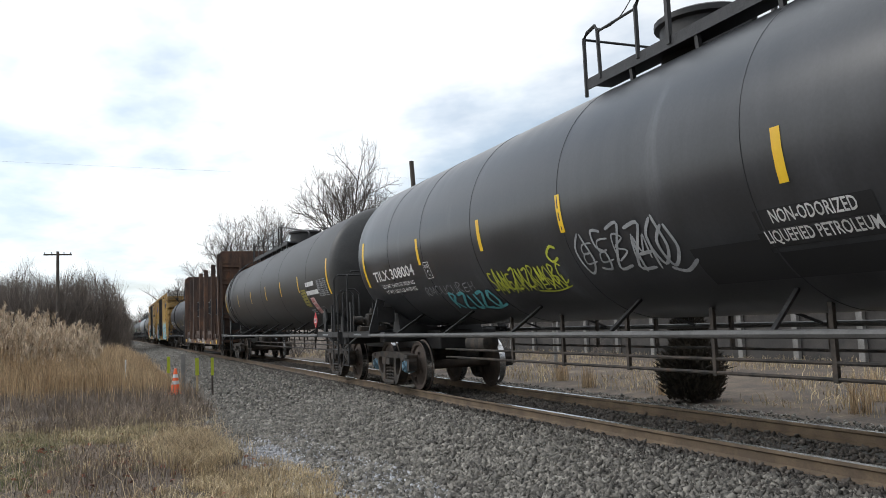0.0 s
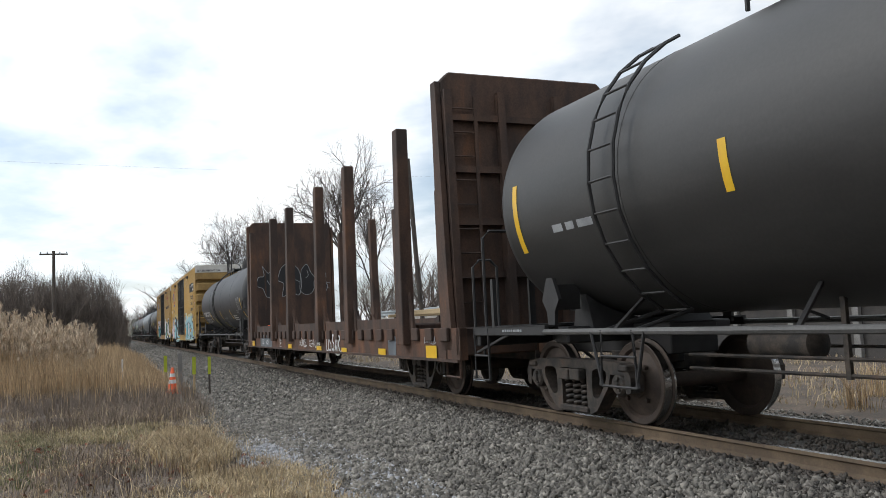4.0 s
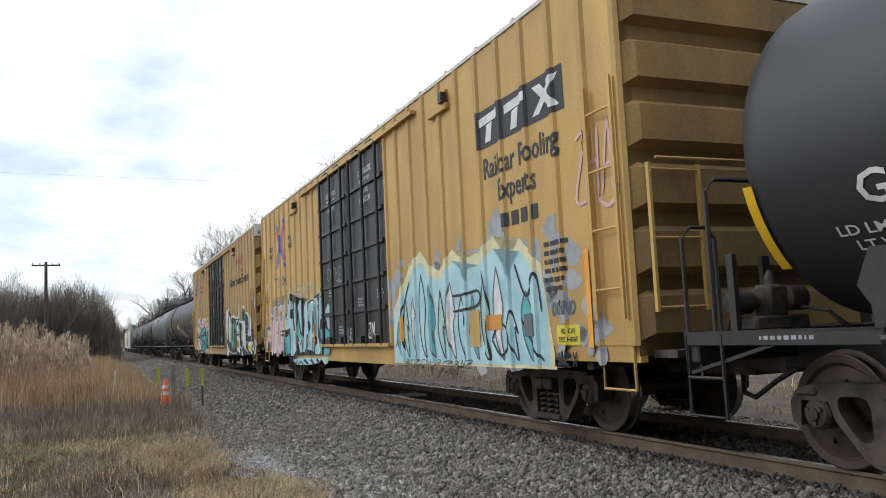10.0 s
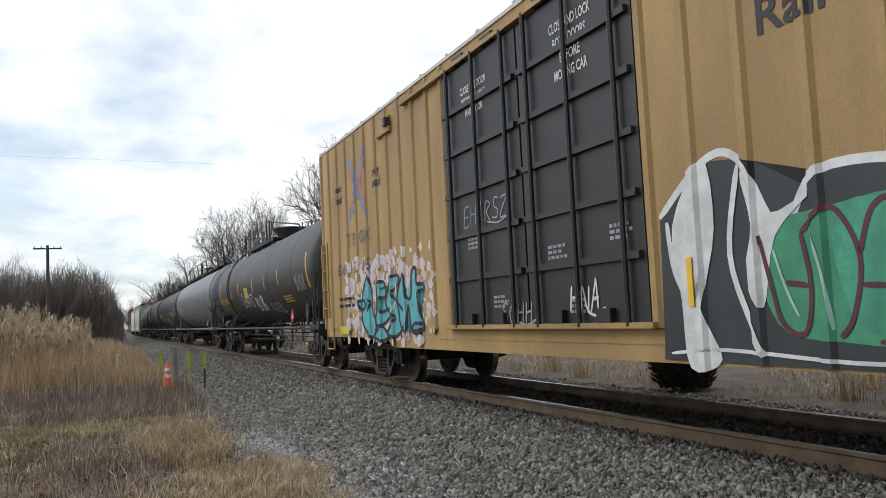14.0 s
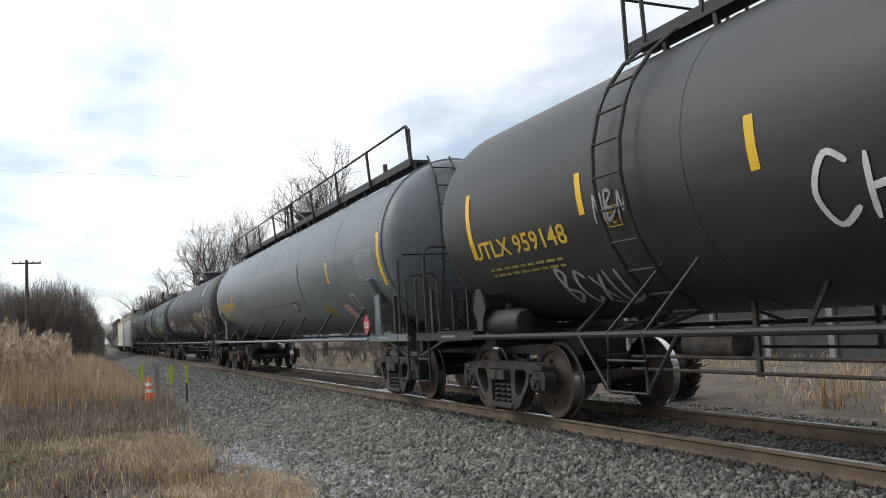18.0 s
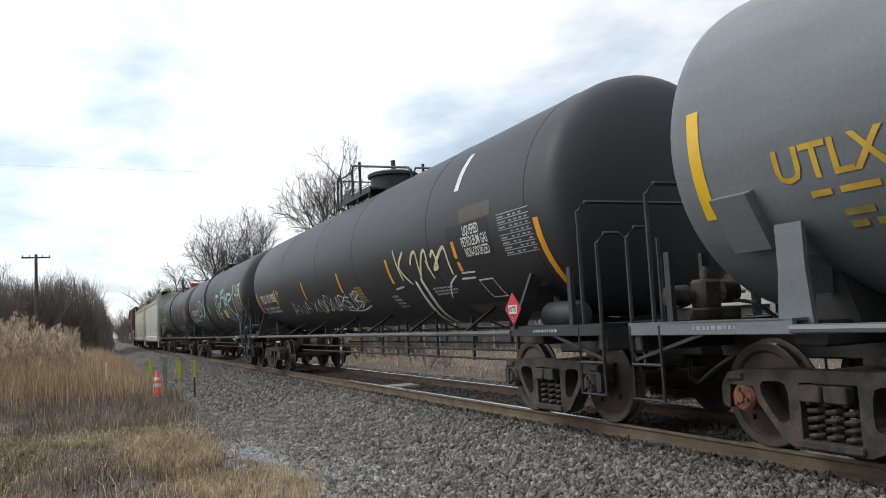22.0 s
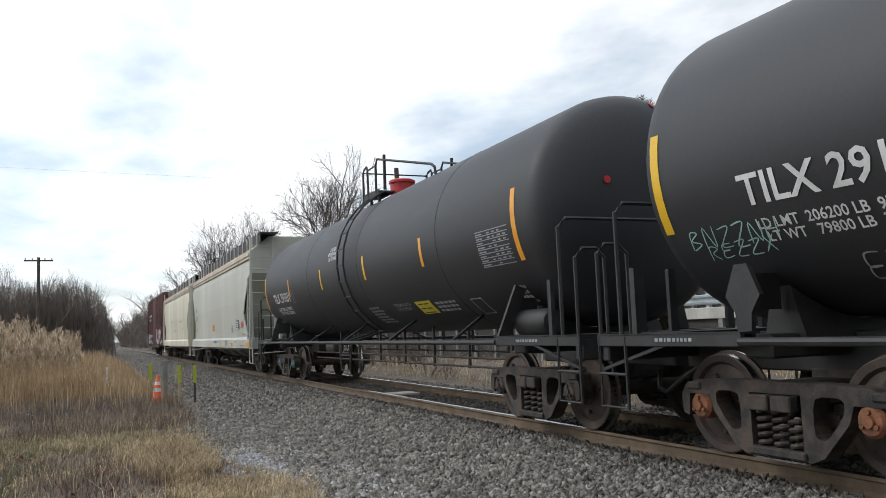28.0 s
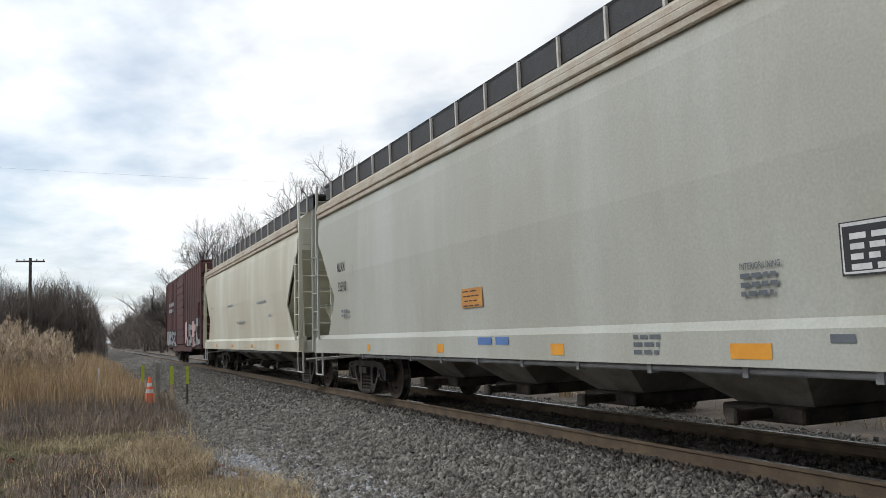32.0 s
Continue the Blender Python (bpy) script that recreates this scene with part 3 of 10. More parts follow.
    if walk_len:
        bm = bmesh.new()
        bx(bm, -0.72, -0.38, -walk_len / 2, walk_len / 2, top + 0.0, top + 0.05)
        bx(bm, -0.74, -0.72, -walk_len / 2, walk_len / 2, top - 0.04, top + 0.1)
        for i in range(int(walk_len // 1.4) + 1):
            y = -walk_len / 2 + i * 1.4
            bar(bm, (-0.7, y, top + 0.02), (-0.66, y, zc + math.sqrt(r * r - 0.45)), 0.05)
        part("running_board", bm, GRATE, car)
        bm = bmesh.new()
        n = int(walk_len // 2.2)
        for i in range(n + 1):
            y = -walk_len / 2 + walk_len * i / n
            bar(bm, (-0.76, y, top - 0.05), (-0.82, y, top + 0.66), 0.045)
        pipe(bm, [(-0.82, -walk_len / 2 - 0.16, top), (-0.82, -walk_len / 2 - 0.14, top + 0.56), (-0.82, -walk_len / 2, top + 0.66), (-0.82, walk_len / 2, top + 0.66), (-0.82, walk_len / 2 + 0.14, top + 0.56), (-0.82, walk_len / 2 + 0.16, top)], 0.022, 6)
        part("walkway_rail", bm, IRON, car)
    for y, x, z, rr, ln in drums:                       # air reservoirs on the end platform
        bm = bmesh.new()
        lathe(bm, [(0.03, y - ln / 2), (rr * 0.8, y - ln / 2 + 0.02), (rr, y - ln / 2 + 0.08), (rr, y + ln / 2 - 0.08), (rr * 0.8, y + ln / 2 - 0.02), (0.03, y + ln / 2)], "y", 20, (x, 0, z))
        part("air_reservoir", bm, IRON, car, "", True)
        bm = bmesh.new()
        for d in (-0.3, 0.3):
            bx(bm, x - 0.06, x + 0.06, y + d * ln - 0.03, y + d * ln + 0.03, 1.0, z)
        part("reservoir_bracket", bm, IRON, car)
    if valve:                                           # air valve and its pipes on the far platform
        bm = bmesh.new()
        yv = tc / 2 + 1.32 + trucks[1]
        bx(bm, -1.3, -0.7, yv - 0.12, yv + 0.12, 1.12, 1.24, 0.02)
        bx(bm, -1.12, -0.9, yv - 0.1, yv + 0.1, 1.22, 1.5, 0.03)
        lathe(bm, [(0.02, -1.42), (0.09, -1.4), (0.10, -1.2), (0.06, -1.18), (0.06, -1.1)], "x", 14, (0, yv + 0.06, 1.36))
        lathe(bm, [(0.08, -0.92), (0.11, -0.9), (0.11, -0.72), (0.03, -0.68)], "x", 14, (0, yv - 0.04, 1.38))
        lathe(bm, [(0.05, 1.48), (0.05, 1.56), (0.02, 1.62)], "z", 10, (-1.0, yv, 0))
        pipe(bm, [(-1.1, yv + 0.15, 1.3), (-1.2, yv + 0.3, 1.22), (-1.2, yv + 0.35, 1.05)], 0.02, 6)
        pipe(bm, [(-0.8, yv - 0.12, 1.3), (-0.7, yv - 0.3, 1.26), (-0.4, yv - 0.4, 1.0)], 0.02, 6)
        bmesh.ops.recalc_face_normals(bm, faces=bm.faces)
        part("control_valve", bm, GRIME, car, "dusty cast air brake valve with pipes", True)
    if end_ladder:
        bm = bmesh.new()
        ye = lambda z: -(hn + head * math.sqrt(max(0.0, 1 - ((z - zc) / r) ** 2 - 0.05))) - 0.12
        zs = [1.1, 1.5, 1.9, 2.3, 2.7, 3.1, 3.5, 3.8, top + 0.02]
        for x in (-0.62, -0.2):
            pipe(bm, [(x, min(ye(z), -hn - 0.30) if z < 3.2 else ye(z), z) for z in zs], 0.02, 6)
        lad = part("end_ladder", bm, IRON, car)
        for i in range(9):
            z = 1.3 + 0.33 * i
            y = min(ye(z), -hn - 0.30) if z < 3.2 else ye(z)
            rung(lad, (-0.62, y, z), (-0.2, y, z), IRON)
    if side_ladder is not None:
        bm = bmesh.new()
        angs = [-62, -50, -38, -26, -14, -2, 10, 22, 34, 46, 58, 66]
        pts = [((r + 0.14) * math.cos(radians(a)), zc + (r + 0.14) * math.sin(radians(a))) for a in angs]
        for x in (-1,):
            for dy in (-0.22, 0.22):
                pipe(bm, [(x * a, side_ladder + dy, z) for a, z in pts], 0.022, 6)
            x0 = x * 1.52
            for dy in (-0.24, 0.24):
                pipe(bm, [(x * pts[0][0], side_ladder + dy, pts[0][1]), (x0, side_ladder + dy * 1.1, 1.05), (x0, side_ladder + dy * 1.3, 0.5)], 0.024, 6)
                pipe(bm, [(x0, side_ladder + dy * (3.2 if xbrace else 1.9), 1.05), (x0, side_ladder + dy * 1.2, 0.5)], 0.018, 6)
                if xbrace:
                    pipe(bm, [(x * 1.2, side_ladder + dy - 0.5, 1.7), (x0, side_ladder + dy * 1.2, 1.05)], 0.018, 6)
        lad = part("side_ladder", bm, IRON, car)
        for a, z in pts:
            rung(lad, (-a, side_ladder - 0.22, z), (-a, side_ladder + 0.22, z), IRON)
        for z in (0.5, 0.8):
            rung(lad, (-1.52, side_ladder - 0.3, z), (-1.52, side_ladder + 0.3, z), IRON)
    truck(car, -tc / 2 + trucks[0], cap=caps[0])
    truck(car, tc / 2 + trucks[1], cap=caps[1])
    couplers(car, -tc / 2 - 1.7 + trucks[0], tc / 2 + 1.7 + trucks[1])
    return car


# ---- box cars ----


def corrugated_end(bm, y, s, hw, z0, z1, ribs):
    """An end wall pressed into level ribs."""
    rows = []
    for i in range(ribs):
        a, b = z0 + (z1 - z0) * i / ribs, z0 + (z1 - z0) * (i + 1) / ribs
        rows += [(a, 0.0), (a + (b - a) * 0.22, 0.0), (a + (b - a) * 0.34, 0.11), (a + (b - a) * 0.90, 0.11)]
    rows.append((z1, 0.0))
    vs = [[bm.verts.new((x, y + s * d, z)) for x in (-hw, -hw + 0.12, hw - 0.12, hw)] for z, d in rows]
    for k, (z, d) in enumerate(rows):
        vs[k][0].co.y = vs[k][3].co.y = y
    for a, b in zip(vs, vs[1:]):
        for i in range(3):
            bm.faces.new((a[i], a[i + 1], b[i + 1], b[i]))


def box_car(name, m, label, tc, length, yellow, hw=1.60, z0=0.72, z1=4.88, doors=True, ribs=6, roof=None, rib_gap=0.62, side_ribs=True, end_ribs=6, trucks=(0, 0), ladder_top=1.85):
    car = thing(name, m, label, "box car", "freight cars of the train")
    h = length / 2
    door_h = 2.28 if doors else 1.5
    zs = z0 + 0.30                                     # bottom of the wall above the sill
    for x in (-1, 1):
        xs = sorted((x * hw, x * (hw - 0.06)))
        for a, b, low in ((-h, -door_h, zs), (door_h, h, zs), (-door_h, door_h, z1 - 0.22)):
            bm = bmesh.new()
            bx(bm, xs[0], xs[1], a, b, low, z1)
            part("side_wall" if low == zs else "door_header", bm, yellow, car)
        for a, b in ((-h, -door_h), (door_h, h)):      # hat-section posts
            n = max(1, round((b - a) / rib_gap))
            for i in range(n + 1):
                y = a + (b - a) * i / n
                y = min(max(y, a + 0.05), b - 0.05)
                key = "post%.2f%.2f%s" % (hw, z1, yellow.name)
                me = shared(key, lambda b_: loft(b_, [[(0, -0.075, z), (-0.035, -0.04, z), (-0.035, 0.04, z), (0, 0.075, z)] for z in (zs, z1 - 0.04)]), yellow)
                link("side_post", me, car, pose(x * (hw - 0.001), y, 0, 0, 0, 0 if x < 0 else 180))
        bm = bmesh.new()                               # sill, deeper in the middle
        xs = sorted((x * (hw - 0.01), x * (hw - 0.09)))
        bx(bm, xs[0], xs[1], -h, h, zs - 0.16, zs)
        ring = [(-h + 0.3, zs - 0.15), (-tc / 2 + 1.5, zs - 0.15), (-tc / 2 + 1.9, z0 - 0.01), (tc / 2 - 1.9, z0 - 0.01), (tc / 2 - 1.5, zs - 0.15), (h - 0.3, zs - 0.15)]
        loft(bm, [[(xx, a, b) for a, b in ring] for xx in xs])
        bmesh.ops.recalc_face_normals(bm, faces=bm.faces)
        part("side_sill", bm, yellow, car)
        if doors:
            for d0, d1 in ((-door_h + 0.03, -0.02), (0.02, door_h - 0.03)):
                bm = bmesh.new()
                xx = sorted((x * (hw + 0.02), x * (hw - 0.05)))
                bx(bm, xx[0], xx[1], d0, d1, zs + 0.05, z1 - 0.26)
                door = part("plug_door", bm, DOORB, car, "black plug door")
                xo = x * (hw + 0.045)
                for k in range(1, 6):
                    bm = bmesh.new()
                    z = zs + 0.1 + (z1 - 0.36 - zs) * k / 6
                    bar(bm, (xo, d0 + 0.05, z), (xo, d1 - 0.05, z), 0.05, 0.07)
                    part("door_rib", bm, DOORB, door)
                for f in (0.12, 0.5, 0.88):
                    bm = bmesh.new()
                    y = d0 + (d1 - d0) * f
                    pipe(bm, [(xo + x * 0.03, y, zs + 0.02), (xo + x * 0.03, y, z1 - 0.2)], 0.03, 7)
                    part("lock_rod", bm, DOORB, door)
                for f in (0.3, 0.7):
                    bm = bmesh.new()
                    y = d0 + (d1 - d0) * f
                    bx(bm, xo - 0.04, xo + 0.04, y - 0.12, y + 0.12, zs + 0.02, zs + 0.2)
                    bx(bm, xo - 0.03, xo + 0.03, y - 0.16, y + 0.16, z1 - 0.24, z1 - 0.12)
                    part("door_roller", bm, DOORB, door)
            for y in (-4.85, 4.85):                    # stop brackets under the eave
                bm = bmesh.new()
                bx(bm, min(x * hw, x * (hw + 0.07)), max(x * hw, x * (hw + 0.07)), y - 0.34, y + 0.34, z1 - 0.50, z1 - 0.40, 0.01)
                bx(bm, min(x * hw, x * (hw + 0.05)), max(x * hw, x * (hw + 0.05)), y - 0.30, y + 0.02, z1 - 0.40, z1 - 0.2, 0.01)
                stop = part("stop_bracket", bm, yellow, car)
                bm = bmesh.new()
                bx(bm, min(x * (hw + 0.02), x * (hw + 0.12)), max(x * (hw + 0.02), x * (hw + 0.12)), y - 0.32, y - 0.20, z1 - 0.41, z1 - 0.25, 0.01)
                part("latch", bm, DOORB, stop)
            for z, d in ((zs + 0.03, 0.08), (z1 - 0.2, 1.6)):
                bm = bmesh.new()
                bx(bm, min(x * hw, x * (hw + 0.09)), max(x * hw, x * (hw + 0.09)), -door_h - d, door_h + d, z - 0.03, z + 0.025)
                part("door_track", bm, yellow, car)
        else:
            bm = bmesh.new()
            bx(bm, min(x * hw, x * (hw + 0.05)), max(x * hw, x * (hw + 0.05)), -door_h, door_h, zs + 0.05, z1 - 0.2)
            for k in range(1, 9):
                z = zs + 0.1 + (z1 - 0.3 - zs) * k / 9
                bar(bm, (x * (hw + 0.06), -door_h + 0.05, z), (x * (hw + 0.06), door_h - 0.05, z), 0.04, 0.05)
            part("sliding_door", bm, yellow, car)
    for s in (-1, 1):
        y = s * h
        bm = bmesh.new()
        corrugated_end(bm, y, s, hw, zs - 0.1, z1 - 0.30 if roof else z1, end_ribs)
        bx(bm, -hw + 0.01, hw - 0.01, min(y, y - s * 0.08), max(y, y - s * 0.08), zs - 0.1, z1 - 0.05)
        bmesh.ops.recalc_face_normals(bm, faces=bm.faces)
        # plug-door cars get end walls in a darker, duller yellow than their sides
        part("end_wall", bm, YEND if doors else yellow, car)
        if roof:
            bm = bmesh.new()
            loft(bm, [[(-hw - 0.01, a, z1 - 0.34), (hw + 0.01, a, z1 - 0.34), (hw + 0.01, a, z1), (0, a, z1 + 0.05), (-hw - 0.01, a, z1)] for a in (y - s * 0.05, y + s * 0.11)])
            bmesh.ops.recalc_face_normals(bm, faces=bm.faces)
            part("end_fascia", bm, roof, car, "off-white painted end fascia")
        for x in (-1, 1):                              # corner ladders
            ladder(car, "side_ladder", yellow, x * (hw + 0.07), y - s * 0.10, y - s * 0.55, zs + 0.25, zs + ladder_top, 4, 0.028)
            bm = bmesh.new()
            x0, x1 = x * (hw - 0.12), x * (hw - 0.70)
            for xx in (x0, x1):
                bar(bm, (xx, y + s * 0.16, zs + 0.3), (xx, y + s * 0.16, zs + 1.7), 0.03, 0.045)
            el = part("end_ladder", bm, yellow, car)
            for i in range(3):
                rung(el, (x0, y + s * 0.16, zs + 0.34 + 0.65 * i), (x1, y + s * 0.16, zs + 0.34 + 0.65 * i), yellow)
            bm = bmesh.new()                           # stirrup step
            y0, y1 = y - s * 0.08, y - s * 0.6
            pipe(bm, [(x * hw, y0, zs), (x * hw, y0, 0.60), (x * hw, y1, 0.60), (x * hw, y1, zs)], 0.018, 6)
            part("stirrup_step", bm, yellow, car)
        bm = bmesh.new()
        pipe(bm, [(-hw + 0.2, y + s * 0.17, zs + 1.75), (hw - 0.2, y + s * 0.17, zs + 1.75)], 0.016, 6)
        part("end_handrail", bm, yellow, car)
        bm = bmesh.new()
        bx(bm, -1.45, 1.45, min(y, y + s * 0.35), max(y, y + s * 0.35), zs - 0.12, zs - 0.05)
        part("end_platform", bm, GRIME, car)
        bm = bmesh.new()
        bx(bm, -0.3, 0.3, min(y, y + s * 0.5), max(y, y + s * 0.5), 0.7, 1.02, 0.02)
        part("draft_gear_housing", bm, GRIME, car)
    bm = bmesh.new()                                   # roof with cross seams
    n = 18
    loft(bm, [[(-hw - 0.02, -h, z1 - 0.02), (-hw - 0.02, -h, z1 + 0.03), (0, -h, z1 + 0.08), (hw + 0.02, -h, z1 + 0.03), (hw + 0.02, -h, z1 - 0.02)],
              [(-hw - 0.02, h, z1 - 0.02), (-hw - 0.02, h, z1 + 0.03), (0, h, z1 + 0.08), (hw + 0.02, h, z1 + 0.03), (hw + 0.02, h, z1 - 0.02)]])
    for i in range(n + 1):
        y = -h + 2 * h * i / n
        for x in (-1, 1):
            bar(bm, (x * (hw + 0.02), y, z1 + 0.04), (0, y, z1 + 0.095), 0.06, 0.04)
    bmesh.ops.recalc_face_normals(bm, faces=bm.faces)
    part("roof", bm, yellow if not roof else roof, car)
    bm = bmesh.new()
    bx(bm, -hw + 0.1, hw - 0.1, -h + 0.05, h - 0.05, zs - 0.05, zs + 0.02)
    bx(bm, -0.25, 0.25, -h, h, 0.66, zs)
    for i in range(9):
        y = -h + 1 + (2 * h - 2) * i / 8
        bx(bm, -hw + 0.1, hw - 0.1, y - 0.06, y + 0.06, zs - 0.25, zs)
    part("underframe", bm, GRIME, car)
    truck(car, -tc / 2 + trucks[0])
    truck(car, tc / 2 + trucks[1])
    couplers(car, -h - 0.15, h + 0.15)
    return car


# ---- bulkhead flat car ----


def bulkhead_flat(name, m, label, tc, length, stakes, trucks=(0, 0)):
    car = thing(name, m, label, "flat car", "freight cars of the train")
    h, hw, zd = length / 2, 1.56, 1.10
    bm = bmesh.new()
    bx(bm, -hw + 0.03, hw - 0.03, -h, h, zd - 0.12, zd)
    part("deck", bm, RUST, car)
    for x in (-1, 1):
        bm = bmesh.new()
        xs = sorted((x * hw, x * (hw - 0.12)))
        ring = [(-h, 0.66), (-tc / 2 + 1.4, 0.64), (tc / 2 - 1.4, 0.64), (h, 0.66), (h, zd + 0.02), (-h, zd + 0.02)]
        loft(bm, [[(xx, a, b) for a, b in ring] for xx in xs])
        bmesh.ops.recalc_face_normals(bm, faces=bm.faces)
        part("side_sill", bm, RUSTB, car)
        bm = bmesh.new()
        bx(bm, min(x * hw, x * (hw + 0.05)), max(x * hw, x * (hw + 0.05)), -h, h, 0.63, 0.67)
        part("sill_flange", bm, RUST, car)
        n = int(length / 0.62) - 1
        pocket = shared("stake_pocket", lambda b: bx(b, -0.05, 0.0, -0.14, 0.14, zd - 0.17, zd + 0.03, 0.01), RUST)
        for i in range(n):
            link("stake_pocket", pocket, car, pose(x * hw, -h + 0.5 + i * 0.62, 0, 0, 0, 0 if x < 0 else 180))
        for y in stakes:
            bm = bmesh.new()
            rect = lambda c, z, w, d: [(c - d * x, y - w, z), (c + d * x, y - w, z), (c + d * x, y + w, z), (c - d * x, y + w, z)]
            c = x * (hw + 0.02)
            loft(bm, [rect(c, 0.86, 0.15, 0.11), rect(c, 1.5, 0.16, 0.11), rect(c - x * 0.01, 1.9, 0.135, 0.11), rect(c - x * 0.03, 4.50, 0.115, 0.10)])
            g = [(y - 0.11, zd), (y - 0.11, zd + 0.75), (y - 0.26, zd + 0.25), (y - 0.32, zd)]
            loft(bm, [[(x * (hw - 0.02) + d, a, b) for a, b in g] for d in (-0.03, 0.03)])
            bmesh.ops.recalc_face_normals(bm, faces=bm.faces)
            bmesh.ops.bevel(bm, geom=bm.edges[:], offset=0.012, segments=1, affect="EDGES")
            part("side_stake", bm, RUST, car)
    for i, y in enumerate(stakes):                     # bearers across the deck
        bm = bmesh.new()
        bx(bm, -hw + 0.15, hw - 0.15, y - 0.12, y + 0.12, zd, zd + 0.10, 0.02)
        part("load_bearer", bm, RUST, car)
    for x in (-1, 1):                                  # side rails that curve up into the stakes
        for a, b in zip(stakes, stakes[1:]):
            bm = bmesh.new()
            ring = [(a + 0.13, zd), (b - 0.13, zd), (b - 0.13, zd + 0.42), (b - 0.17, zd + 0.31), (b - 0.25, zd + 0.24), (b - 0.36, zd + 0.21),
                    (a + 0.36, zd + 0.21), (a + 0.25, zd + 0.24), (a + 0.17, zd + 0.31), (a + 0.13, zd + 0.42)]
            loft(bm, [[(xx, y, z) for y, z in ring] for xx in sorted((x * (hw - 0.02), x * (hw - 0.12)))])
            bmesh.ops.recalc_face_normals(bm, faces=bm.faces)
            part("side_rail", bm, RUST, car)
    for s in (-1, 1):
        y0, y1 = s * (h - 0.42) + 0.25, s * (h - 0.24) + 0.25
        bm = bmesh.new()
        w, zt, c = 1.47, 5.02, 0.14
        ring = [(-w, zd), (w, zd), (w, zt - c), (w - c, zt), (-w + c, zt), (-w, zt - c)]
        loft(bm, [[(a, y, b) for a, b in ring] for y in (min(y0, y1), max(y0, y1))])
        bmesh.ops.recalc_face_normals(bm, faces=bm.faces)
        bmesh.ops.bevel(bm, geom=bm.edges[:], offset=0.02, segments=1, affect="EDGES")
        bulk = part("bulkhead", bm, RUST, car)
        for x in (-1.52, 1.52):                        # side flanges that widen to the deck
            bm = bmesh.new()
            fl = y0 - s * 0.02
            loft(bm, [[(xx, fl + s * (0.44 - 0.44), zd - 0.3), (xx, fl + s * (0.44 - 0.02), zd - 0.3), (xx, fl + s * (0.44 - 0.10), zd + 0.6), (xx, fl + s * (0.44 - 0.22), zt - 0.9), (xx, fl + s * (0.44 - 0.26), zt - 0.16), (xx, fl + s * (0.44 - 0.44), zt - 0.16)]
                      for xx in (x - 0.04, x + 0.04)])
            bmesh.ops.recalc_face_normals(bm, faces=bm.faces)
            part("side_flange", bm, RUST, bulk)
        for x in (-1.40, -0.5, 0.5, 1.40):             # braces behind
            bm = bmesh.new()
            wd = 0.06
            foot = s * (h - 0.02) + 0.25 * (s < 0)
            loft(bm, [[(x - wd, y1, zd), (x - wd, foot, zd), (x - wd, y1 + s * 0.10, zt - 0.3), (x - wd, y1, zt - 0.3)],
                      [(x + wd, y1, zd), (x + wd, foot, zd), (x + wd, y1 + s * 0.10, zt - 0.3), (x + wd, y1, zt - 0.3)]])
            bmesh.ops.recalc_face_normals(bm, faces=bm.faces)
            part("bulkhead_brace", bm, RUST, bulk)
        for z in (1.9, 2.7, 3.5, 4.3):
            bm = bmesh.new()
            bx(bm, -1.4, 1.4, min(y1, y1 + s * 0.09), max(y1, y1 + s * 0.09), z - 0.05, z + 0.05)
            part("bulkhead_stiffener", bm, RUST, bulk)
        ladder(car, "bulkhead_ladder", RUST, 0, 0, 0.45, zd + 0.2, zt - 0.4, 9, 0.035, m=pose(-0.95, s * (h - 0.16) + 0.25 * (s < 0), 0, 0, 0, 90))
        bm = bmesh.new()
        bx(bm, -hw, hw, min(s * h, s * (h - 0.15)), max(s * h, s * (h - 0.15)), 0.72, zd + 0.02, 0.02)
        bx(bm, -0.3, 0.3, min(s * h, s * (h + 0.45)), max(s * h, s * (h + 0.45)), 0.7, 1.02, 0.02)
        part("end_sill", bm, RUST, car)
        for x in (-1, 1):
            bm = bmesh.new()
            pipe(bm, [(x * hw, s * h, 0.8), (x * hw, s * h, 0.42), (x * hw, s * (h - 0.5), 0.42), (x * hw, s * (h - 0.5), 0.8)], 0.022, 6)
            part("stirrup_step", bm, RUST, car)
    bm = bmesh.new()
    bx(bm, -0.35, 0.35, -h, h, 0.6, zd - 0.12)
    for i in range(10):
        y = -h + 0.8 + (2 * h - 1.6) * i / 9
        bx(bm, -hw + 0.13, hw - 0.13, y - 0.06, y + 0.06, 0.85, zd - 0.12)
    part("underframe", bm, GRIME, car)
    truck(car, -tc / 2 + trucks[0])
    truck(car, tc / 2 + trucks[1])
    couplers(car, -h - 0.1, h + 0.1)
    return car


# ---- covered hoppers ----
BAYGREY = mat("hopper_bay_grime", (0.30, 0.285, 0.255), 0.8, 0, (0.16, 0.145, 0.12), 1.5, 40, 0.3, 0.08)


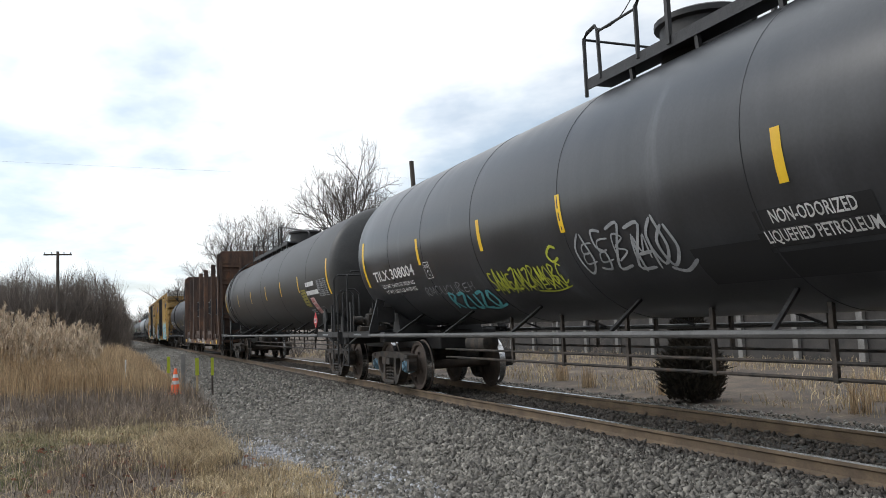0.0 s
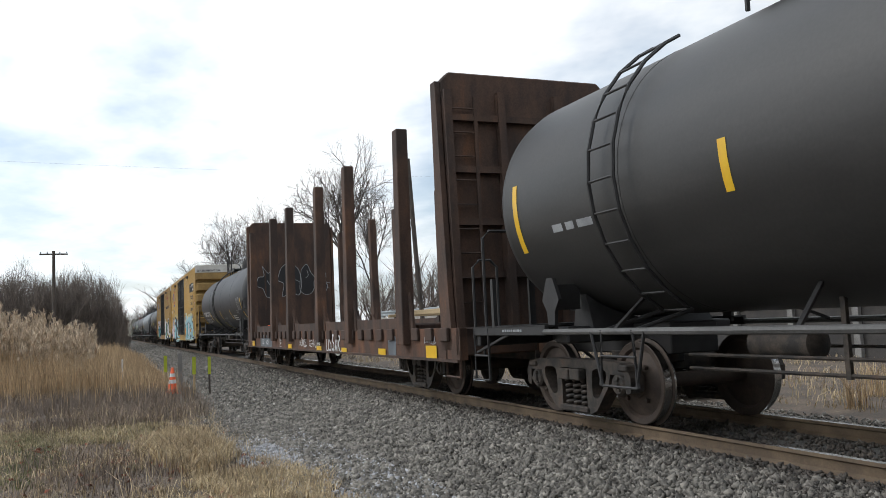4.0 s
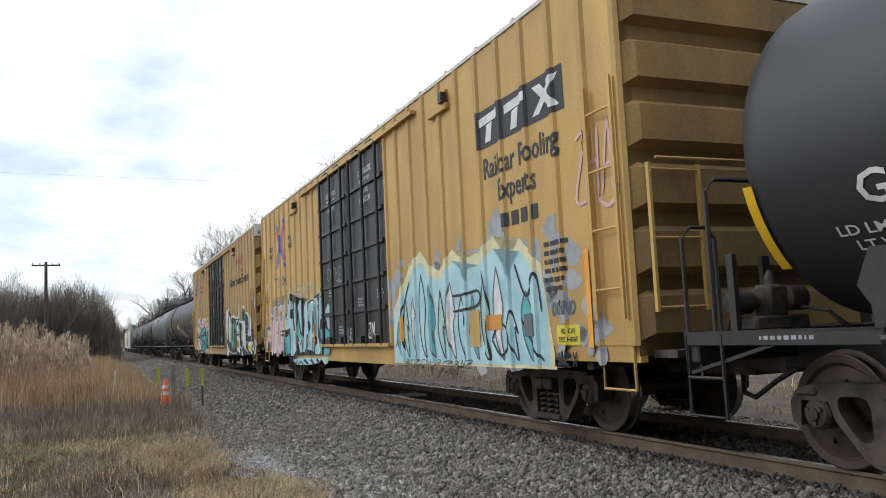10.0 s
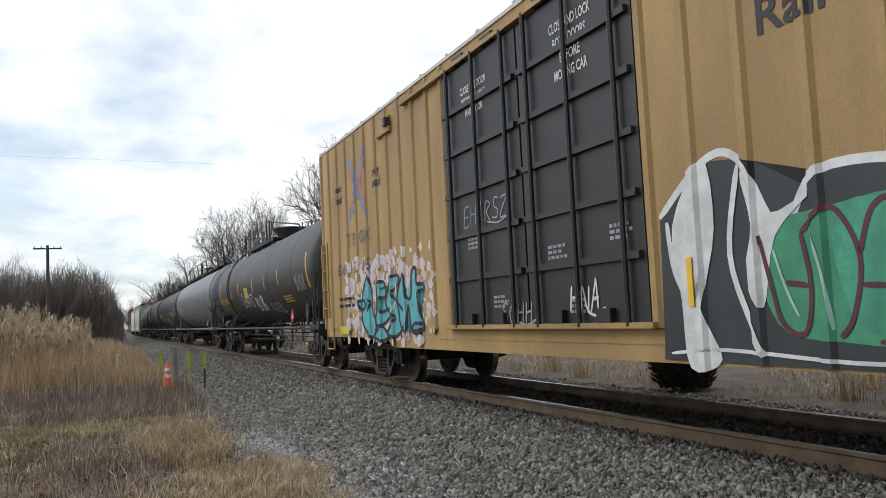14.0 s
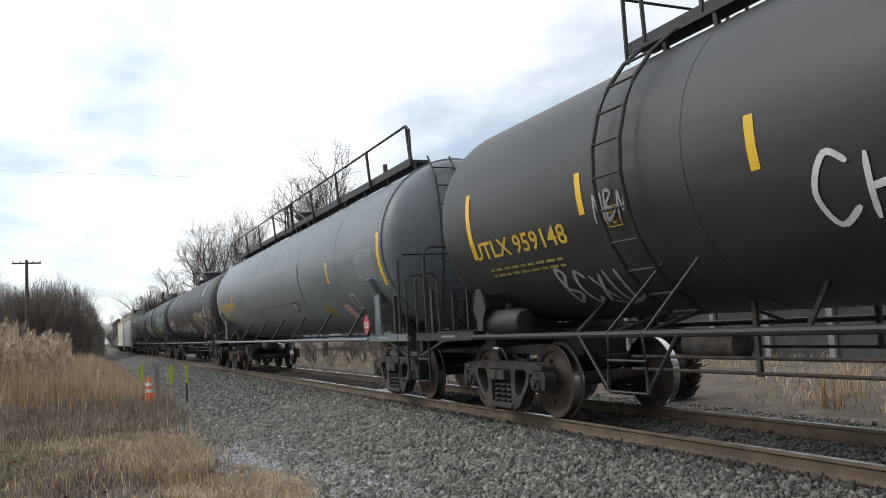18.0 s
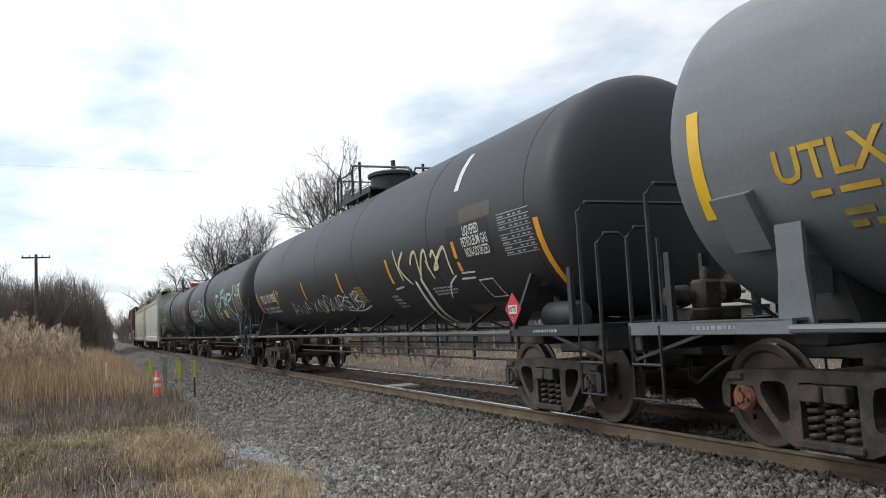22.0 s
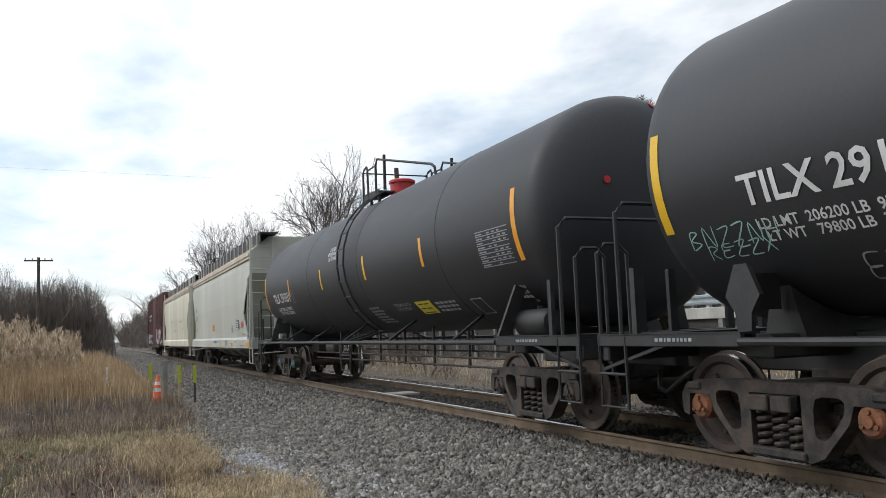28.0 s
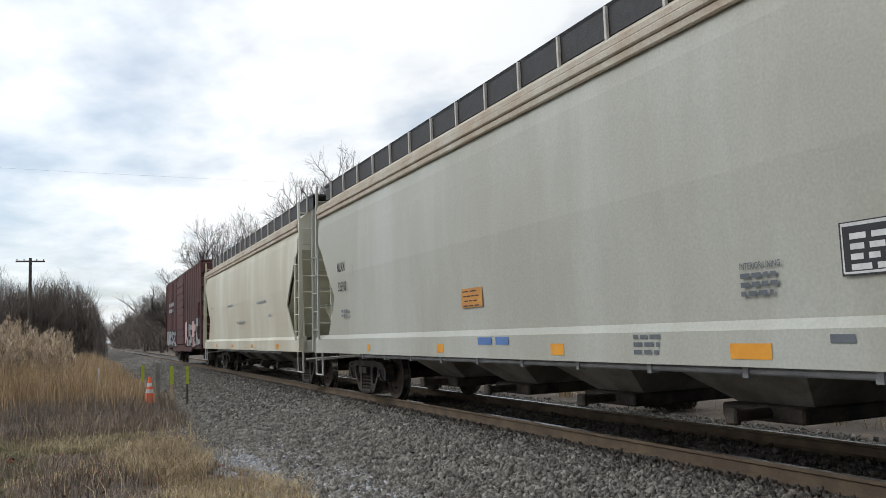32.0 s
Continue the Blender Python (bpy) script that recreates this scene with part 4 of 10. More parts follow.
def covered_hopper(name, m, label, tc, length, body, z1=3.87):
    car = thing(name, m, label, "hopper car", "freight cars of the train")
    h, hw = length / 2, 1.60
    he = h - 1.75                                       # where the slope sheets begin at the sill
    sec = [(-hw + 0.02, 1.16), (-hw - 0.0, 1.7), (-hw - 0.03, 2.4), (-hw - 0.02, 3.1), (-hw + 0.02, 3.7), (-hw + 0.05, z1 - 0.14)]
    for x in (-1, 1):
        bm = bmesh.new()
        # the side sheet's end is cut back in a curve above the sill
        def edge(z):
            k = (z - 1.16) / (z1 - 1.16)
            slope = h - 0.42 - 1.85 * (3.28 - z) / 2.08
            return max(slope, h - 0.55 - 1.05 * max(0.0, 1 - abs(k - 0.33) / 0.42) ** 0.7) if k < 0.75 else h - 0.42
        zs = [1.16, 1.3, 1.5, 1.75, 2.0, 2.2, 2.4, 2.6, 2.8, 3.0, 3.2, 3.3, 3.5, z1 - 0.14]
        vs = []
        for z in zs:
            xx = np.interp(z, [b for a, b in sec], [a for a, b in sec])
            e = edge(z)
            ys = [-e] + [(-h + 1.9) + (2 * h - 3.8) * i / 12 for i in range(13)] + [e]
            vs.append([[bm.verts.new((-x * (xx + d), y, z)) for d in (0.0, 0.03)] for y in ys])
        for a, b in zip(vs, vs[1:]):
            for i in range(len(a) - 1):
                for k in (0, 1):
                    bm.faces.new((a[i][k], a[i + 1][k], b[i + 1][k], b[i][k]))
            for i in (0, -1):
                bm.faces.new((a[i][0], a[i][1], b[i][1], b[i][0]))
        for row in (vs[0], vs[-1]):
            for p, q in zip(row, row[1:]):
                bm.faces.new((p[0], q[0], q[1], p[1]))
        bmesh.ops.recalc_face_normals(bm, faces=bm.faces)
        part("side_sheet", bm, body, car)
        bm = bmesh.new()                                # eave moulding in three steps
        c = x * (hw - 0.04)
        for z, d, t in ((z1 - 0.16, 0.05, 0.09), (z1 - 0.07, 0.075, 0.09), (z1 + 0.02, 0.05, 0.09)):
            bx(bm, min(c, c + x * d), max(c, c + x * d), -h + 0.4, h - 0.4, z, z + t, 0.015)
        part("eave", bm, HOPRUST, car, "rust-streaked pressed eave moulding")
        bm = bmesh.new()                                # side sill with sloped top
        ring = [(x * (hw - 0.08), 0.88), (x * (hw + 0.03), 0.88), (x * (hw + 0.03), 1.16), (x * (hw - 0.02), 1.24), (x * (hw - 0.08), 1.24)]
        loft(bm, [[(a, y, b) for a, b in ring] for y in (-h, h)])
        bmesh.ops.recalc_face_normals(bm, faces=bm.faces)
        part("side_sill", bm, body, car)
        bm = bmesh.new()
        pipe(bm, [(x * (hw - 0.1), -tc / 2 + 1, 0.84), (x * (hw - 0.1), tc / 2 - 1, 0.84)], 0.03, 7)
        for i in range(10):
            y = -tc / 2 + 1.2 + (tc - 2.4) * i / 9
            bx(bm, x * (hw - 0.1) - 0.04, x * (hw - 0.1) + 0.04, y - 0.03, y + 0.03, 0.79, 0.9)
        part("brake_pipe", bm, PAINTG, car)
    bm = bmesh.new()                                    # roof
    loft(bm, [[(-hw + 0.02, y, z1 + 0.08), (-0.95, y, z1 + 0.58), (0.95, y, z1 + 0.58), (hw - 0.02, y, z1 + 0.08)] for y in (-h + 0.47, h - 0.47)])
    bmesh.ops.recalc_face_normals(bm, faces=bm.faces)
    part("roof", bm, HOPRUST, car)
    for x in (-1, 1):                                   # running boards with their posts
        bm = bmesh.new()
        c = x * 1.02
        bx(bm, c - 0.28, c + 0.28, -h + 0.05, h - 0.05, z1 + 0.62, z1 + 0.67)
        bx(bm, c + x * 0.26, c + x * 0.28, -h + 0.05, h - 0.05, z1 + 0.32, z1 + 0.67)
        part("running_board", bm, GRATE, car)
        n = 17
        post = shared("board_post", lambda b: bar(b, (0, 0, z1 + 0.12), (0, 0, z1 + 0.64), 0.035, 0.035), ROOFW)
        for i in range(n + 1):
            link("board_post", post, car, (c + x * 0.30, -h + 0.5 + (2 * h - 1.0) * i / n, 0))
    for s in (-1, 1):
        bm = bmesh.new()                                # slope sheet and end cap
        y0, y1 = s * (h - 0.45), s * (h - 2.3)
        loft(bm, [[(-hw + 0.06, y0, 3.28), (hw - 0.06, y0, 3.28), (hw - 0.06, y1, 1.2), (-hw + 0.06, y1, 1.2)],
                  [(-hw + 0.06, y0 - s * 0.05, 3.28), (hw - 0.06, y0 - s * 0.05, 3.28), (hw - 0.06, y1 - s * 0.05, 1.2), (-hw + 0.06, y1 - s * 0.05, 1.2)]])
        loft(bm, [[(-hw + 0.05, y, 3.26), (hw - 0.05, y, 3.26), (hw - 0.05, y, z1 + 0.1), (0.94, y, z1 + 0.575), (-0.94, y, z1 + 0.575), (-hw + 0.05, y, z1 + 0.1)] for y in (y0, y0 - s * 0.05)])
        bmesh.ops.recalc_face_normals(bm, faces=bm.faces)
        part("slope_sheet", bm, body, car)
        bm = bmesh.new()                                # end posts and crossties
        for x in (-0.62, 0.62):
            bar(bm, (x, s * (h - 0.5), 1.15), (x, s * (h - 0.42), z1 + 0.05), 0.09, 0.12)
            bar(bm, (x, s * (h - 0.45), 1.2), (x, s * (h - 1.6), 2.0), 0.07)
        bar(bm, (-0.62, s * (h - 0.46), 2.35), (0.62, s * (h - 0.46), 2.35), 0.06, 0.09)
        bx(bm, -hw, hw, min(s * h, s * (h - 0.12)), max(s * h, s * (h - 0.12)), 0.86, 1.12, 0.02)
        bx(bm, -hw + 0.05, hw - 0.05, min(s * h, s * (h - 2.2)), max(s * h, s * (h - 2.2)), 1.10, 1.14)
        bx(bm, -0.32, 0.32, min(s * (h + 0.3), s * (h - 2.4)), max(s * (h + 0.3), s * (h - 2.4)), 0.7, 1.1, 0.02)
        part("end_frame", bm, body, car)
        for x in (-1, 1):
            ladder(car, "side_ladder", body, x * (hw + 0.06), s * (h - 0.08), s * (h - 0.5), 1.16, 3.1, 5, 0.035, -x * 0.02)
            bm = bmesh.new()
            bar(bm, (x * (hw + 0.06), s * (h - 0.08), 0.9), (x * (hw + 0.0), s * (h - 0.08), z1 + 0.1), 0.07, 0.05)
            part("corner_post", bm, body, car)
            bm = bmesh.new()
            x0, x1 = x * (hw - 0.02), x * (hw - 0.72)
            for xx in (x0, x1):
                bar(bm, (xx, s * (h - 0.04), 0.9), (xx, s * (h - 0.30), z1 + 0.5), 0.05, 0.07)
            el = part("end_ladder", bm, body, car)
            for i in range(9):
                f = (i + 0.5) / 9
                z = 0.95 + 3.35 * f
                rung(el, (x0, s * (h - 0.05 - 0.24 * f), z), (x1, s * (h - 0.05 - 0.24 * f), z), body, 0.016)
            bm = bmesh.new()
            pipe(bm, [(x * hw, s * (h - 0.05), 0.9), (x * hw, s * (h - 0.05), 0.42), (x * hw, s * (h - 0.55), 0.42), (x * hw, s * (h - 0.55), 0.9)], 0.022, 6)
            pipe(bm, [(x * (hw - 0.05), s * (h + 0.02), 0.72), (x * 0.2, s * (h + 0.12), 0.76)], 0.018, 6)
            part("sill_step", bm, ROOFW, car)
        bm = bmesh.new()                                # end running board, corrugated underside
        for x in (-1.26, -1.12, -0.98, -0.84, 0.84, 0.98, 1.12, 1.26):
            bx(bm, x - 0.06, x + 0.06, min(s * (h - 0.42), s * (h + 0.02)), max(s * (h - 0.42), s * (h + 0.02)), z1 + 0.61, z1 + 0.65)
        part("end_board", bm, GRATE, car)
    n = 4                                               # discharge bays
    for i in range(n):
        y = (i - (n - 1) / 2) * (2 * (tc / 2 - 1.9) / n)
        bm = bmesh.new()
        b = (tc / 2 - 1.9) / n
        loft(bm, [[(-hw + 0.1, y - b, 1.14), (hw - 0.1, y - b, 1.14), (hw - 0.1, y + b, 1.14), (-hw + 0.1, y + b, 1.14)],
                  [(-0.55, y - 0.42, 0.46), (0.55, y - 0.42, 0.46), (0.55, y + 0.42, 0.46), (-0.55, y + 0.42, 0.46)]])
        bmesh.ops.recalc_face_normals(bm, faces=bm.faces)
        bay = part("discharge_bay", bm, BAYGREY, car)
        bm = bmesh.new()
        bx(bm, -0.75, 0.75, y - 0.48, y + 0.48, 0.34, 0.48, 0.02)
        pipe(bm, [(-1.15, y - 0.1, 0.42), (-0.7, y - 0.1, 0.42)], 0.05, 8)
        bx(bm, -1.2, -1.12, y - 0.17, y - 0.03, 0.35, 0.49, 0.02)
        part("outlet_gate", bm, GRIME, bay)
    bm = bmesh.new()
    bx(bm, -0.3, 0.3, -tc / 2, tc / 2, 0.78, 1.1)
    part("center_sill", bm, GRIME, car)
    truck(car, -tc / 2)
    truck(car, tc / 2)
    couplers(car, -h - 0.15, h + 0.15)
    return car


# ---- the train: place along it of the leading and the trailing truck ----
TRAIN = []


def placed(build, q0, q1, *args, **kw):
    car = build(args[0], Matrix(), args[1], q1 - q0, *args[2:], **kw)
    TRAIN.append((car, q0, q1))
    return car


car_a = placed(tank_car, -1.0, 15.25, "tank_car", "glossy black LPG tank car with white lettering and graffiti", BLACKG, r=1.455, zc=2.645, bracket="bar", valve=True, reach=(0.75, 0.75), dome_y=-0.05, plat=(1.27, -3.2), hoop=0.2, plat_full=True, braces=7, seams=(-2.0, 0.95, 3.4, 5.4, 7.1), frame_mat=SILLGREY, trucks=(0, 0.16), caps=(None, CAPBLUE))
car_b = placed(tank_car, 19.5, 36.6, "tank_car", "dusty black tank car with a long railed dome walkway", BLACKB, r=1.455, zc=2.645, reach=(0.85, 0.8), dome_y=-0.6, plat=(5.7, -3.75), hoop=0.25, posts=4, braces=7, seams=(-7.0, -3.2, 0.0, 3.6, 6.9), side_ladder=7.0, frame_mat=SILLGREY, trucks=(0.03, 0))
car_c = placed(bulkhead_flat, 41.2, 55.2, "bulkhead_flat_car", "rusty brown bulkhead flat car with tall side stakes, empty", 18.8, (-7.2, -3.9, -1.35, 2.0, 4.35, 8.05), trucks=(0.5, 0.3))
car_d = placed(tank_car, 60.3, 73.45, "tank_car", "clean black tank car with white lettering and a side ladder", BLACK, r=1.42, zc=2.60, valve=True, reach=(0.35, 0.98), dome="tall", dome_y=0.28, plat=(1.85, -1.6), hoop=1.05, side_ladder=1.2, braces=5, seams=(-3.6, -0.3, 3.9), trucks=(0.75, 0.05))
car_e = placed(box_car, 78.2, 92.0, "box_car", "yellow excess-height box car with black plug doors and graffiti", 18.5, YELLOW, roof=ROOFW, trucks=(0.3, 0.28), ladder_top=2.6)
car_f = placed(box_car, 98.2, 111.8, "box_car", "faded yellow box car with black plug doors and large graffiti", 18.5, YELLOWB, roof=ROOFW, trucks=(0.14, 0.24))
car_g = placed(tank_car, 116.8, 132.3, "tank_car", "sooty black tank car with white tags and a flared dome", BLACKB, r=1.45, zc=2.64, reach=(0.4, 1.4), xbrace=True, drums=((8.05, -1.12, 1.22, 0.17, 0.9),), dome="flare", dome_y=0.46, plat=(5.7, -3.5), hoop=1.0, posts=4, side_ladder=5.1, braces=5, seams=(-6.0, -2.5, 1.5, 4.2), trucks=(0.4, 0.7))
car_h = placed(tank_car, 137.06, 154.0, "tank_car", "grey tank car with a long railed walkway and patched jacket", GREY, r=1.50, zc=2.66, valve=True, reach=(0.85, 0.95), jacket=True, hanger=False, end_ladder=True, dome="flare", dome_y=0.2, plat=(0.9, -0.9), hoop=0.6, chain=False, walk_len=18.0, braces=7, frame_mat=GREY, seams=(-9.0, -6.4, -3.3, -0.4, 2.2, 4.4), caps=(None, CAPRUST))
car_i = placed(tank_car, 158.2, 174.4, "tank_car", "matt black LPG tank car with yellow graffiti", BLACK, r=1.455, zc=2.645, bracket="bar", valve=True, drums=((-8.75, -1.12, 1.24, 0.16, 0.75),), reach=(0.85, 0.85), dome_y=-0.15, plat=(1.65, -2.4), hoop=0.45, braces=7, seams=(-8.5, -5.4, -1.5, 1.4, 5.0), frame_mat=SILLGREY, trucks=(-0.1, 0.2), caps=(None, CAPRUST))
car_j = placed(tank_car, 178.7, 193.0, "tank_car", "black tank car with mint green graffiti and a side ladder", BLACK, r=1.455, zc=2.665, reach=(0.8, 0.8), drums=((-7.36, -1.12, 1.28, 0.17, 0.78),), dome="tall", dome_y=-0.1, plat=(0.9, -3.6), hoop=0.2, side_ladder=0.5, braces=5, seams=(-5.0, -1.0, 3.0), trucks=(0.06, -0.06), caps=(None, CAPRUST))
car_k = placed(tank_car, 196.8, 211.25, "tank_car", "black tank car with a red valve dome and a side ladder", BLACK, r=1.455, zc=2.665, bracket="bar", reach=(0.55, 0.9), drums=((-7.4, -1.12, 1.28, 0.17, 0.78),), dome="red", dome_y=0.15, plat=(0.55, -2.7), hoop=-0.3, side_ladder=-0.35, braces=5, seams=(-5.0, -1.0, 3.0), trucks=(0.15, -0.04), caps=(None, CAPBLUE))
car_l = placed(covered_hopper, 215.35, 228.3, "covered_hopper", "pale grey covered hopper car with rust-streaked eaves", 16.6, HOPPER)
car_m = placed(covered_hopper, 233.0, 246.0, "covered_hopper", "cream covered hopper car with stained sides", 16.6, HOPPERB)
car_n = placed(box_car, 251.2, 263.2, "box_car", "dark maroon ribbed box car with graffiti along its foot", 16.3, MAROON, hw=1.58, z1=4.60, doors=False, rib_gap=0.75)

# ---- lettering, placards and sprayed paint on the cars ----
TEXTS = {}


def text_mesh(body):
    """The flat faces of a line of the built-in font, as points and triangles."""
    if body not in TEXTS:
        cu = bpy.data.curves.new("line", "FONT")
        cu.body, cu.resolution_u, cu.offset = body, 2, 0.016
        ob = new("line", cu)
        me = bpy.data.meshes.new_from_object(ob.evaluated_get(bpy.context.evaluated_depsgraph_get()))
        vs = [(v.co.x, v.co.y) for v in me.vertices]
        fs = [tuple(p.vertices) for p in me.polygons]
        bpy.data.objects.remove(ob)
        bpy.data.meshes.remove(me)
        bpy.data.curves.remove(cu)
        TEXTS[body] = (vs, fs)
    return TEXTS[body]


class Skin:
    """Where a decal lies: along a car and up its side, in metres."""

    def __init__(self, kind, car, r=0.0, zc=0.0, hw=0.0, ribs=(), base=0.0):
        self.kind, self.car, self.r, self.zc, self.hw, self.ribs, self.base = kind, car, r, zc, hw, ribs, base

    def v(self, a):
        return radians(a) * self.r if self.kind == "tank" else a

    def lift(self, y):
        d = min([abs(y - k) for k in self.ribs] or [9])
        return 0.035 if d < 0.041 else 0.035 * max(0.0, (0.076 - d) / 0.035)

    def at(self, y, v, up):
        if self.kind == "tank":
            a = v / self.r
            return (-math.cos(a) * (self.r + up), y, self.zc + math.sin(a) * (self.r + up))
        if self.kind == "front":                          # a face across the car, seen from ahead
            return (y, self.base - up, v)
        if self.kind == "head":
            rho = min(math.hypot(y, v - self.zc) / self.r, 0.999)
            return (y, -(self.base + self.hw * (1 - rho ** 2.6) ** (1 / 2.6)) - up, v)
        return (-(self.hw + self.lift(y) + up), y, v)

    def cuts(self, y0, y1, v0, v1):
        out = []
        if self.kind in ("tank", "head"):
            step = 0.16
            k = math.ceil(v0 / step)
            while k * step < v1:
                out.append((1, k * step)); k += 1
        if self.kind == "head":
            k = math.ceil(y0 / 0.16)
            while k * 0.16 < y1:
                out.append((0, k * 0.16)); k += 1
        for c in self.ribs:
            for d in (-0.075, -0.04, 0.04, 0.075):
                if y0 < c + d < y1:
                    out.append((0, c + d))
        return out


def decal(skin, name, vs, fs, material, up=0.006, label=""):
    """Lay flat faces on a skin."""
    bm = bmesh.new()
    bv = [bm.verts.new((a, b, 0)) for a, b in vs]
    for f in fs:
        try:
            bm.faces.new([bv[i] for i in f])
        except ValueError:
            pass
    bmesh.ops.triangulate(bm, faces=[f for f in bm.faces if len(f.verts) > 4])
    ys, v_ = [p[0] for p in vs], [p[1] for p in vs]
    for axis, c in skin.cuts(min(ys), max(ys), min(v_), max(v_)):
        bmesh.ops.bisect_plane(bm, geom=bm.verts[:] + bm.edges[:] + bm.faces[:], plane_co=(c, 0, 0) if axis == 0 else (0, c, 0), plane_no=(1, 0, 0) if axis == 0 else (0, 1, 0))
    for v in bm.verts:
        v.co = skin.at(v.co.x, v.co.y, up)
    bmesh.ops.recalc_face_normals(bm, faces=bm.faces)
    return part(name, bm, material, skin.car, label, skin.kind == "tank")


def letters(skin, body, y0, y1, a, h, material, up=0.007, name="lettering"):
    """A line of words from y0 to y1 with its foot at a."""
    vs, fs = text_mesh(body)
    x0, x1 = min(p[0] for p in vs), max(p[0] for p in vs)
    b = skin.v(a)
    kx, ky = (y1 - y0) / (x1 - x0), h / 0.69
    pts = [(y0 + (p[0] - x0) * kx, b + p[1] * ky) for p in vs]
    if h < 0.1:                                            # fine lines stay whole
        return tagged(decal(skin, name, pts, fs, material, up), kind="stuff")
    root = list(range(len(vs)))

    def find(i):
        while root[i] != i:
            i = root[i]
        return i
    for f in fs:
        for i in f[1:]:
            root[find(i)] = find(f[0])
    groups = {}
    for f in fs:
        groups.setdefault(find(f[0]), []).append(f)
    for g in groups.values():                              # a letter each
        ids = sorted({i for f in g for i in f})
        new_id = {i: k for k, i in enumerate(ids)}
        decal(skin, "letter", [pts[i] for i in ids], [tuple(new_id[i] for i in f) for f in g], material, up)


def patch(skin, y0, y1, a0, a1, material, up=0.004, name="painted_patch", label=""):
    v0, v1 = skin.v(a0), skin.v(a1)
    return decal(skin, name, [(y0, v0), (y1, v0), (y1, v1), (y0, v1)], [(0, 1, 2, 3)], material, up, label)


def bars(skin, y0, y1, a, h, material, seed=1, up=0.008, name="small_print", rows=1, gap=1.7, words=4):
    """Rows of small print too fine to read, as plain bars."""
    rng = random.Random(seed)
    vs, fs = [], []
    v = skin.v(a)
    s = 1 if y1 > y0 else -1
    for r in range(rows):
        y, end = y0, y1 - s * rng.uniform(0, 0.25) * abs(y1 - y0)
        while (end - y) * s > 0.03:
            w = rng.uniform(0.6, 1.4) * abs(y1 - y0) / words * 0.7
            e = y + s * min(w, (end - y) * s)
            k = len(vs)
            vs += [(y, v), (e, v), (e, v + h), (y, v + h)]
            fs.append((k, k + 1, k + 2, k + 3))
            y = e + s * abs(y1 - y0) / words * 0.22
        v -= h * gap
    return tagged(decal(skin, name, vs, fs, material, up), kind="stuff")


def ribbon(pts, w):
    """A stroke of even width along a line of points."""
    P = [Vector(p) for p in pts]
    L, R = [], []
    for i, p in enumerate(P):
        d = (P[min(i + 1, len(P) - 1)] - P[max(i - 1, 0)])
        d = d.normalized() if d.length else Vector((1, 0))
        n = Vector((-d.y, d.x)) * w / 2 * (0.55 if i in (0, len(P) - 1) else 1.0)
        L.append(p + n); R.append(p - n)
    vs = [tuple(q) for pair in zip(L, R) for q in pair]
    fs = [(2 * i, 2 * i + 1, 2 * i + 3, 2 * i + 2) for i in range(len(P) - 1)]
    return vs, fs


def smooth(pts, n=5, closed=False):
    P = [Vector(p) for p in pts]
    out = []
    m = len(P)
    for i in range(m if closed else m - 1):
        g = lambda k: P[k % m] if closed else P[min(max(k, 0), m - 1)]
        a, b, c, d = g(i - 1), g(i), g(i + 1), g(i + 2)
        for k in range(n):
            t = k / n
            out.append(0.5 * ((2 * b) + (c - a) * t + (2 * a - 5 * b + 4 * c - d) * t * t + (3 * b - a - 3 * c + d) * t ** 3))
    out.append(P[0].copy() if closed else P[-1])
    return [tuple(p) for p in out]


GLYPHS = [
    [[(0.0, 0.0), (0.35, 0.95), (0.5, 1.0), (0.8, 0.05)], [(0.15, 0.4), (0.8, 0.45)]],
    [[(0.9, 0.85), (0.4, 1.0), (0.05, 0.5), (0.4, 0.0), (0.95, 0.2)]],
    [[(0.1, 1.0), (0.1, 0.0)], [(0.1, 0.5), (0.8, 0.55)], [(0.8, 1.0), (0.85, 0.0)]],
    [[(0.5, 1.0), (0.05, 0.6), (0.4, 0.0), (0.95, 0.4), (0.6, 1.0)]],
    [[(0.9, 0.9), (0.3, 0.95), (0.3, 0.6), (0.8, 0.4), (0.7, 0.05), (0.05, 0.1)]],
    [[(0.05, 0.0), (0.15, 1.0), (0.5, 0.3), (0.85, 1.0), (0.95, 0.0)]],
    [[(0.1, 0.0), (0.15, 1.0), (0.8, 0.05), (0.9, 1.0)]],
    [[(0.1, 0.0), (0.15, 1.0), (0.8, 0.85), (0.3, 0.5), (0.9, 0.0)]],
    [[(0.9, 0.95), (0.2, 0.9), (0.15, 0.5), (0.7, 0.5), (0.15, 0.45), (0.15, 0.05), (0.9, 0.1)]],
    [[(0.1, 1.0), (0.15, 0.15), (0.5, 0.0), (0.85, 0.2), (0.9, 1.0)]],
    [[(0.05, 1.0), (0.9, 0.0)], [(0.85, 1.0), (0.1, 0.0)]],
    [[(0.05, 0.95), (0.9, 1.0), (0.1, 0.05), (0.95, 0.0)]],
    [[(0.1, 0.0), (0.1, 1.0), (0.7, 0.9), (0.15, 0.55), (0.85, 0.35), (0.15, 0.0)]],
]


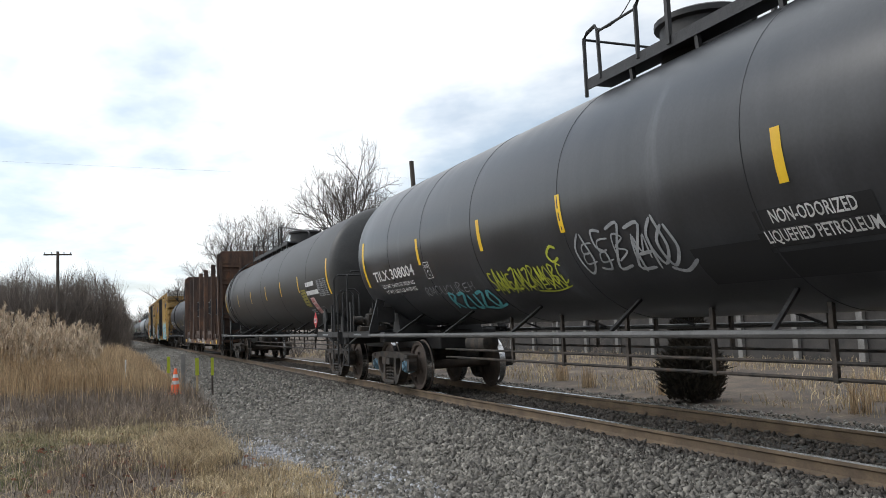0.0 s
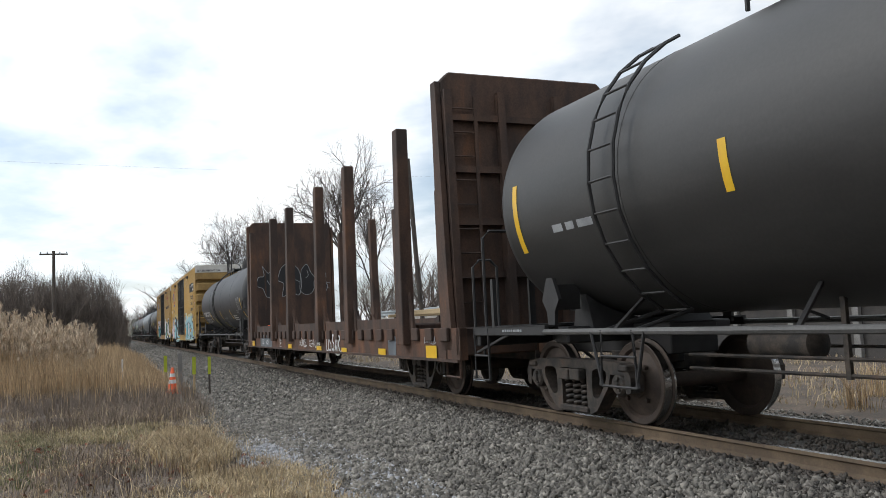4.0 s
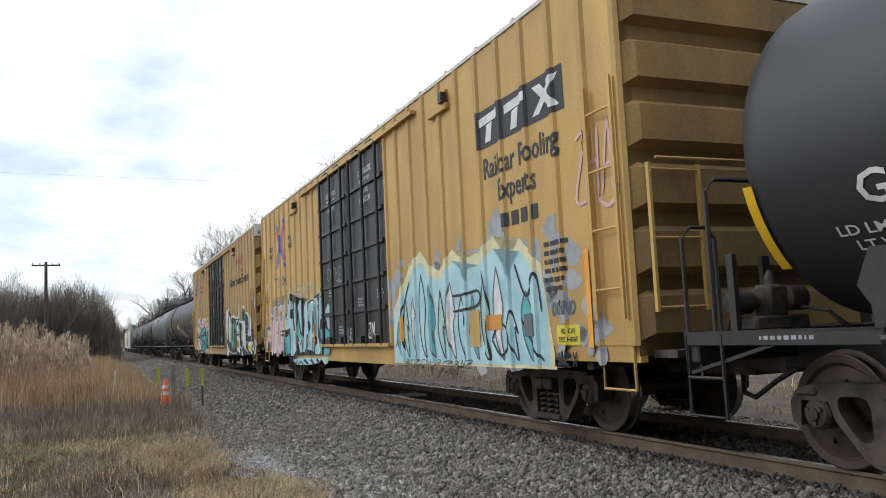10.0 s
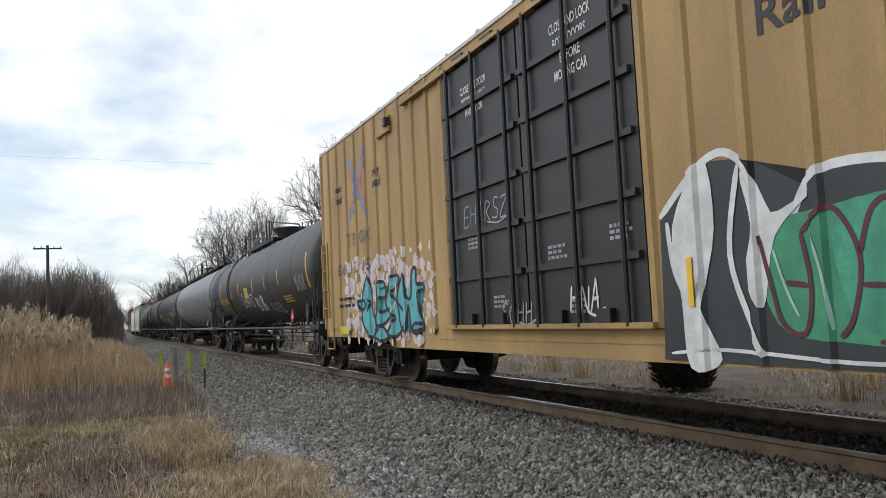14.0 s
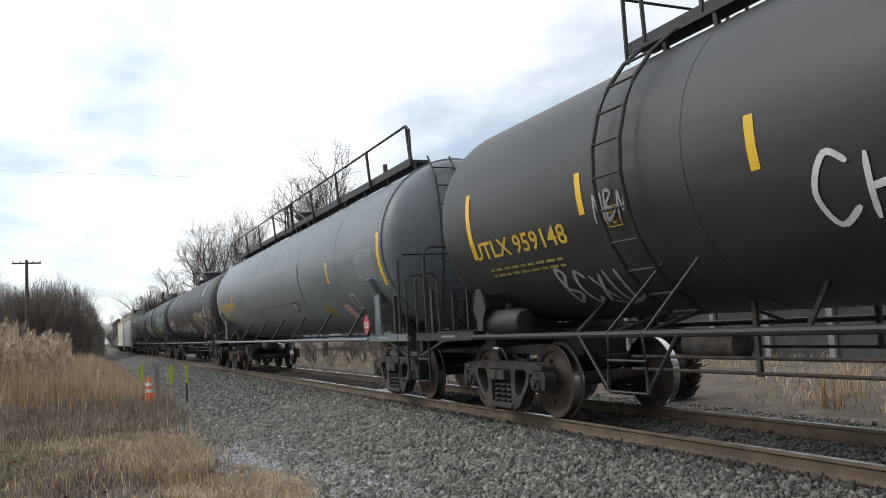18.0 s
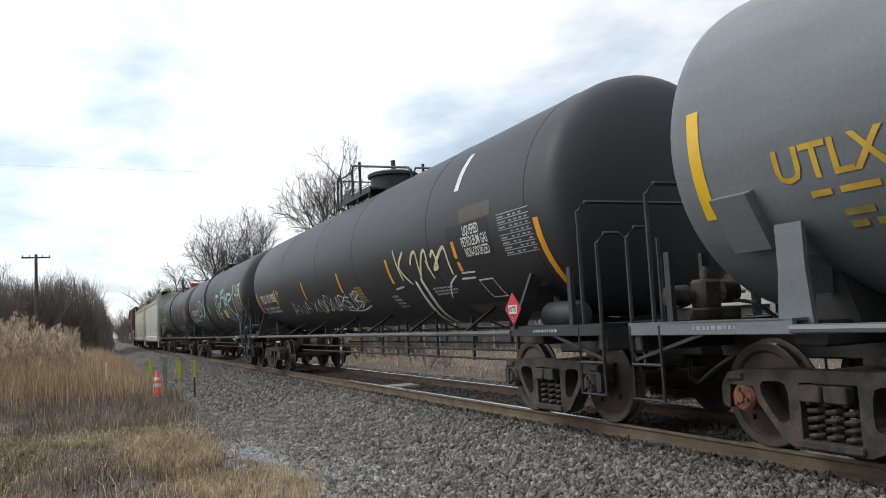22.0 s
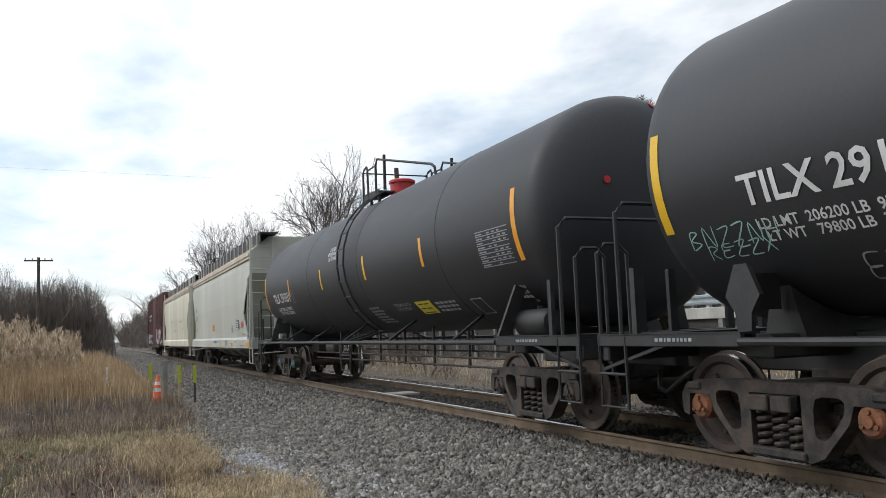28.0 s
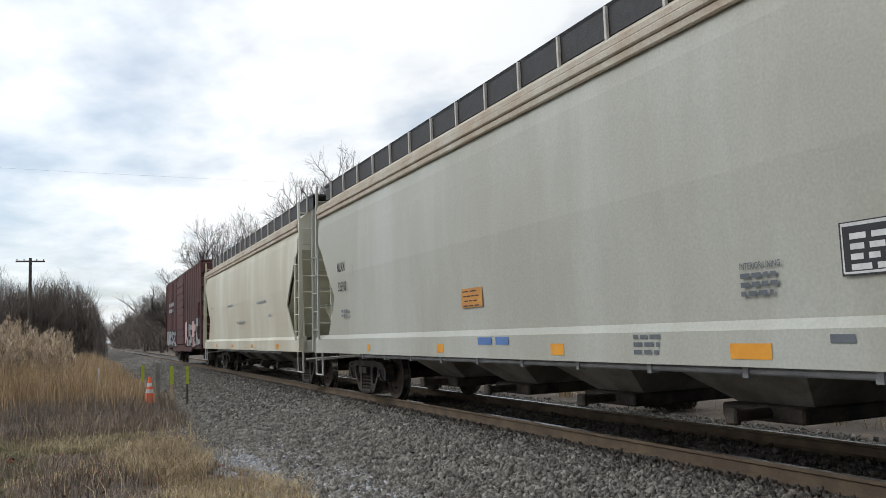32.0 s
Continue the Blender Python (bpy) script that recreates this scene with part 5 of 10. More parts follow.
def tag(skin, y0, y1, a0, a1, n, seed, w, material, order=None, swash=True, name="graffiti_tag", lean=0.18):
    """A sprayed tag: n looping marks from y0 to y1 between two heights."""
    rng = random.Random(seed)
    v0, v1 = skin.v(a0), skin.v(a1)
    step = (y1 - y0) / n
    vs, fs = [], []

    def put(pts):
        a, b = ribbon(smooth(pts, 5), w * rng.uniform(0.8, 1.2))
        k = len(vs)
        vs.extend(a)
        fs.extend(tuple(i + k for i in f) for f in b)
    for i in range(n):
        gl = GLYPHS[order[i] if order else rng.randrange(len(GLYPHS))]
        dv, s = rng.uniform(-0.06, 0.06), rng.uniform(0.85, 1.05)
        for st in gl:
            put([(y0 + step * (i + 0.04 + (p * 0.86 + lean * (q - 0.5)) + rng.uniform(-0.03, 0.03)), v0 + (v1 - v0) * (dv + q * s + rng.uniform(-0.03, 0.03))) for p, q in st])
    if swash:
        put([(y0 + step * n * 0.55, v0 - (v1 - v0) * 0.02), (y0 + step * n * 0.8, v0 - (v1 - v0) * 0.16), (y1 + step * 0.25, v0 + (v1 - v0) * 0.1)])
    return decal(skin, name, vs, fs, material, 0.010)


BLOCKS = [
    [(0.02, 0.0), (0.0, 0.7), (0.18, 1.0), (0.42, 0.72), (0.62, 1.02), (0.95, 0.75), (1.0, 0.02), (0.72, 0.0), (0.70, 0.5), (0.5, 0.32), (0.32, 0.5), (0.28, 0.0)],
    [(0.0, 0.02), (0.04, 0.95), (0.34, 1.0), (0.66, 0.42), (0.64, 0.98), (0.96, 0.92), (1.0, 0.0), (0.70, 0.02), (0.34, 0.55), (0.32, 0.0)],
    [(0.98, 0.98), (0.3, 1.0), (0.0, 0.72), (0.02, 0.22), (0.3, 0.0), (0.98, 0.04), (0.96, 0.30), (0.4, 0.32), (0.38, 0.66), (0.96, 0.7)],
    [(0.02, 1.0), (0.34, 0.96), (0.34, 0.4), (0.66, 0.38), (0.66, 1.0), (0.98, 0.94), (1.0, 0.2), (0.75, 0.0), (0.22, 0.02), (0.0, 0.25)],
    [(0.0, 0.0), (0.28, 0.98), (0.6, 1.04), (1.0, 0.02), (0.72, 0.0), (0.62, 0.28), (0.4, 0.3), (0.3, 0.0)],
    [(0.02, 0.0), (0.0, 0.98), (0.7, 1.0), (1.0, 0.8), (0.94, 0.56), (0.76, 0.48), (1.0, 0.06), (0.7, 0.0), (0.46, 0.38), (0.34, 0.36), (0.34, 0.0)],
    [(1.0, 0.9), (0.3, 1.0), (0.02, 0.8), (0.08, 0.5), (0.62, 0.36), (0.04, 0.28), (0.06, 0.02), (0.7, 0.0), (1.0, 0.26), (0.92, 0.52), (0.42, 0.66), (0.98, 0.68)],
]


def piece(skin, y0, y1, a0, a1, order, seed, fills, ink, halo=None, w=0.05, name="graffiti_letter", detail=None):
    """Big block letters: a filled body, a dark outline, a pale halo and inner strokes."""
    rng = random.Random(seed)
    v0, v1 = skin.v(a0), skin.v(a1)
    n = len(order)
    step = (y1 - y0) / n
    for i, k in enumerate(order):
        hgt, dv = rng.uniform(0.88, 1.05), rng.uniform(-0.03, 0.05)
        body = [(y0 + step * (i + p * 1.02 + rng.uniform(-0.04, 0.04)), v0 + (v1 - v0) * (dv + q * hgt + rng.uniform(-0.03, 0.03))) for p, q in BLOCKS[k]]
        if halo:
            a, b = ribbon(body + body[:2], w * 3.4)
            decal(skin, "graffiti_halo", a, b, halo, 0.004 + 0.0004 * i)
        decal(skin, name, body, [tuple(range(len(body)))], fills[i % len(fills)], 0.007 + 0.0004 * i)
        a, b = ribbon(body + body[:2], w)
        decal(skin, "graffiti_outline", a, b, ink, 0.011 + 0.0004 * i)
        for j in range(2 if detail else 0):
            c = rng.uniform(0.12, 0.8)
            q = [(y0 + step * (i + c), v0 + (v1 - v0) * rng.uniform(0.1, 0.4)), (y0 + step * (i + c + 0.08), v0 + (v1 - v0) * 0.55), (y0 + step * (i + c - 0.03), v0 + (v1 - v0) * rng.uniform(0.65, 0.9))]
            a, b = ribbon(smooth(q, 4), w * 0.7)
            decal(skin, "graffiti_stroke", a, b, detail, 0.014 + 0.0005 * (i + j))


def mottle(skin, y0, y1, a0, a1, seed, mats, n, size):
    """Dabs of paint, thick in the middle and loose at the edge."""
    rng = random.Random(seed)
    v0, v1 = skin.v(a0), skin.v(a1)
    for k, m in enumerate(mats):
        vs, fs = [], []
        for i in range(n):
            y = (y0 + y1) / 2 + (y1 - y0) * 0.5 * math.sin(rng.gauss(0, 0.6))
            v = (v0 + v1) / 2 + (v1 - v0) * 0.5 * math.sin(rng.gauss(0, 0.6))
            r = size * rng.uniform(0.35, 1.2)
            j = len(vs)
            e = rng.uniform(0.5, 1.6)
            vs += [(y + r * e * math.cos(t * 1.05) * rng.uniform(0.6, 1.2), v + r * math.sin(t * 1.05) * rng.uniform(0.6, 1.2)) for t in range(6)]
            fs.append(tuple(range(j, j + 6)))
        tagged(decal(skin, "paint_mottle", vs, fs, m, 0.002 + 0.0012 * k), kind="stuff")


def stripe(skin, y, a0, a1, material=None, w=0.10):
    return patch(skin, y + w / 2, y - w / 2, a0, a1, material or STRIPE, 0.005, "reflector_stripe", "")


def frame_box(skin, y0, y1, a0, a1, material, t=0.016, name="plate_mark"):
    v0, v1 = skin.v(a0), skin.v(a1)
    vs, fs = ribbon([(y0, v0), (y1, v0), (y1, v1), (y0, v1), (y0, v0)], t)
    return decal(skin, name, vs, fs, material, 0.007)


def plate_c(skin, y0, y1, a0, a1, material, letter="C"):
    frame_box(skin, y0, y1, a0, a1, material)
    w, v0, v1 = y1 - y0, skin.v(a0), skin.v(a1)
    vs, fs = text_mesh("PLATE")
    d = v1 - v0
    decal(skin, "lettering", [(y0 + w * (0.12 + 0.76 * p[0] / max(q[0] for q in vs)), v0 + d * (0.66 + 0.20 * p[1] / 0.69)) for p in vs], vs and text_mesh("PLATE")[1], material, 0.007)
    vs, fs = text_mesh(letter)
    m = max(q[0] for q in vs)
    decal(skin, "lettering", [(y0 + w * (0.34 + 0.32 * p[0] / m), v0 + d * (0.16 + 0.36 * p[1] / 0.69)) for p in vs], fs, material, 0.007)


def data_panel(skin, y0, y1, a0, a1, seed, ground=None, ink=None):
    """A stencilled test table: ruled lines and rows of small print."""
    ground, ink = ground or INK, PAINTG
    patch(skin, y0, y1, a0, a1, ground, 0.004, "test_panel", "")
    v0, v1 = skin.v(a0), skin.v(a1)
    vs, fs = [], []
    t = 0.006
    for i in range(9):
        v = v0 + (v1 - v0) * i / 8
        k = len(vs); vs += [(y0, v - t), (y1, v - t), (y1, v + t), (y0, v + t)]; fs.append((k, k + 1, k + 2, k + 3))
    tagged(decal(skin, "panel_grid", vs, fs, ink, 0.007), kind="stuff")
    rng = random.Random(seed)
    vs, fs = [], []
    for i in range(8):
        v = v0 + (v1 - v0) * (i + 0.28) / 8
        for j in range(5):
            if rng.random() < 0.85:
                a = y0 + (y1 - y0) * ((0.02 if j == 0 else 0.18 + 0.16 * j + 0.03))
                b = a + (y1 - y0) * (0.26 if j == 0 else 0.11) * rng.uniform(0.7, 1.0)
                k = len(vs); h = (v1 - v0) / 8 * 0.3
                vs += [(a, v), (b, v), (b, v + h), (a, v + h)]; fs.append((k, k + 1, k + 2, k + 3))
    tagged(decal(skin, "small_print", vs, fs, ink, 0.008), kind="stuff")


def sticker(skin, y0, y1, a0, a1, ground, ink, seed=3, rows=5):
    patch(skin, y0, y1, a0, a1, ground, 0.005, "placard", "")
    v0, v1 = skin.v(a0), skin.v(a1)
    d = y1 - y0
    h = abs(v1 - v0) / rows * 0.24
    top = max(v0, v1) - abs(v1 - v0) / rows * 0.75
    rng = random.Random(seed)
    vs, fs = [], []
    for i in range(rows):
        a, b = y0 + d * rng.uniform(0.06, 0.16), y1 - d * rng.uniform(0.06, 0.2)
        v = top - i * abs(v1 - v0) / rows
        n = rng.randrange(2, 5)
        for j in range(n):                                 # words of a line
            p, q = a + (b - a) * j / n, a + (b - a) * (j + 0.8) / n
            k = len(vs); vs += [(p, v), (q, v), (q, v + h), (p, v + h)]; fs.append((k, k + 1, k + 2, k + 3))
    tagged(decal(skin, "small_print", vs, fs, ink, 0.008), kind="stuff")


def hazard(skin, y, z, s=0.20):
    """A red diamond placard on its bracket at the sill."""
    bm = bmesh.new()
    ring = [(y - s, z), (y, z - s), (y + s, z), (y, z + s)]
    loft(bm, [[(x, a, b) for a, b in ring] for x in (-1.545, -1.535)])
    bmesh.ops.recalc_face_normals(bm, faces=bm.faces)
    plate = part("hazard_placard", bm, RED, skin.car, "red diamond gas placard")
    sk = Skin("side", skin.car, hw=1.545)
    patch(sk, y + s * 0.52, y - s * 0.52, z - s * 0.28, z + s * 0.24, PAINTW, 0.003, "placard_field")
    letters(sk, "1075", y + s * 0.42, y - s * 0.42, z - s * 0.17, s * 0.32, INK, 0.006)
    letters(sk, "2", y + s * 0.07, y - s * 0.07, z - s * 0.72, s * 0.24, PAINTW, 0.006)
    bm = bmesh.new()
    bar(bm, (-1.52, y, 1.1), (-1.52, y, z), 0.05, 0.03)
    part("placard_bracket", bm, IRON, skin.car)


def tank_skin(car, r, zc):
    return Skin("tank", car, r, zc)


DARK = mat("overpaint_black", (0.016, 0.016, 0.018), 0.6, 0, (0.011, 0.011, 0.012), 2, 40, 0.2, 0)
BROWNP = mat("overpaint_brown", (0.10, 0.085, 0.06), 0.6, 0, (0.07, 0.06, 0.045), 2, 40, 0.2, 0)
FADEDY = mat("placard_faded_yellow", (0.30, 0.26, 0.05), 0.6, 0, (0.20, 0.17, 0.04), 3, 40, 0.2, 0)
BRIGHTY = mat("placard_yellow", (0.70, 0.60, 0.04), 0.5, 0, (0.60, 0.50, 0.04), 3, 40, 0.2, 0)
PINKP = mat("placard_pink", (0.62, 0.42, 0.40), 0.6, 0, (0.55, 0.36, 0.35), 3, 40, 0.2, 0)
FADEB = mat("paint_faded_blue", (0.16, 0.21, 0.33), 0.6, 0, (0.20, 0.22, 0.28), 3, 40, 0.2, 0)
FADER = mat("paint_faded_red", (0.40, 0.15, 0.11), 0.6, 0, (0.42, 0.20, 0.13), 3, 40, 0.2, 0)
FADEDR = mat("paint_faded_maroon", (0.30, 0.065, 0.06), 0.6, 0, (0.26, 0.10, 0.06), 3, 40, 0.2, 0)
PINKW = mat("paint_pinkish_white", (0.68, 0.62, 0.60), 0.6, 0, (0.60, 0.50, 0.50), 3, 40, 0.2, 0)
CHAR = mat("paint_charcoal", (0.038, 0.044, 0.046), 0.6, 0, (0.024, 0.028, 0.03), 1.5, 40, 0.2, 0)
EMER = mat("paint_emerald", (0.07, 0.36, 0.22), 0.6, 0, (0.04, 0.22, 0.14), 2, 40, 0.2, 0)
HAZE = mat("spray_haze", (0.52, 0.42, 0.16), 0.6, 0, (0.40, 0.34, 0.19), 3, 40, 0.2, 0)
HAZEG = mat("spray_haze_grey", (0.36, 0.30, 0.19), 0.6, 0, (0.30, 0.27, 0.22), 3, 40, 0.2, 0)
CROSSB = mat("owner_blue", (0.07, 0.13, 0.42), 0.6, 0, (0.05, 0.10, 0.34), 3, 40, 0.2, 0)
CROSSR = mat("owner_red", (0.55, 0.09, 0.07), 0.6, 0, (0.45, 0.08, 0.06), 3, 40, 0.2, 0)
CREAM = mat("paint_cream", (0.68, 0.63, 0.38), 0.6, 0, (0.55, 0.52, 0.32), 3, 40, 0.2, 0)
PLACO = mat("placard_orange", (0.62, 0.28, 0.05), 0.6, 0, (0.5, 0.22, 0.05), 3, 40, 0.2, 0)

# first tank car
s = tank_skin(car_a, 1.455, 2.645)
letters(s, "TILX 308004", 8.15, 5.95, -22.6, 0.19, PAINTW)
letters(s, "LD LMT 154800 LB 70200 KG", 7.85, 6.15, -29.0, 0.075, PAINTW)
letters(s, "LT WT 108200 LB 49100 KG", 7.8, 6.2, -33.8, 0.075, PAINTW)
plate_c(s, 5.46, 5.22, -27, -16, PAINTW)
for y in (5.58, 3.14, 0.94, -2.39, -5.2):
    stripe(s, y, -17, 0.5)
for y in (8.62, -8.62):
    stripe(s, y, -26, 10, w=0.11)
tag(s, 5.15, 3.5, -54, -41, 5, 11, 0.055, TEAL)
tag(s, 5.9, 3.9, -40, -33, 9, 12, 0.014, PAINTG, swash=False)
tag(s, 3.35, 1.3, -42, -30, 12, 13, 0.03, LIME, swash=False)
tag(s, 3.2, 1.4, -45, -36, 9, 16, 0.022, LIME)
tag(s, 1.5, 1.2, -30, -22, 1, 14, 0.04, LIME, swash=False)
tag(s, 0.85, -0.8, -38, -18, 5, 15, 0.035, PAINTG, swash=False)
tag(s, 0.75, -0.5, -34, -22, 4, 17, 0.025, PAINTG, swash=False)
tag(s, -0.2, -0.95, -40, -22, 2, 18, 0.04, PAINTG)
patch(s, -1.95, -3.1, -31, -24, DARK)
patch(s, -1.9, -3.4, -38, -32, DARK)
patch(s, -1.0, -1.95, -52, -34, DARK)
patch(s, -1.95, -3.2, -52, -40, DARK)
letters(s, "NON-ODORIZED", -2.12, -2.95, -29.0, 0.115, PAINTW)
letters(s, "LIQUEFIED PETROLEUM GAS", -1.98, -3.3, -36.0, 0.115, PAINTW)

# second tank car
s = tank_skin(car_b, 1.455, 2.645)
data_panel(s, -8.08, -9.02, -25, -9, 5)
stripe(s, -9.2, -25, 9, w=0.12)
for y in (-5.95, -3.45, -0.9, 2.2, 5.4):
    stripe(s, y, -17.5, 0.5)
stripe(s, 9.1, -25, 9, w=0.11)
patch(s, -6.82, -7.75, -13, -8.5, PAINTW)
patch(s, -6.74, -8.03, -22, -17.5, PAINTW)
sticker(s, -6.1, -6.66, -35, -15, FADEDY, INK, 4, 6)
patch(s, -6.92, -7.36, -45, -25, PINKP, 0.005, "placard")
letters(s, "LIQUEFIED", -6.97, -7.24, -30, 0.09, RED)
letters(s, "PETROLEUM GAS", -6.97, -7.3, -36, 0.09, RED)
letters(s, "NON-ODORIZED", -7.0, -7.32, -42, 0.09, RED)
frame_box(s, -7.5, -7.82, -49, -37, PAINTG, 0.03)
bars(s, -6.3, -6.8, -40, 0.04, PAINTG, 8, rows=3)
bars(s, 8.3, 7.3, -18, 0.09, PAINTG, 9, rows=1, words=3)
hazard(s, -8.40, 1.42)

# bulkhead flat car
s = Skin("side", car_c, hw=1.562)
for y0, y1, z0, z1 in ((-8.1, -8.55, 0.66, 0.86), (-5.66, -6.08, 0.66, 0.78), (-3.08, -3.5, 0.65, 0.76), (-0.84, -1.32, 0.66, 0.77), (2.46, 2.02, 0.66, 0.78), (8.46, 7.98, 0.64, 0.84)):
    patch(s, y0, y1, z0, z1, STRIPE, 0.02, "reflector_patch")
patch(s, 6.95, 4.95, 0.64, 1.03, SLATE, 0.004, "number_panel")
letters(s, "JTSX", 6.66, 6.24, 0.74, 0.15, PAINTW)
letters(s, "54011", 5.96, 5.48, 0.74, 0.15, PAINTW)
plate_c(s, 3.72, 3.5, 0.7, 0.95, PAINTW, "F")
patch(s, -6.2, -6.62, 0.64, 1.0, SLATE, 0.004, "number_panel")
tag(s, 1.05, 0.25, 0.76, 0.94, 5, 31, 0.02, PAINTW)
tag(s, -0.05, -1.2, 0.74, 0.92, 8, 32, 0.02, PAINTW)
tag(s, -1.75, -3.0, 0.66, 1.0, 5, 33, 0.05, PAINTW)
tag(s, -8.02, -8.5, 0.9, 1.0, 6, 34, 0.016, PAINTG)
s = Skin("front", car_c, base=9.228)
BULK = s


def deck_litter():
    for name, m, size, material, label in (
            ("timber_baulk", pose(-0.3, -4.9, 1.42, 0, 0, 4), (0.14, 1.6, 0.1), LUMBER, "pale timber baulk lying on the flat car"),
            ("timber_baulk", pose(0.55, -7.6, 1.5, 14, 0, 60), (0.16, 0.8, 0.14), LUMBER, "short tilted timber baulk"),
            ("timber_baulk", pose(0.3, -3.6, 1.38, 0, 0, 86), (0.12, 1.9, 0.06), LUMBER, "thin timber laid across the flat car")):
        bm = bmesh.new()
        bx(bm, -size[0] / 2, size[0] / 2, -size[1] / 2, size[1] / 2, -size[2] / 2, size[2] / 2, 0.01)
        part(name, bm, material, car_c, label, m=m)
    bm = bmesh.new()
    rng = random.Random(3)
    pts = [(-1.25 + rng.uniform(-0.2, 0.2), 6.4 + rng.uniform(-0.25, 0.25), 1.13 + 0.22 * rng.random()) for i in range(22)]
    pipe(bm, pts, 0.022, 5)
    part("load_strap", bm, ORANGE, car_c, "crumpled orange load strap")


deck_litter()

# third tank car
s = tank_skin(car_d, 1.42, 2.60)
letters(s, "GATX 201682", 6.75, 4.42, -25.5, 0.24, PAINTW)
letters(s, "LD LMT    192500 LB  87300KG", 7.05, 4.95, -34.5, 0.085, PAINTW)
letters(s, "LT WT      70500 LB  32000KG", 6.95, 4.95, -40.0, 0.085, PAINTW)
stripe(s, 7.72, -44, -13, w=0.10)
for y in (4.3, 2.06, 0.5, -2.65):
    stripe(s, y, -38.5, -19)
stripe(s, -6.25, -40, -5, w=0.12)
sticker(s, 3.5, 3.02, -50, -32, FADEDY, DARK, 5, 5)
sticker(s, 1.12, 0.62, -66, -44, FADEDY, DARK, 6, 5)
bars(s, 4.0, 3.4, -28, 0.03, PAINTG, 3, rows=1)
letters(s, "MAXIMUM OPERATING PRESSURE FOR", 0.02, -1.1, -36, 0.062, PAINTG)
letters(s, "HEATER COILS 100 PSI", 0.05, -0.62, -40, 0.062, PAINTG)
letters(s, "EXTERIOR HEATER PIPES", 0.0, -0.75, -45, 0.062, PAINTG)
letters(s, "NO INLET OR OUTLET", 0.05, -0.6, -49, 0.062, PAINTG)
letters(s, "PIPE CAPS REQUIRED", 0.05, -0.6, -53, 0.062, PAINTG)
bars(s, 0.35, -0.1, -50, 0.04, PAINTG, 7, rows=5)
letters(s, '4" FIBERGLASS INSULATION', -1.55, -2.28, -34, 0.062, PAINTG)
letters(s, "DO NOT EXCEED 450 F", -1.58, -2.2, -38, 0.062, PAINTG)
data_panel(s, -5.2, -6.0, -24, -4, 6, None, PAINTW)
frame_box(s, -4.95, -5.3, -48, -36, PAINTW, 0.03)
bars(s, -3.05, -4.2, -34, 0.055, PAINTW, 12, rows=3)
tag(s, -4.55, -5.1, -30, -24, 5, 131, 0.014, PAINTG, swash=False)

# box cars
def rib_rows(h, door, gap):
    out = []
    for a, b in ((-h, -door), (door, h)):
        n = max(1, round((b - a) / gap))
        out += [min(max(a + (b - a) * i / n, a + 0.05), b - 0.05) for i in range(n + 1)]
    return out


RIBS = rib_rows(9.25, 2.28, 0.62)
SIDE_E = Skin("side", car_e, hw=1.60, ribs=RIBS)
SIDE_F = Skin("side", car_f, hw=1.60, ribs=RIBS)


def cross_mark(s, y0, y1, z0, z1, blue, red):
    """Crossed blue and red bands side by side, the owner's mark as plain shapes."""
    yc, zc = (y0 + y1) / 2, (z0 + z1) / 2
    for k, (m, off) in enumerate(((blue, 1), (red, -1))):
        for sy in (-1, 1):
            for sz in (-1, 1):
                hy, hz, o = abs(y1 - y0) / 2, (z1 - z0) / 2, off * sz * 0.10
                q = [(yc + sy * 0.03, zc + o), (yc + sy * hy * 0.55, zc + sz * hz * 0.55 + o), (yc + sy * hy, zc + sz * hz * 0.9 + o)]
                vs, fs = ribbon(q, 0.17)
                decal(s, "owner_mark", vs, fs, m, 0.006 + 0.001 * k + 0.0005 * (sy + 1) + 0.0003 * (sz + 1))
    decal(s, "owner_mark", [(yc - 0.07, zc - 0.3), (yc + 0.07, zc - 0.2), (yc + 0.07, zc + 0.3), (yc - 0.07, zc + 0.2)], [(0, 1, 2, 3)], blue, 0.010)


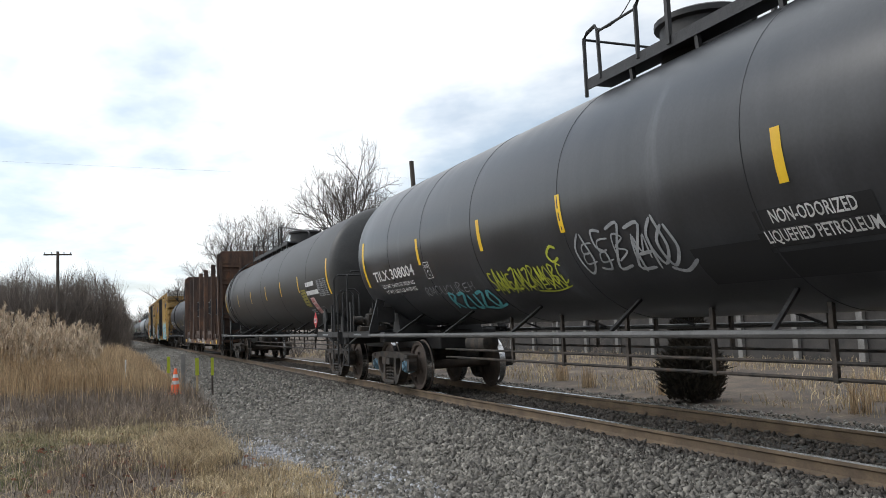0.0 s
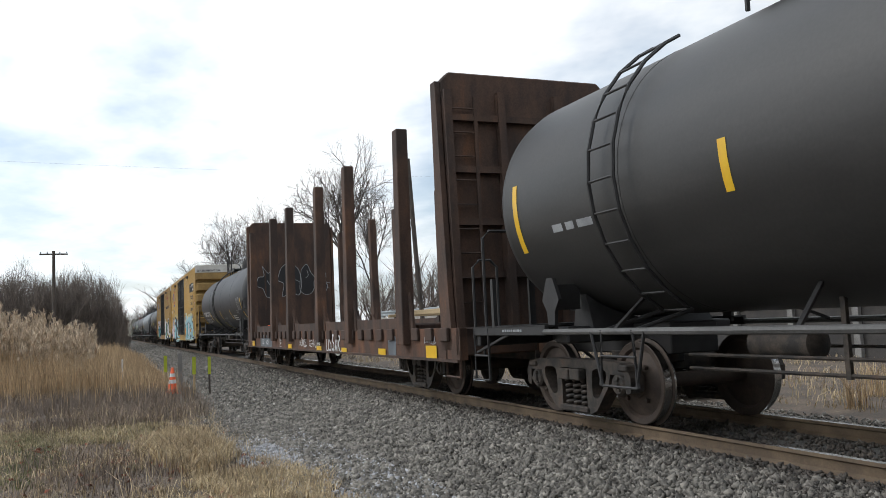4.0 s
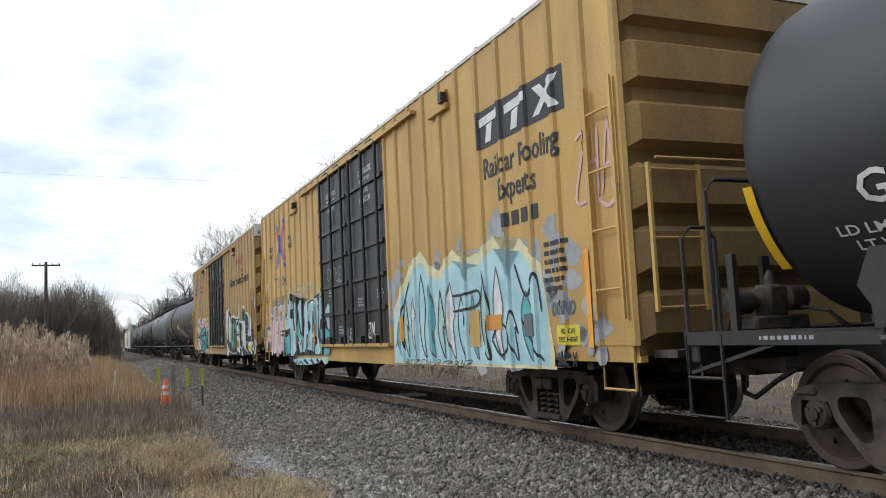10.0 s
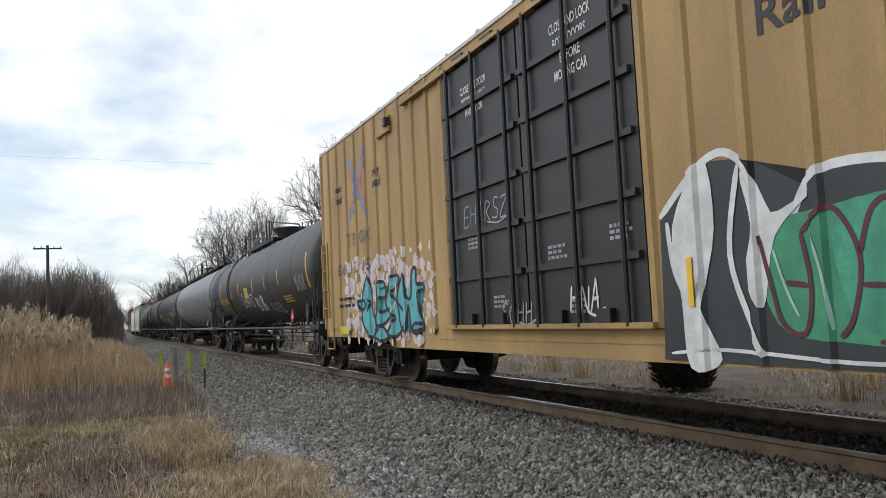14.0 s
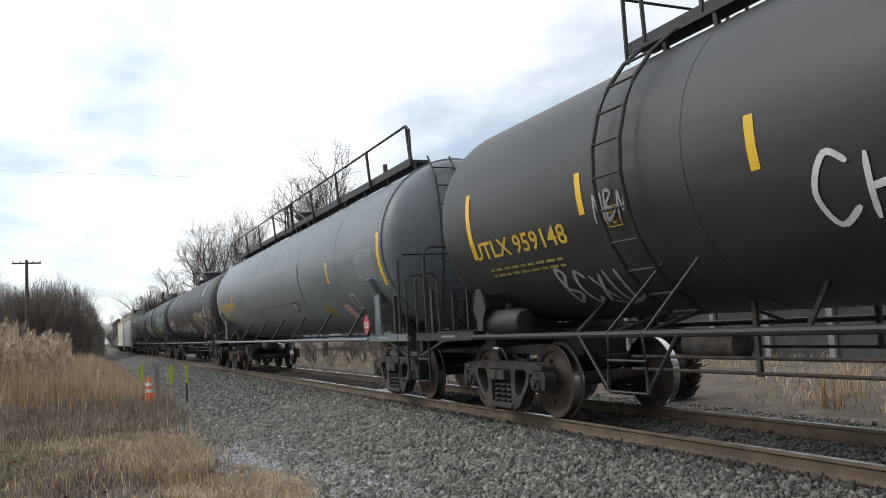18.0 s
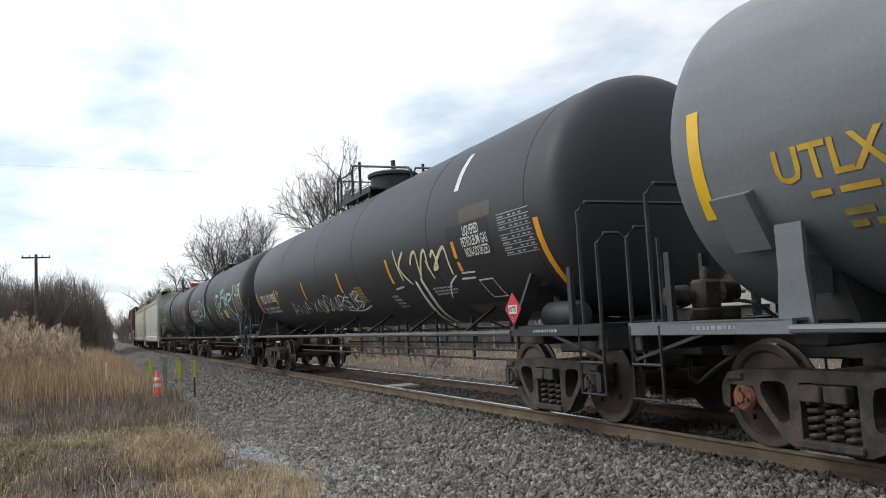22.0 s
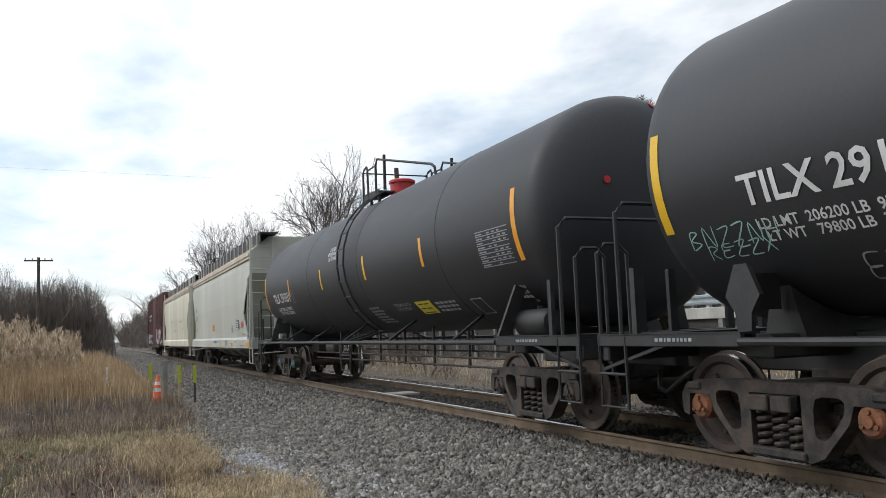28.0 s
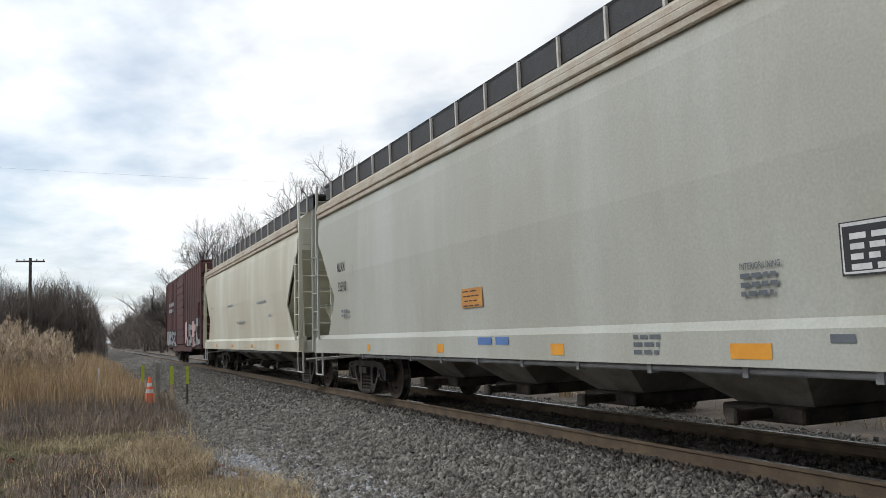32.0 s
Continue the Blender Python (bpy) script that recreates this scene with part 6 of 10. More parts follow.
for s, faded in ((SIDE_E, False), (SIDE_F, True)):
    ink = INK
    letters(s, "next", 8.08, 7.66, 3.74 if not faded else 3.84, 0.15, ink)
    letters(s, "load", 8.06, 7.68, 3.52 if not faded else 3.60, 0.17, ink)
    cross_mark(s, 7.22, 6.0, 3.2, 4.38, FADEB if faded else CROSSB, FADER if faded else CROSSR)
    letters(s, "any", 5.66, 5.24, 3.80, 0.15, ink)
    letters(s, "road", 5.66, 5.2, 3.58, 0.17, ink)
    letters(s, "T B  O X", 7.35, 5.9, 2.66, 0.25, SLATE)
    ds = Skin("side", s.car, hw=1.62)
    letters(ds, "CLOSE THIS DOOR", 1.62, 0.82, 4.20, 0.10, PAINTW)
    letters(ds, "BEFORE CLOSING", 1.58, 0.86, 4.04, 0.10, PAINTW)
    letters(ds, "MAIN DOOR", 1.48, 0.95, 3.88, 0.10, PAINTW)
    letters(ds, "CLOSE AND LOCK", -0.78, -1.6, 4.24, 0.11, PAINTW)
    letters(ds, "BOTH DOORS", -0.85, -1.5, 4.06, 0.11, PAINTW)
    letters(ds, "BEFORE", -0.98, -1.38, 3.88, 0.11, PAINTW)
    letters(ds, "MOVING CAR", -0.85, -1.5, 3.70, 0.11, PAINTW)
    for k, (a, b) in enumerate(((1.6, 2.2), (-0.5, 1.9), (-1.7, 2.0), (-0.9, 1.3), (0.9, 1.4))):
        bars(ds, a, a - 0.42, b, 0.035, PAINTG, 20 + k, rows=3)
    tag(ds, 0.7, -0.1, 1.1, 1.35, 4, 51 + faded, 0.03, PAINTG)
    tag(ds, -0.9, -1.5, 1.2, 1.5, 3, 53 + faded, 0.03, PAINTW)
    tag(ds, 1.7, 0.4, 2.4, 2.7, 6, 55 + faded, 0.02, PAINTG)
letters(SIDE_E, "6 66 891", 7.8, 5.92, 2.14, 0.25, SLATE)
letters(SIDE_F, "66 12 16", 8.1, 5.92, 2.12, 0.22, SLATE)
bars(SIDE_E, 6.95, 5.7, 1.40, 0.06, INK, 61, rows=2)
bars(SIDE_F, 7.98, 6.75, 1.60, 0.06, INK, 62, rows=2, gap=2.3)
plate_c(SIDE_F, 6.28, 6.08, 2.46, 2.72, SLATE, "F")
s = SIDE_E
patch(s, -6.08, -8.22, 3.56, 4.06, INK, 0.004, "owner_panel")
for k, y in enumerate((-6.15, -6.85)):                   # owner's mark: slanted white blocks
    decal(s, "owner_mark", [(y, 3.96), (y - 0.55, 3.99), (y - 0.55, 3.88), (y, 3.85)], [(0, 1, 2, 3)], PAINTW, 0.008)
    decal(s, "owner_mark", [(y - 0.2, 3.84), (y - 0.36, 3.86), (y - 0.3, 3.62), (y - 0.14, 3.62)], [(0, 1, 2, 3)], PAINTW, 0.008)
for q in ([(-7.56, 3.97), (-7.74, 3.97), (-8.14, 3.63), (-7.96, 3.63)], [(-8.14, 3.99), (-7.98, 3.99), (-7.54, 3.63), (-7.70, 3.63)]):
    decal(s, "owner_mark", q, [(0, 1, 2, 3)], PAINTW, 0.009)
letters(s, "Railcar Pooling", -6.2, -8.08, 3.16, 0.26, INK)
letters(s, "Experts", -6.58, -7.52, 2.82, 0.26, INK)
bars(s, -6.62, -7.55, 2.47, 0.17, INK, 66, words=3)
bars(s, -7.62, -8.14, 2.12, 0.05, INK, 67, rows=6, gap=2.0)
patch(s, -7.80, -8.26, 1.03, 1.24, BRIGHTY, 0.006, "placard")
letters(s, "THIS CAR", -7.88, -8.18, 1.15, 0.055, INK, 0.009)
letters(s, "EXCESS HEIGHT", -7.84, -8.23, 1.06, 0.055, INK, 0.009)
tag(s, -8.35, -9.1, 2.5, 3.2, 3, 68, 0.04, PINKP)
BLUE_PIECE = [(-2.46, 1.46), (-3.3, 2.12), (-3.8, 2.33), (-4.14, 2.1), (-4.53, 1.96), (-5.04, 2.22), (-5.59, 1.84), (-5.9, 2.08), (-6.34, 2.25), (-6.81, 1.8), (-7.04, 2.14), (-7.52, 1.78), (-7.6, 1.37)]
mottle(s, 8.4, 6.3, 0.8, 2.2, 72, (PINK, PAINTG), 110, 0.10)
mottle(s, 6.4, 2.4, 1.95, 2.6, 73, (HAZE, HAZEG, HAZE), 70, 0.08)
tag(s, 8.2, 6.8, 1.0, 1.8, 4, 75, 0.05, PINKP)
for y, z0, z1 in ((-2.93, 1.1, 1.5), (5.0, 1.05, 1.55), (2.93, 1.07, 1.52), (-8.5, 1.0, 2.0)):
    patch(s, y + 0.055, y - 0.055, z0, z1, STRIPEO, 0.024, "reflector_stripe")
fs_ = Skin("front", car_e, base=-9.362)
for k, z in enumerate((3.95, 3.3, 2.75)):
    bars(fs_, 0.45, 1.3, z, 0.05, INK, 190 + k, rows=2, words=5)
ff_ = Skin("front", car_f, base=-9.36)
for k, z in enumerate((4.45, 3.85, 3.2)):
    bars(ff_, 0.3, 1.3, z, 0.05, INK, 194 + k, rows=2, words=5)
tag(ff_, 0.35, 1.4, 2.15, 2.45, 6, 197, 0.04, PINKP, swash=False)
tag(ff_, 0.5, 1.2, 1.55, 1.8, 4, 198, 0.04, PAINTG, swash=False)
letters(ff_, "EXCESS HEIGHT CAR", -1.5, -0.2, 4.60, 0.10, INK, 0.005)
letters(fs_, "EXCESS HEIGHT CAR", -1.5, -0.2, 4.60, 0.10, INK, 0.005)
letters(fs_, "TBOX 666891", 0.45, 1.5, 4.60, 0.11, INK, 0.005)
s = SIDE_F
for k, y in enumerate((-5.05, -5.75)):
    decal(s, "owner_mark", [(y, 4.1), (y - 0.62, 4.15), (y - 0.62, 4.0), (y, 3.95)], [(0, 1, 2, 3)], FADEDR, 0.006)
    decal(s, "owner_mark", [(y - 0.18, 3.95), (y - 0.36, 3.98), (y - 0.3, 3.58), (y - 0.16, 3.58)], [(0, 1, 2, 3)], FADEDR, 0.006)
vs_, fs__ = ribbon([(-6.2, 4.2), (-6.45, 3.9), (-6.85, 3.6)], 0.13)
decal(s, "owner_mark", vs_, fs__, FADEDR, 0.006)
vs_, fs__ = ribbon([(-6.85, 4.25), (-6.6, 3.9), (-6.35, 3.55)], 0.13)
decal(s, "owner_mark", vs_, fs__, FADEDR, 0.0065)
letters(s, "Railcar Pooling Experts", -3.76, -8.05, 3.24, 0.28, INK)


def shape(skin, name, pts, material, up, rounded=True):
    """A filled free-hand outline."""
    q = smooth(pts, 4, True)[:-1] if rounded else list(pts)
    bm = bmesh.new()
    f = bm.faces.new([bm.verts.new((a, b, 0)) for a, b in q])
    tri = bmesh.ops.triangulate(bm, faces=[f])["faces"]
    bm.verts.index_update()
    vs, fs = [(v.co.x, v.co.y) for v in bm.verts], [tuple(v.index for v in t.verts) for t in tri]
    bm.free()
    return decal(skin, name, vs, fs, material, up)


def stroke(skin, pts, w, material, up, name="graffiti_stroke"):
    a, b = ribbon(smooth(pts, 5), w)
    return decal(skin, name, a, b, material, up)


for q in ([(-1.05, 3.45), (-0.85, 3.2), (-0.7, 3.3), (-0.6, 2.9), (-0.6, 2.4), (-0.9, 2.35), (-1.05, 2.65), (-1.25, 2.75), (-1.2, 3.05), (-1.0, 3.1)],
          [(-0.4, 3.35), (-0.2, 3.5), (0.0, 3.2), (0.1, 3.45), (0.25, 3.3), (0.35, 2.9), (0.25, 2.4), (-0.05, 2.5), (-0.35, 2.35), (-0.3, 2.8), (-0.5, 2.95)],
          [(0.35, 3.3), (0.55, 3.5), (0.7, 3.2), (0.85, 2.95), (0.75, 2.5), (0.5, 2.4), (0.3, 2.55), (0.3, 2.9)],
          [(0.95, 3.45), (1.2, 3.3), (1.25, 3.0), (1.05, 2.9), (1.3, 2.75), (1.2, 2.45), (0.9, 2.4), (0.8, 2.8), (0.9, 3.1)]):
    shape(BULK, "graffiti_letter", q, DARK, 0.004)
    stroke(BULK, q + q[:1], 0.018, PAINTG, 0.007, "graffiti_outline")
for q in ([(-0.15, 2.9), (0.1, 2.95), (0.3, 2.85)], [(0.85, 2.8), (1.1, 2.85), (1.4, 2.8)], [(0.85, 2.7), (1.1, 2.7), (1.4, 2.6)], [(-0.9, 2.95), (-0.75, 2.75), (-0.6, 2.95)], [(0.55, 3.3), (0.6, 3.1), (0.5, 3.0)]):
    stroke(BULK, q, 0.016, PAINTG, 0.009)
crest = [(-2.45, 2.0), (-3.05, 2.4), (-3.45, 2.35), (-3.83, 1.74), (-4.2, 2.12), (-4.9, 2.08), (-5.1, 1.9), (-5.4, 2.05), (-5.68, 2.1), (-5.73, 2.55),
         (-5.82, 2.1), (-6.2, 1.87), (-6.5, 1.98), (-6.74, 2.4), (-6.97, 2.2), (-7.8, 2.1), (-8.12, 1.9), (-8.27, 1.5), (-8.2, 1.25)]
shape(s, "graffiti_cloud", crest + [(-8.5, 1.1), (-8.7, 1.6), (-9.15, 1.4), (-9.24, 0.8), (-6.6, 0.72), (-2.4, 0.74)], CHAR, 0.003, False)
stroke(s, crest, 0.07, PAINTW, 0.006)
shape(s, "graffiti_letter", [(-7.75, 2.08), (-8.12, 1.9), (-8.28, 1.6), (-8.16, 1.34), (-8.06, 1.56), (-8.0, 1.82)], PAINTW, 0.008)
shape(s, "graffiti_letter", [(-3.6, 1.73), (-4.2, 1.85), (-5.02, 1.82), (-4.98, 0.98), (-4.3, 0.92), (-3.74, 1.05)], GREEN, 0.007)
shape(s, "graffiti_letter", [(-4.3, 1.8), (-4.75, 1.82), (-4.85, 1.3), (-4.7, 0.98), (-4.4, 1.1)], EMER, 0.010)
for q, m_, up in (                                       # white fills between the dark strokes
    ([(-2.62, 1.91), (-3.05, 2.43), (-3.14, 1.84), (-2.95, 1.18), (-3.13, 0.76), (-2.74, 0.68), (-2.68, 1.27)], PAINTW, 0.012),
    ([(-3.49, 2.26), (-3.72, 1.88), (-4.15, 1.99), (-3.78, 1.7), (-3.62, 1.17), (-3.48, 1.42), (-3.58, 1.81)], PAINTW, 0.012),
    ([(-6.65, 1.84), (-6.94, 1.91), (-7.03, 1.66), (-6.92, 1.37), (-7.03, 1.13), (-7.27, 1.01), (-7.1, 0.95), (-6.78, 1.07), (-6.61, 1.24), (-6.77, 1.59)], PAINTW, 0.012),
    ([(-7.61, 2.13), (-7.94, 2.1), (-8.22, 1.95), (-8.33, 1.65), (-8.26, 1.46), (-7.93, 1.36), (-7.63, 1.45), (-7.77, 1.53), (-8.03, 1.54), (-8.15, 1.72), (-8.04, 1.91), (-7.77, 2.03)], PAINTW, 0.012)):
    shape(s, "graffiti_letter", q, m_, up)
for q, m_, up in (
    ([(-7.65, 1.1), (-8.03, 1.19), (-8.41, 1.15), (-7.96, 1.09), (-8.22, 0.99), (-7.81, 1.03)], PAINTW, 0.012),
    ([(-7.96, 0.94), (-8.34, 0.85), (-8.58, 0.79), (-8.19, 0.79)], PAINTW, 0.012),
    ([(-6.24, 0.93), (-6.44, 0.79), (-6.78, 0.88), (-6.48, 0.71), (-6.24, 0.72)], PAINTW, 0.012),
    ([(-8.22, 1.36), (-8.4, 1.47), (-8.52, 1.31), (-8.69, 1.14), (-8.58, 1.06), (-8.4, 1.2)], PAINTW, 0.012),
    ([(-8.94, 1.47), (-9.14, 1.28), (-9.24, 1.09), (-9.24, 0.83), (-9.15, 0.8), (-9.17, 1.04), (-9.04, 1.18)], PAINTW, 0.012),
    ([(-8.68, 1.08), (-8.79, 0.9), (-8.87, 0.77), (-8.76, 0.79), (-8.68, 0.93)], PAINTW, 0.012)):
    shape(s, "graffiti_letter", q, m_, up)
for q, m_, up in (
    ([(-5.25, 1.23), (-5.44, 1.42), (-5.83, 1.31), (-6, 1.09), (-5.83, 0.9), (-5.52, 0.85), (-5.29, 1.01)], PAINTW, 0.012),
    ([(-6.88, 2.27), (-7.37, 2.15), (-7.53, 1.88), (-7.26, 1.66), (-6.94, 1.77)], PINE, 0.010),
    ([(-8.94, 0.99), (-9.21, 1), (-9.19, 0.81), (-8.97, 0.8)], PINE, 0.010),
    ([(-7.6, 2.02), (-7.82, 1.98), (-7.99, 1.83), (-7.96, 1.64), (-7.69, 1.56), (-7.51, 1.68)], INK, 0.014),
    ([(-5.44, 1.23), (-5.72, 1.17), (-5.76, 1.04), (-5.57, 0.97), (-5.39, 1.07)], YELLOWB, 0.015)):
    shape(s, "graffiti_letter", q, m_, up)
for p in ([(-3.75, 1.6), (-3.85, 1.3), (-3.95, 1.1)], [(-4.1, 1.75), (-4.2, 1.4), (-4.25, 1.0)], [(-4.9, 1.7), (-4.75, 1.35), (-4.85, 1.0)]):
    stroke(s, p, 0.025, MINT, 0.013)
WINE = mat("paint_wine", (0.11, 0.02, 0.04), 0.6, 0, (0.07, 0.015, 0.03), 3, 40, 0.2, 0)
for p in ([(-3.62, 1.72), (-3.72, 1.3), (-3.8, 1.05), (-4.0, 0.98), (-4.08, 1.3), (-4.02, 1.7)], [(-4.02, 1.7), (-4.3, 1.85), (-4.5, 1.5), (-4.42, 1.1), (-4.3, 0.95)], [(-4.5, 1.5), (-4.62, 1.8), (-4.8, 1.82), (-4.88, 1.4), (-4.75, 1.0)],
          [(-4.88, 1.45), (-5.02, 1.7), (-5.05, 1.3), (-4.98, 0.98), (-4.6, 0.92)], [(-3.85, 1.35), (-4.05, 1.32)], [(-4.5, 1.3), (-4.85, 1.28)]):
    stroke(s, p, 0.04, WINE, 0.015)
shape(s, "graffiti_letter", [(-5.28, 1.3), (-5.75, 1.15), (-6.0, 0.86), (-5.6, 0.82), (-5.4, 0.95)], PAINTW, 0.008)
shape(s, "graffiti_letter", [(-5.45, 1.12), (-5.65, 1.06), (-5.62, 0.92), (-5.48, 0.95)], PINKP, 0.011)
shape(s, "graffiti_letter", [(-6.66, 1.62), (-6.92, 1.92), (-7.0, 1.5), (-7.12, 0.98), (-6.85, 0.96), (-6.72, 1.2)], PAINTW, 0.008)
shape(s, "graffiti_letter", [(-6.82, 1.5), (-6.95, 1.45), (-6.98, 1.15), (-6.86, 1.1)], CHAR, 0.011)
for p, w in (([(-8.5, 1.32), (-8.4, 1.85), (-8.42, 2.26), (-8.55, 2.54), (-8.84, 2.57), (-9.03, 2.36), (-9.1, 2.0), (-9.14, 1.45), (-9.24, 1.05)], 0.13),
             ([(-2.55, 1.95), (-2.62, 1.5), (-2.85, 1.25), (-3.1, 1.8), (-3.0, 2.3)], 0.06), ([(-3.45, 2.3), (-3.3, 1.6), (-3.5, 1.0), (-3.6, 0.8)], 0.06),
             ([(-5.3, 1.9), (-5.55, 1.95), (-5.7, 1.7), (-5.5, 1.5), (-5.3, 1.65)], 0.05), ([(-5.9, 1.75), (-6.1, 1.5), (-6.0, 1.2), (-6.3, 0.85)], 0.045),
             ([(-8.2, 1.22), (-8.62, 0.98), (-8.78, 0.76)], 0.04), ([(-7.4, 1.2), (-7.7, 1.02), (-8.3, 0.86)], 0.035), ([(-7.05, 1.1), (-7.35, 0.95), (-7.6, 0.78)], 0.035),
             ([(-7.75, 1.34), (-8.17, 1.44), (-8.55, 1.5), (-8.48, 1.22)], 0.05), ([(-7.3, 1.95), (-7.15, 1.6), (-7.25, 1.25)], 0.03),
             ([(-7.75, 2.05), (-7.62, 1.75), (-7.7, 1.4)], 0.03), ([(-6.4, 0.95), (-6.55, 1.25), (-6.5, 1.5)], 0.04), ([(-2.5, 0.8), (-3.2, 0.84), (-4.4, 0.78), (-5.2, 0.8)], 0.03)):
    stroke(s, p, w, PAINTW, 0.012)
frame_box(s, -7.2, -7.56, 1.42, 1.69, PAINTW, 0.03)
stroke(s, [(-7.38, 1.44), (-7.38, 1.68)], 0.02, PAINTW, 0.014)
patch(s, -5.4, -5.62, 1.57, 1.78, PAINTW, 0.014, "placard")
patch(s, -5.66, -5.9, 1.56, 1.76, EMER, 0.014, "placard")
for y, z0, z1 in ((-2.84, 1.2, 1.62), (-6.38, 1.22, 1.58), (-8.95, 1.15, 2.05)):
    patch(s, y + 0.055, y - 0.055, z0, z1, STRIPE, 0.026, "reflector_stripe")
patch(s, -7.9, -8.36, 0.92, 1.06, BRIGHTY, 0.026, "placard")
mottle(s, 7.6, 2.9, 0.8, 2.35, 85, (PINKW, PINK, PINKW), 200, 0.10)
for q in ([(6.31, 1.92), (6.09, 2), (5.92, 1.67), (5.91, 1.35), (5.74, 1.14), (5.91, 0.88), (6.31, 0.98), (6.56, 1.2), (6.52, 1.6)],):
    shape(s, "graffiti_letter", q, TEAL, 0.0065, False)
    stroke(s, q + q[:1], 0.06, INK, 0.0120, "graffiti_outline")
for q in ([(5.66, 1.85), (5.21, 1.84), (5.16, 1.59), (5.55, 1.56), (5.44, 1.33), (5, 1.36), (4.98, 1.22), (5.46, 1.08), (5.78, 1.14), (5.66, 1.44)],):
    shape(s, "graffiti_letter", q, TEAL, 0.0071, False)
    stroke(s, q + q[:1], 0.06, INK, 0.0123, "graffiti_outline")
for q in ([(4.82, 1.92), (4.48, 1.91), (4.54, 1.75), (4.81, 1.64), (4.6, 1.48), (4.27, 1.29), (4.36, 1.03), (4.74, 0.89), (5.13, 0.94), (4.91, 1.12), (4.67, 1.21), (5.09, 1.37), (5.15, 1.52), (4.96, 1.79)],):
    shape(s, "graffiti_letter", q, TEAL, 0.0077, False)
    stroke(s, q + q[:1], 0.06, INK, 0.0126, "graffiti_outline")
for q in ([(4.34, 1.87), (4.17, 1.91), (4.15, 1.76), (4.11, 1.54), (3.91, 1.55), (3.84, 1.94), (3.6, 1.97), (3.56, 1.74), (3.37, 1.72), (3.32, 1.64), (3.55, 1.58), (3.47, 1.26), (3.44, 1.02), (3.91, 0.98), (4.05, 1.41), (4.16, 0.98), (4.43, 1.07), (4.51, 1.3), (4.56, 1.57)],):
    shape(s, "graffiti_letter", q, TEAL, 0.0083, False)
    stroke(s, q + q[:1], 0.06, INK, 0.0129, "graffiti_outline")
for q in ([(6.75, 1.55), (6.41, 1.56), (6.37, 1.42), (6.6, 1.4)],):
    shape(s, "graffiti_letter", q, TEAL, 0.0089, False)
    stroke(s, q + q[:1], 0.06, INK, 0.0132, "graffiti_outline")
for q in ([(3.83, 1.11), (3.43, 1.1), (3.44, 1.02), (3.89, 0.99)],):
    shape(s, "graffiti_letter", q, TEAL, 0.0095, False)
    stroke(s, q + q[:1], 0.06, INK, 0.0135, "graffiti_outline")
for q in ([(5.91, 0.88), (5.46, 1.08), (5.1, 0.89), (5.49, 0.81)],):
    shape(s, "graffiti_letter", q, TEAL, 0.0101, False)
    stroke(s, q + q[:1], 0.06, INK, 0.0138, "graffiti_outline")
stroke(s, [(6.22, 1.8), (6.14, 1.57), (6.17, 1.25)], 0.03, PALEB, 0.016)
stroke(s, [(4.72, 1.81), (4.98, 1.6), (4.69, 1.35)], 0.03, PALEB, 0.016)
stroke(s, [(3.75, 1.89), (3.69, 1.59), (3.58, 1.26)], 0.03, PALEB, 0.016)
stroke(s, [(6.19, 1.58), (5.99, 1.51), (6.16, 1.36), (6.25, 1.53)], 0.05, INK, 0.016)
stroke(s, [(5.39, 1.73), (5, 1.75), (5.02, 1.58)], 0.04, INK, 0.016)
stroke(s, [(4.64, 1.49), (4.85, 1.31)], 0.05, CREAM, 0.016)
stroke(s, [(4.6, 1.8), (4.61, 1.58)], 0.05, CREAM, 0.016)
patch(s, 7.96, 7.46, 0.92, 1.08, BRIGHTY, 0.02, "placard")
tag(SIDE_E, 9.0, 8.35, 2.62, 2.85, 4, 87, 0.022, PAINTW, swash=False)
tag(SIDE_E, 8.9, 8.3, 2.3, 2.5, 4, 88, 0.014, BROWNP, swash=False)
mottle(SIDE_E, 9.2, 8.2, 0.95, 1.75, 89, (PAINTG, SLATE, PINKW), 16, 0.11)

s = SIDE_E
mottle(s, -2.4, -8.7, 0.78, 2.4, 70, (PAINTG,), 120, 0.2)
shape(s, "graffiti_halo", [(a, b + 0.16) for a, b in BLUE_PIECE] + [(-7.75, 0.76), (-2.42, 0.74)], CREAM, 0.003, False)
shape(s, "graffiti_letter", BLUE_PIECE + [(-7.62, 0.8), (-2.46, 0.76)], PALEB, 0.006, False)
rng = random.Random(71)
for i in range(13):                                        # darker shards with thin outlines
    a = -2.7 - 0.37 * i
    top = float(np.interp(-a, [-p[0] for p in BLUE_PIECE], [p[1] for p in BLUE_PIECE])) - 0.12
    q = [(a, top - 0.3 * rng.random()), (a - 0.14, top - 0.55), (a - 0.06, 1.15 + 0.2 * rng.random()), (a - 0.12, 0.85), (a + 0.08, 1.1), (a + 0.12, top - 0.5)]
    shape(s, "graffiti_letter", q, (TEAL, PALEB, PAINTW, MINT)[(i * 3) % 4], 0.009, False)
    stroke(s, q + q[:1], 0.03, INK if i % 2 else SLATE, 0.012, "graffiti_outline")
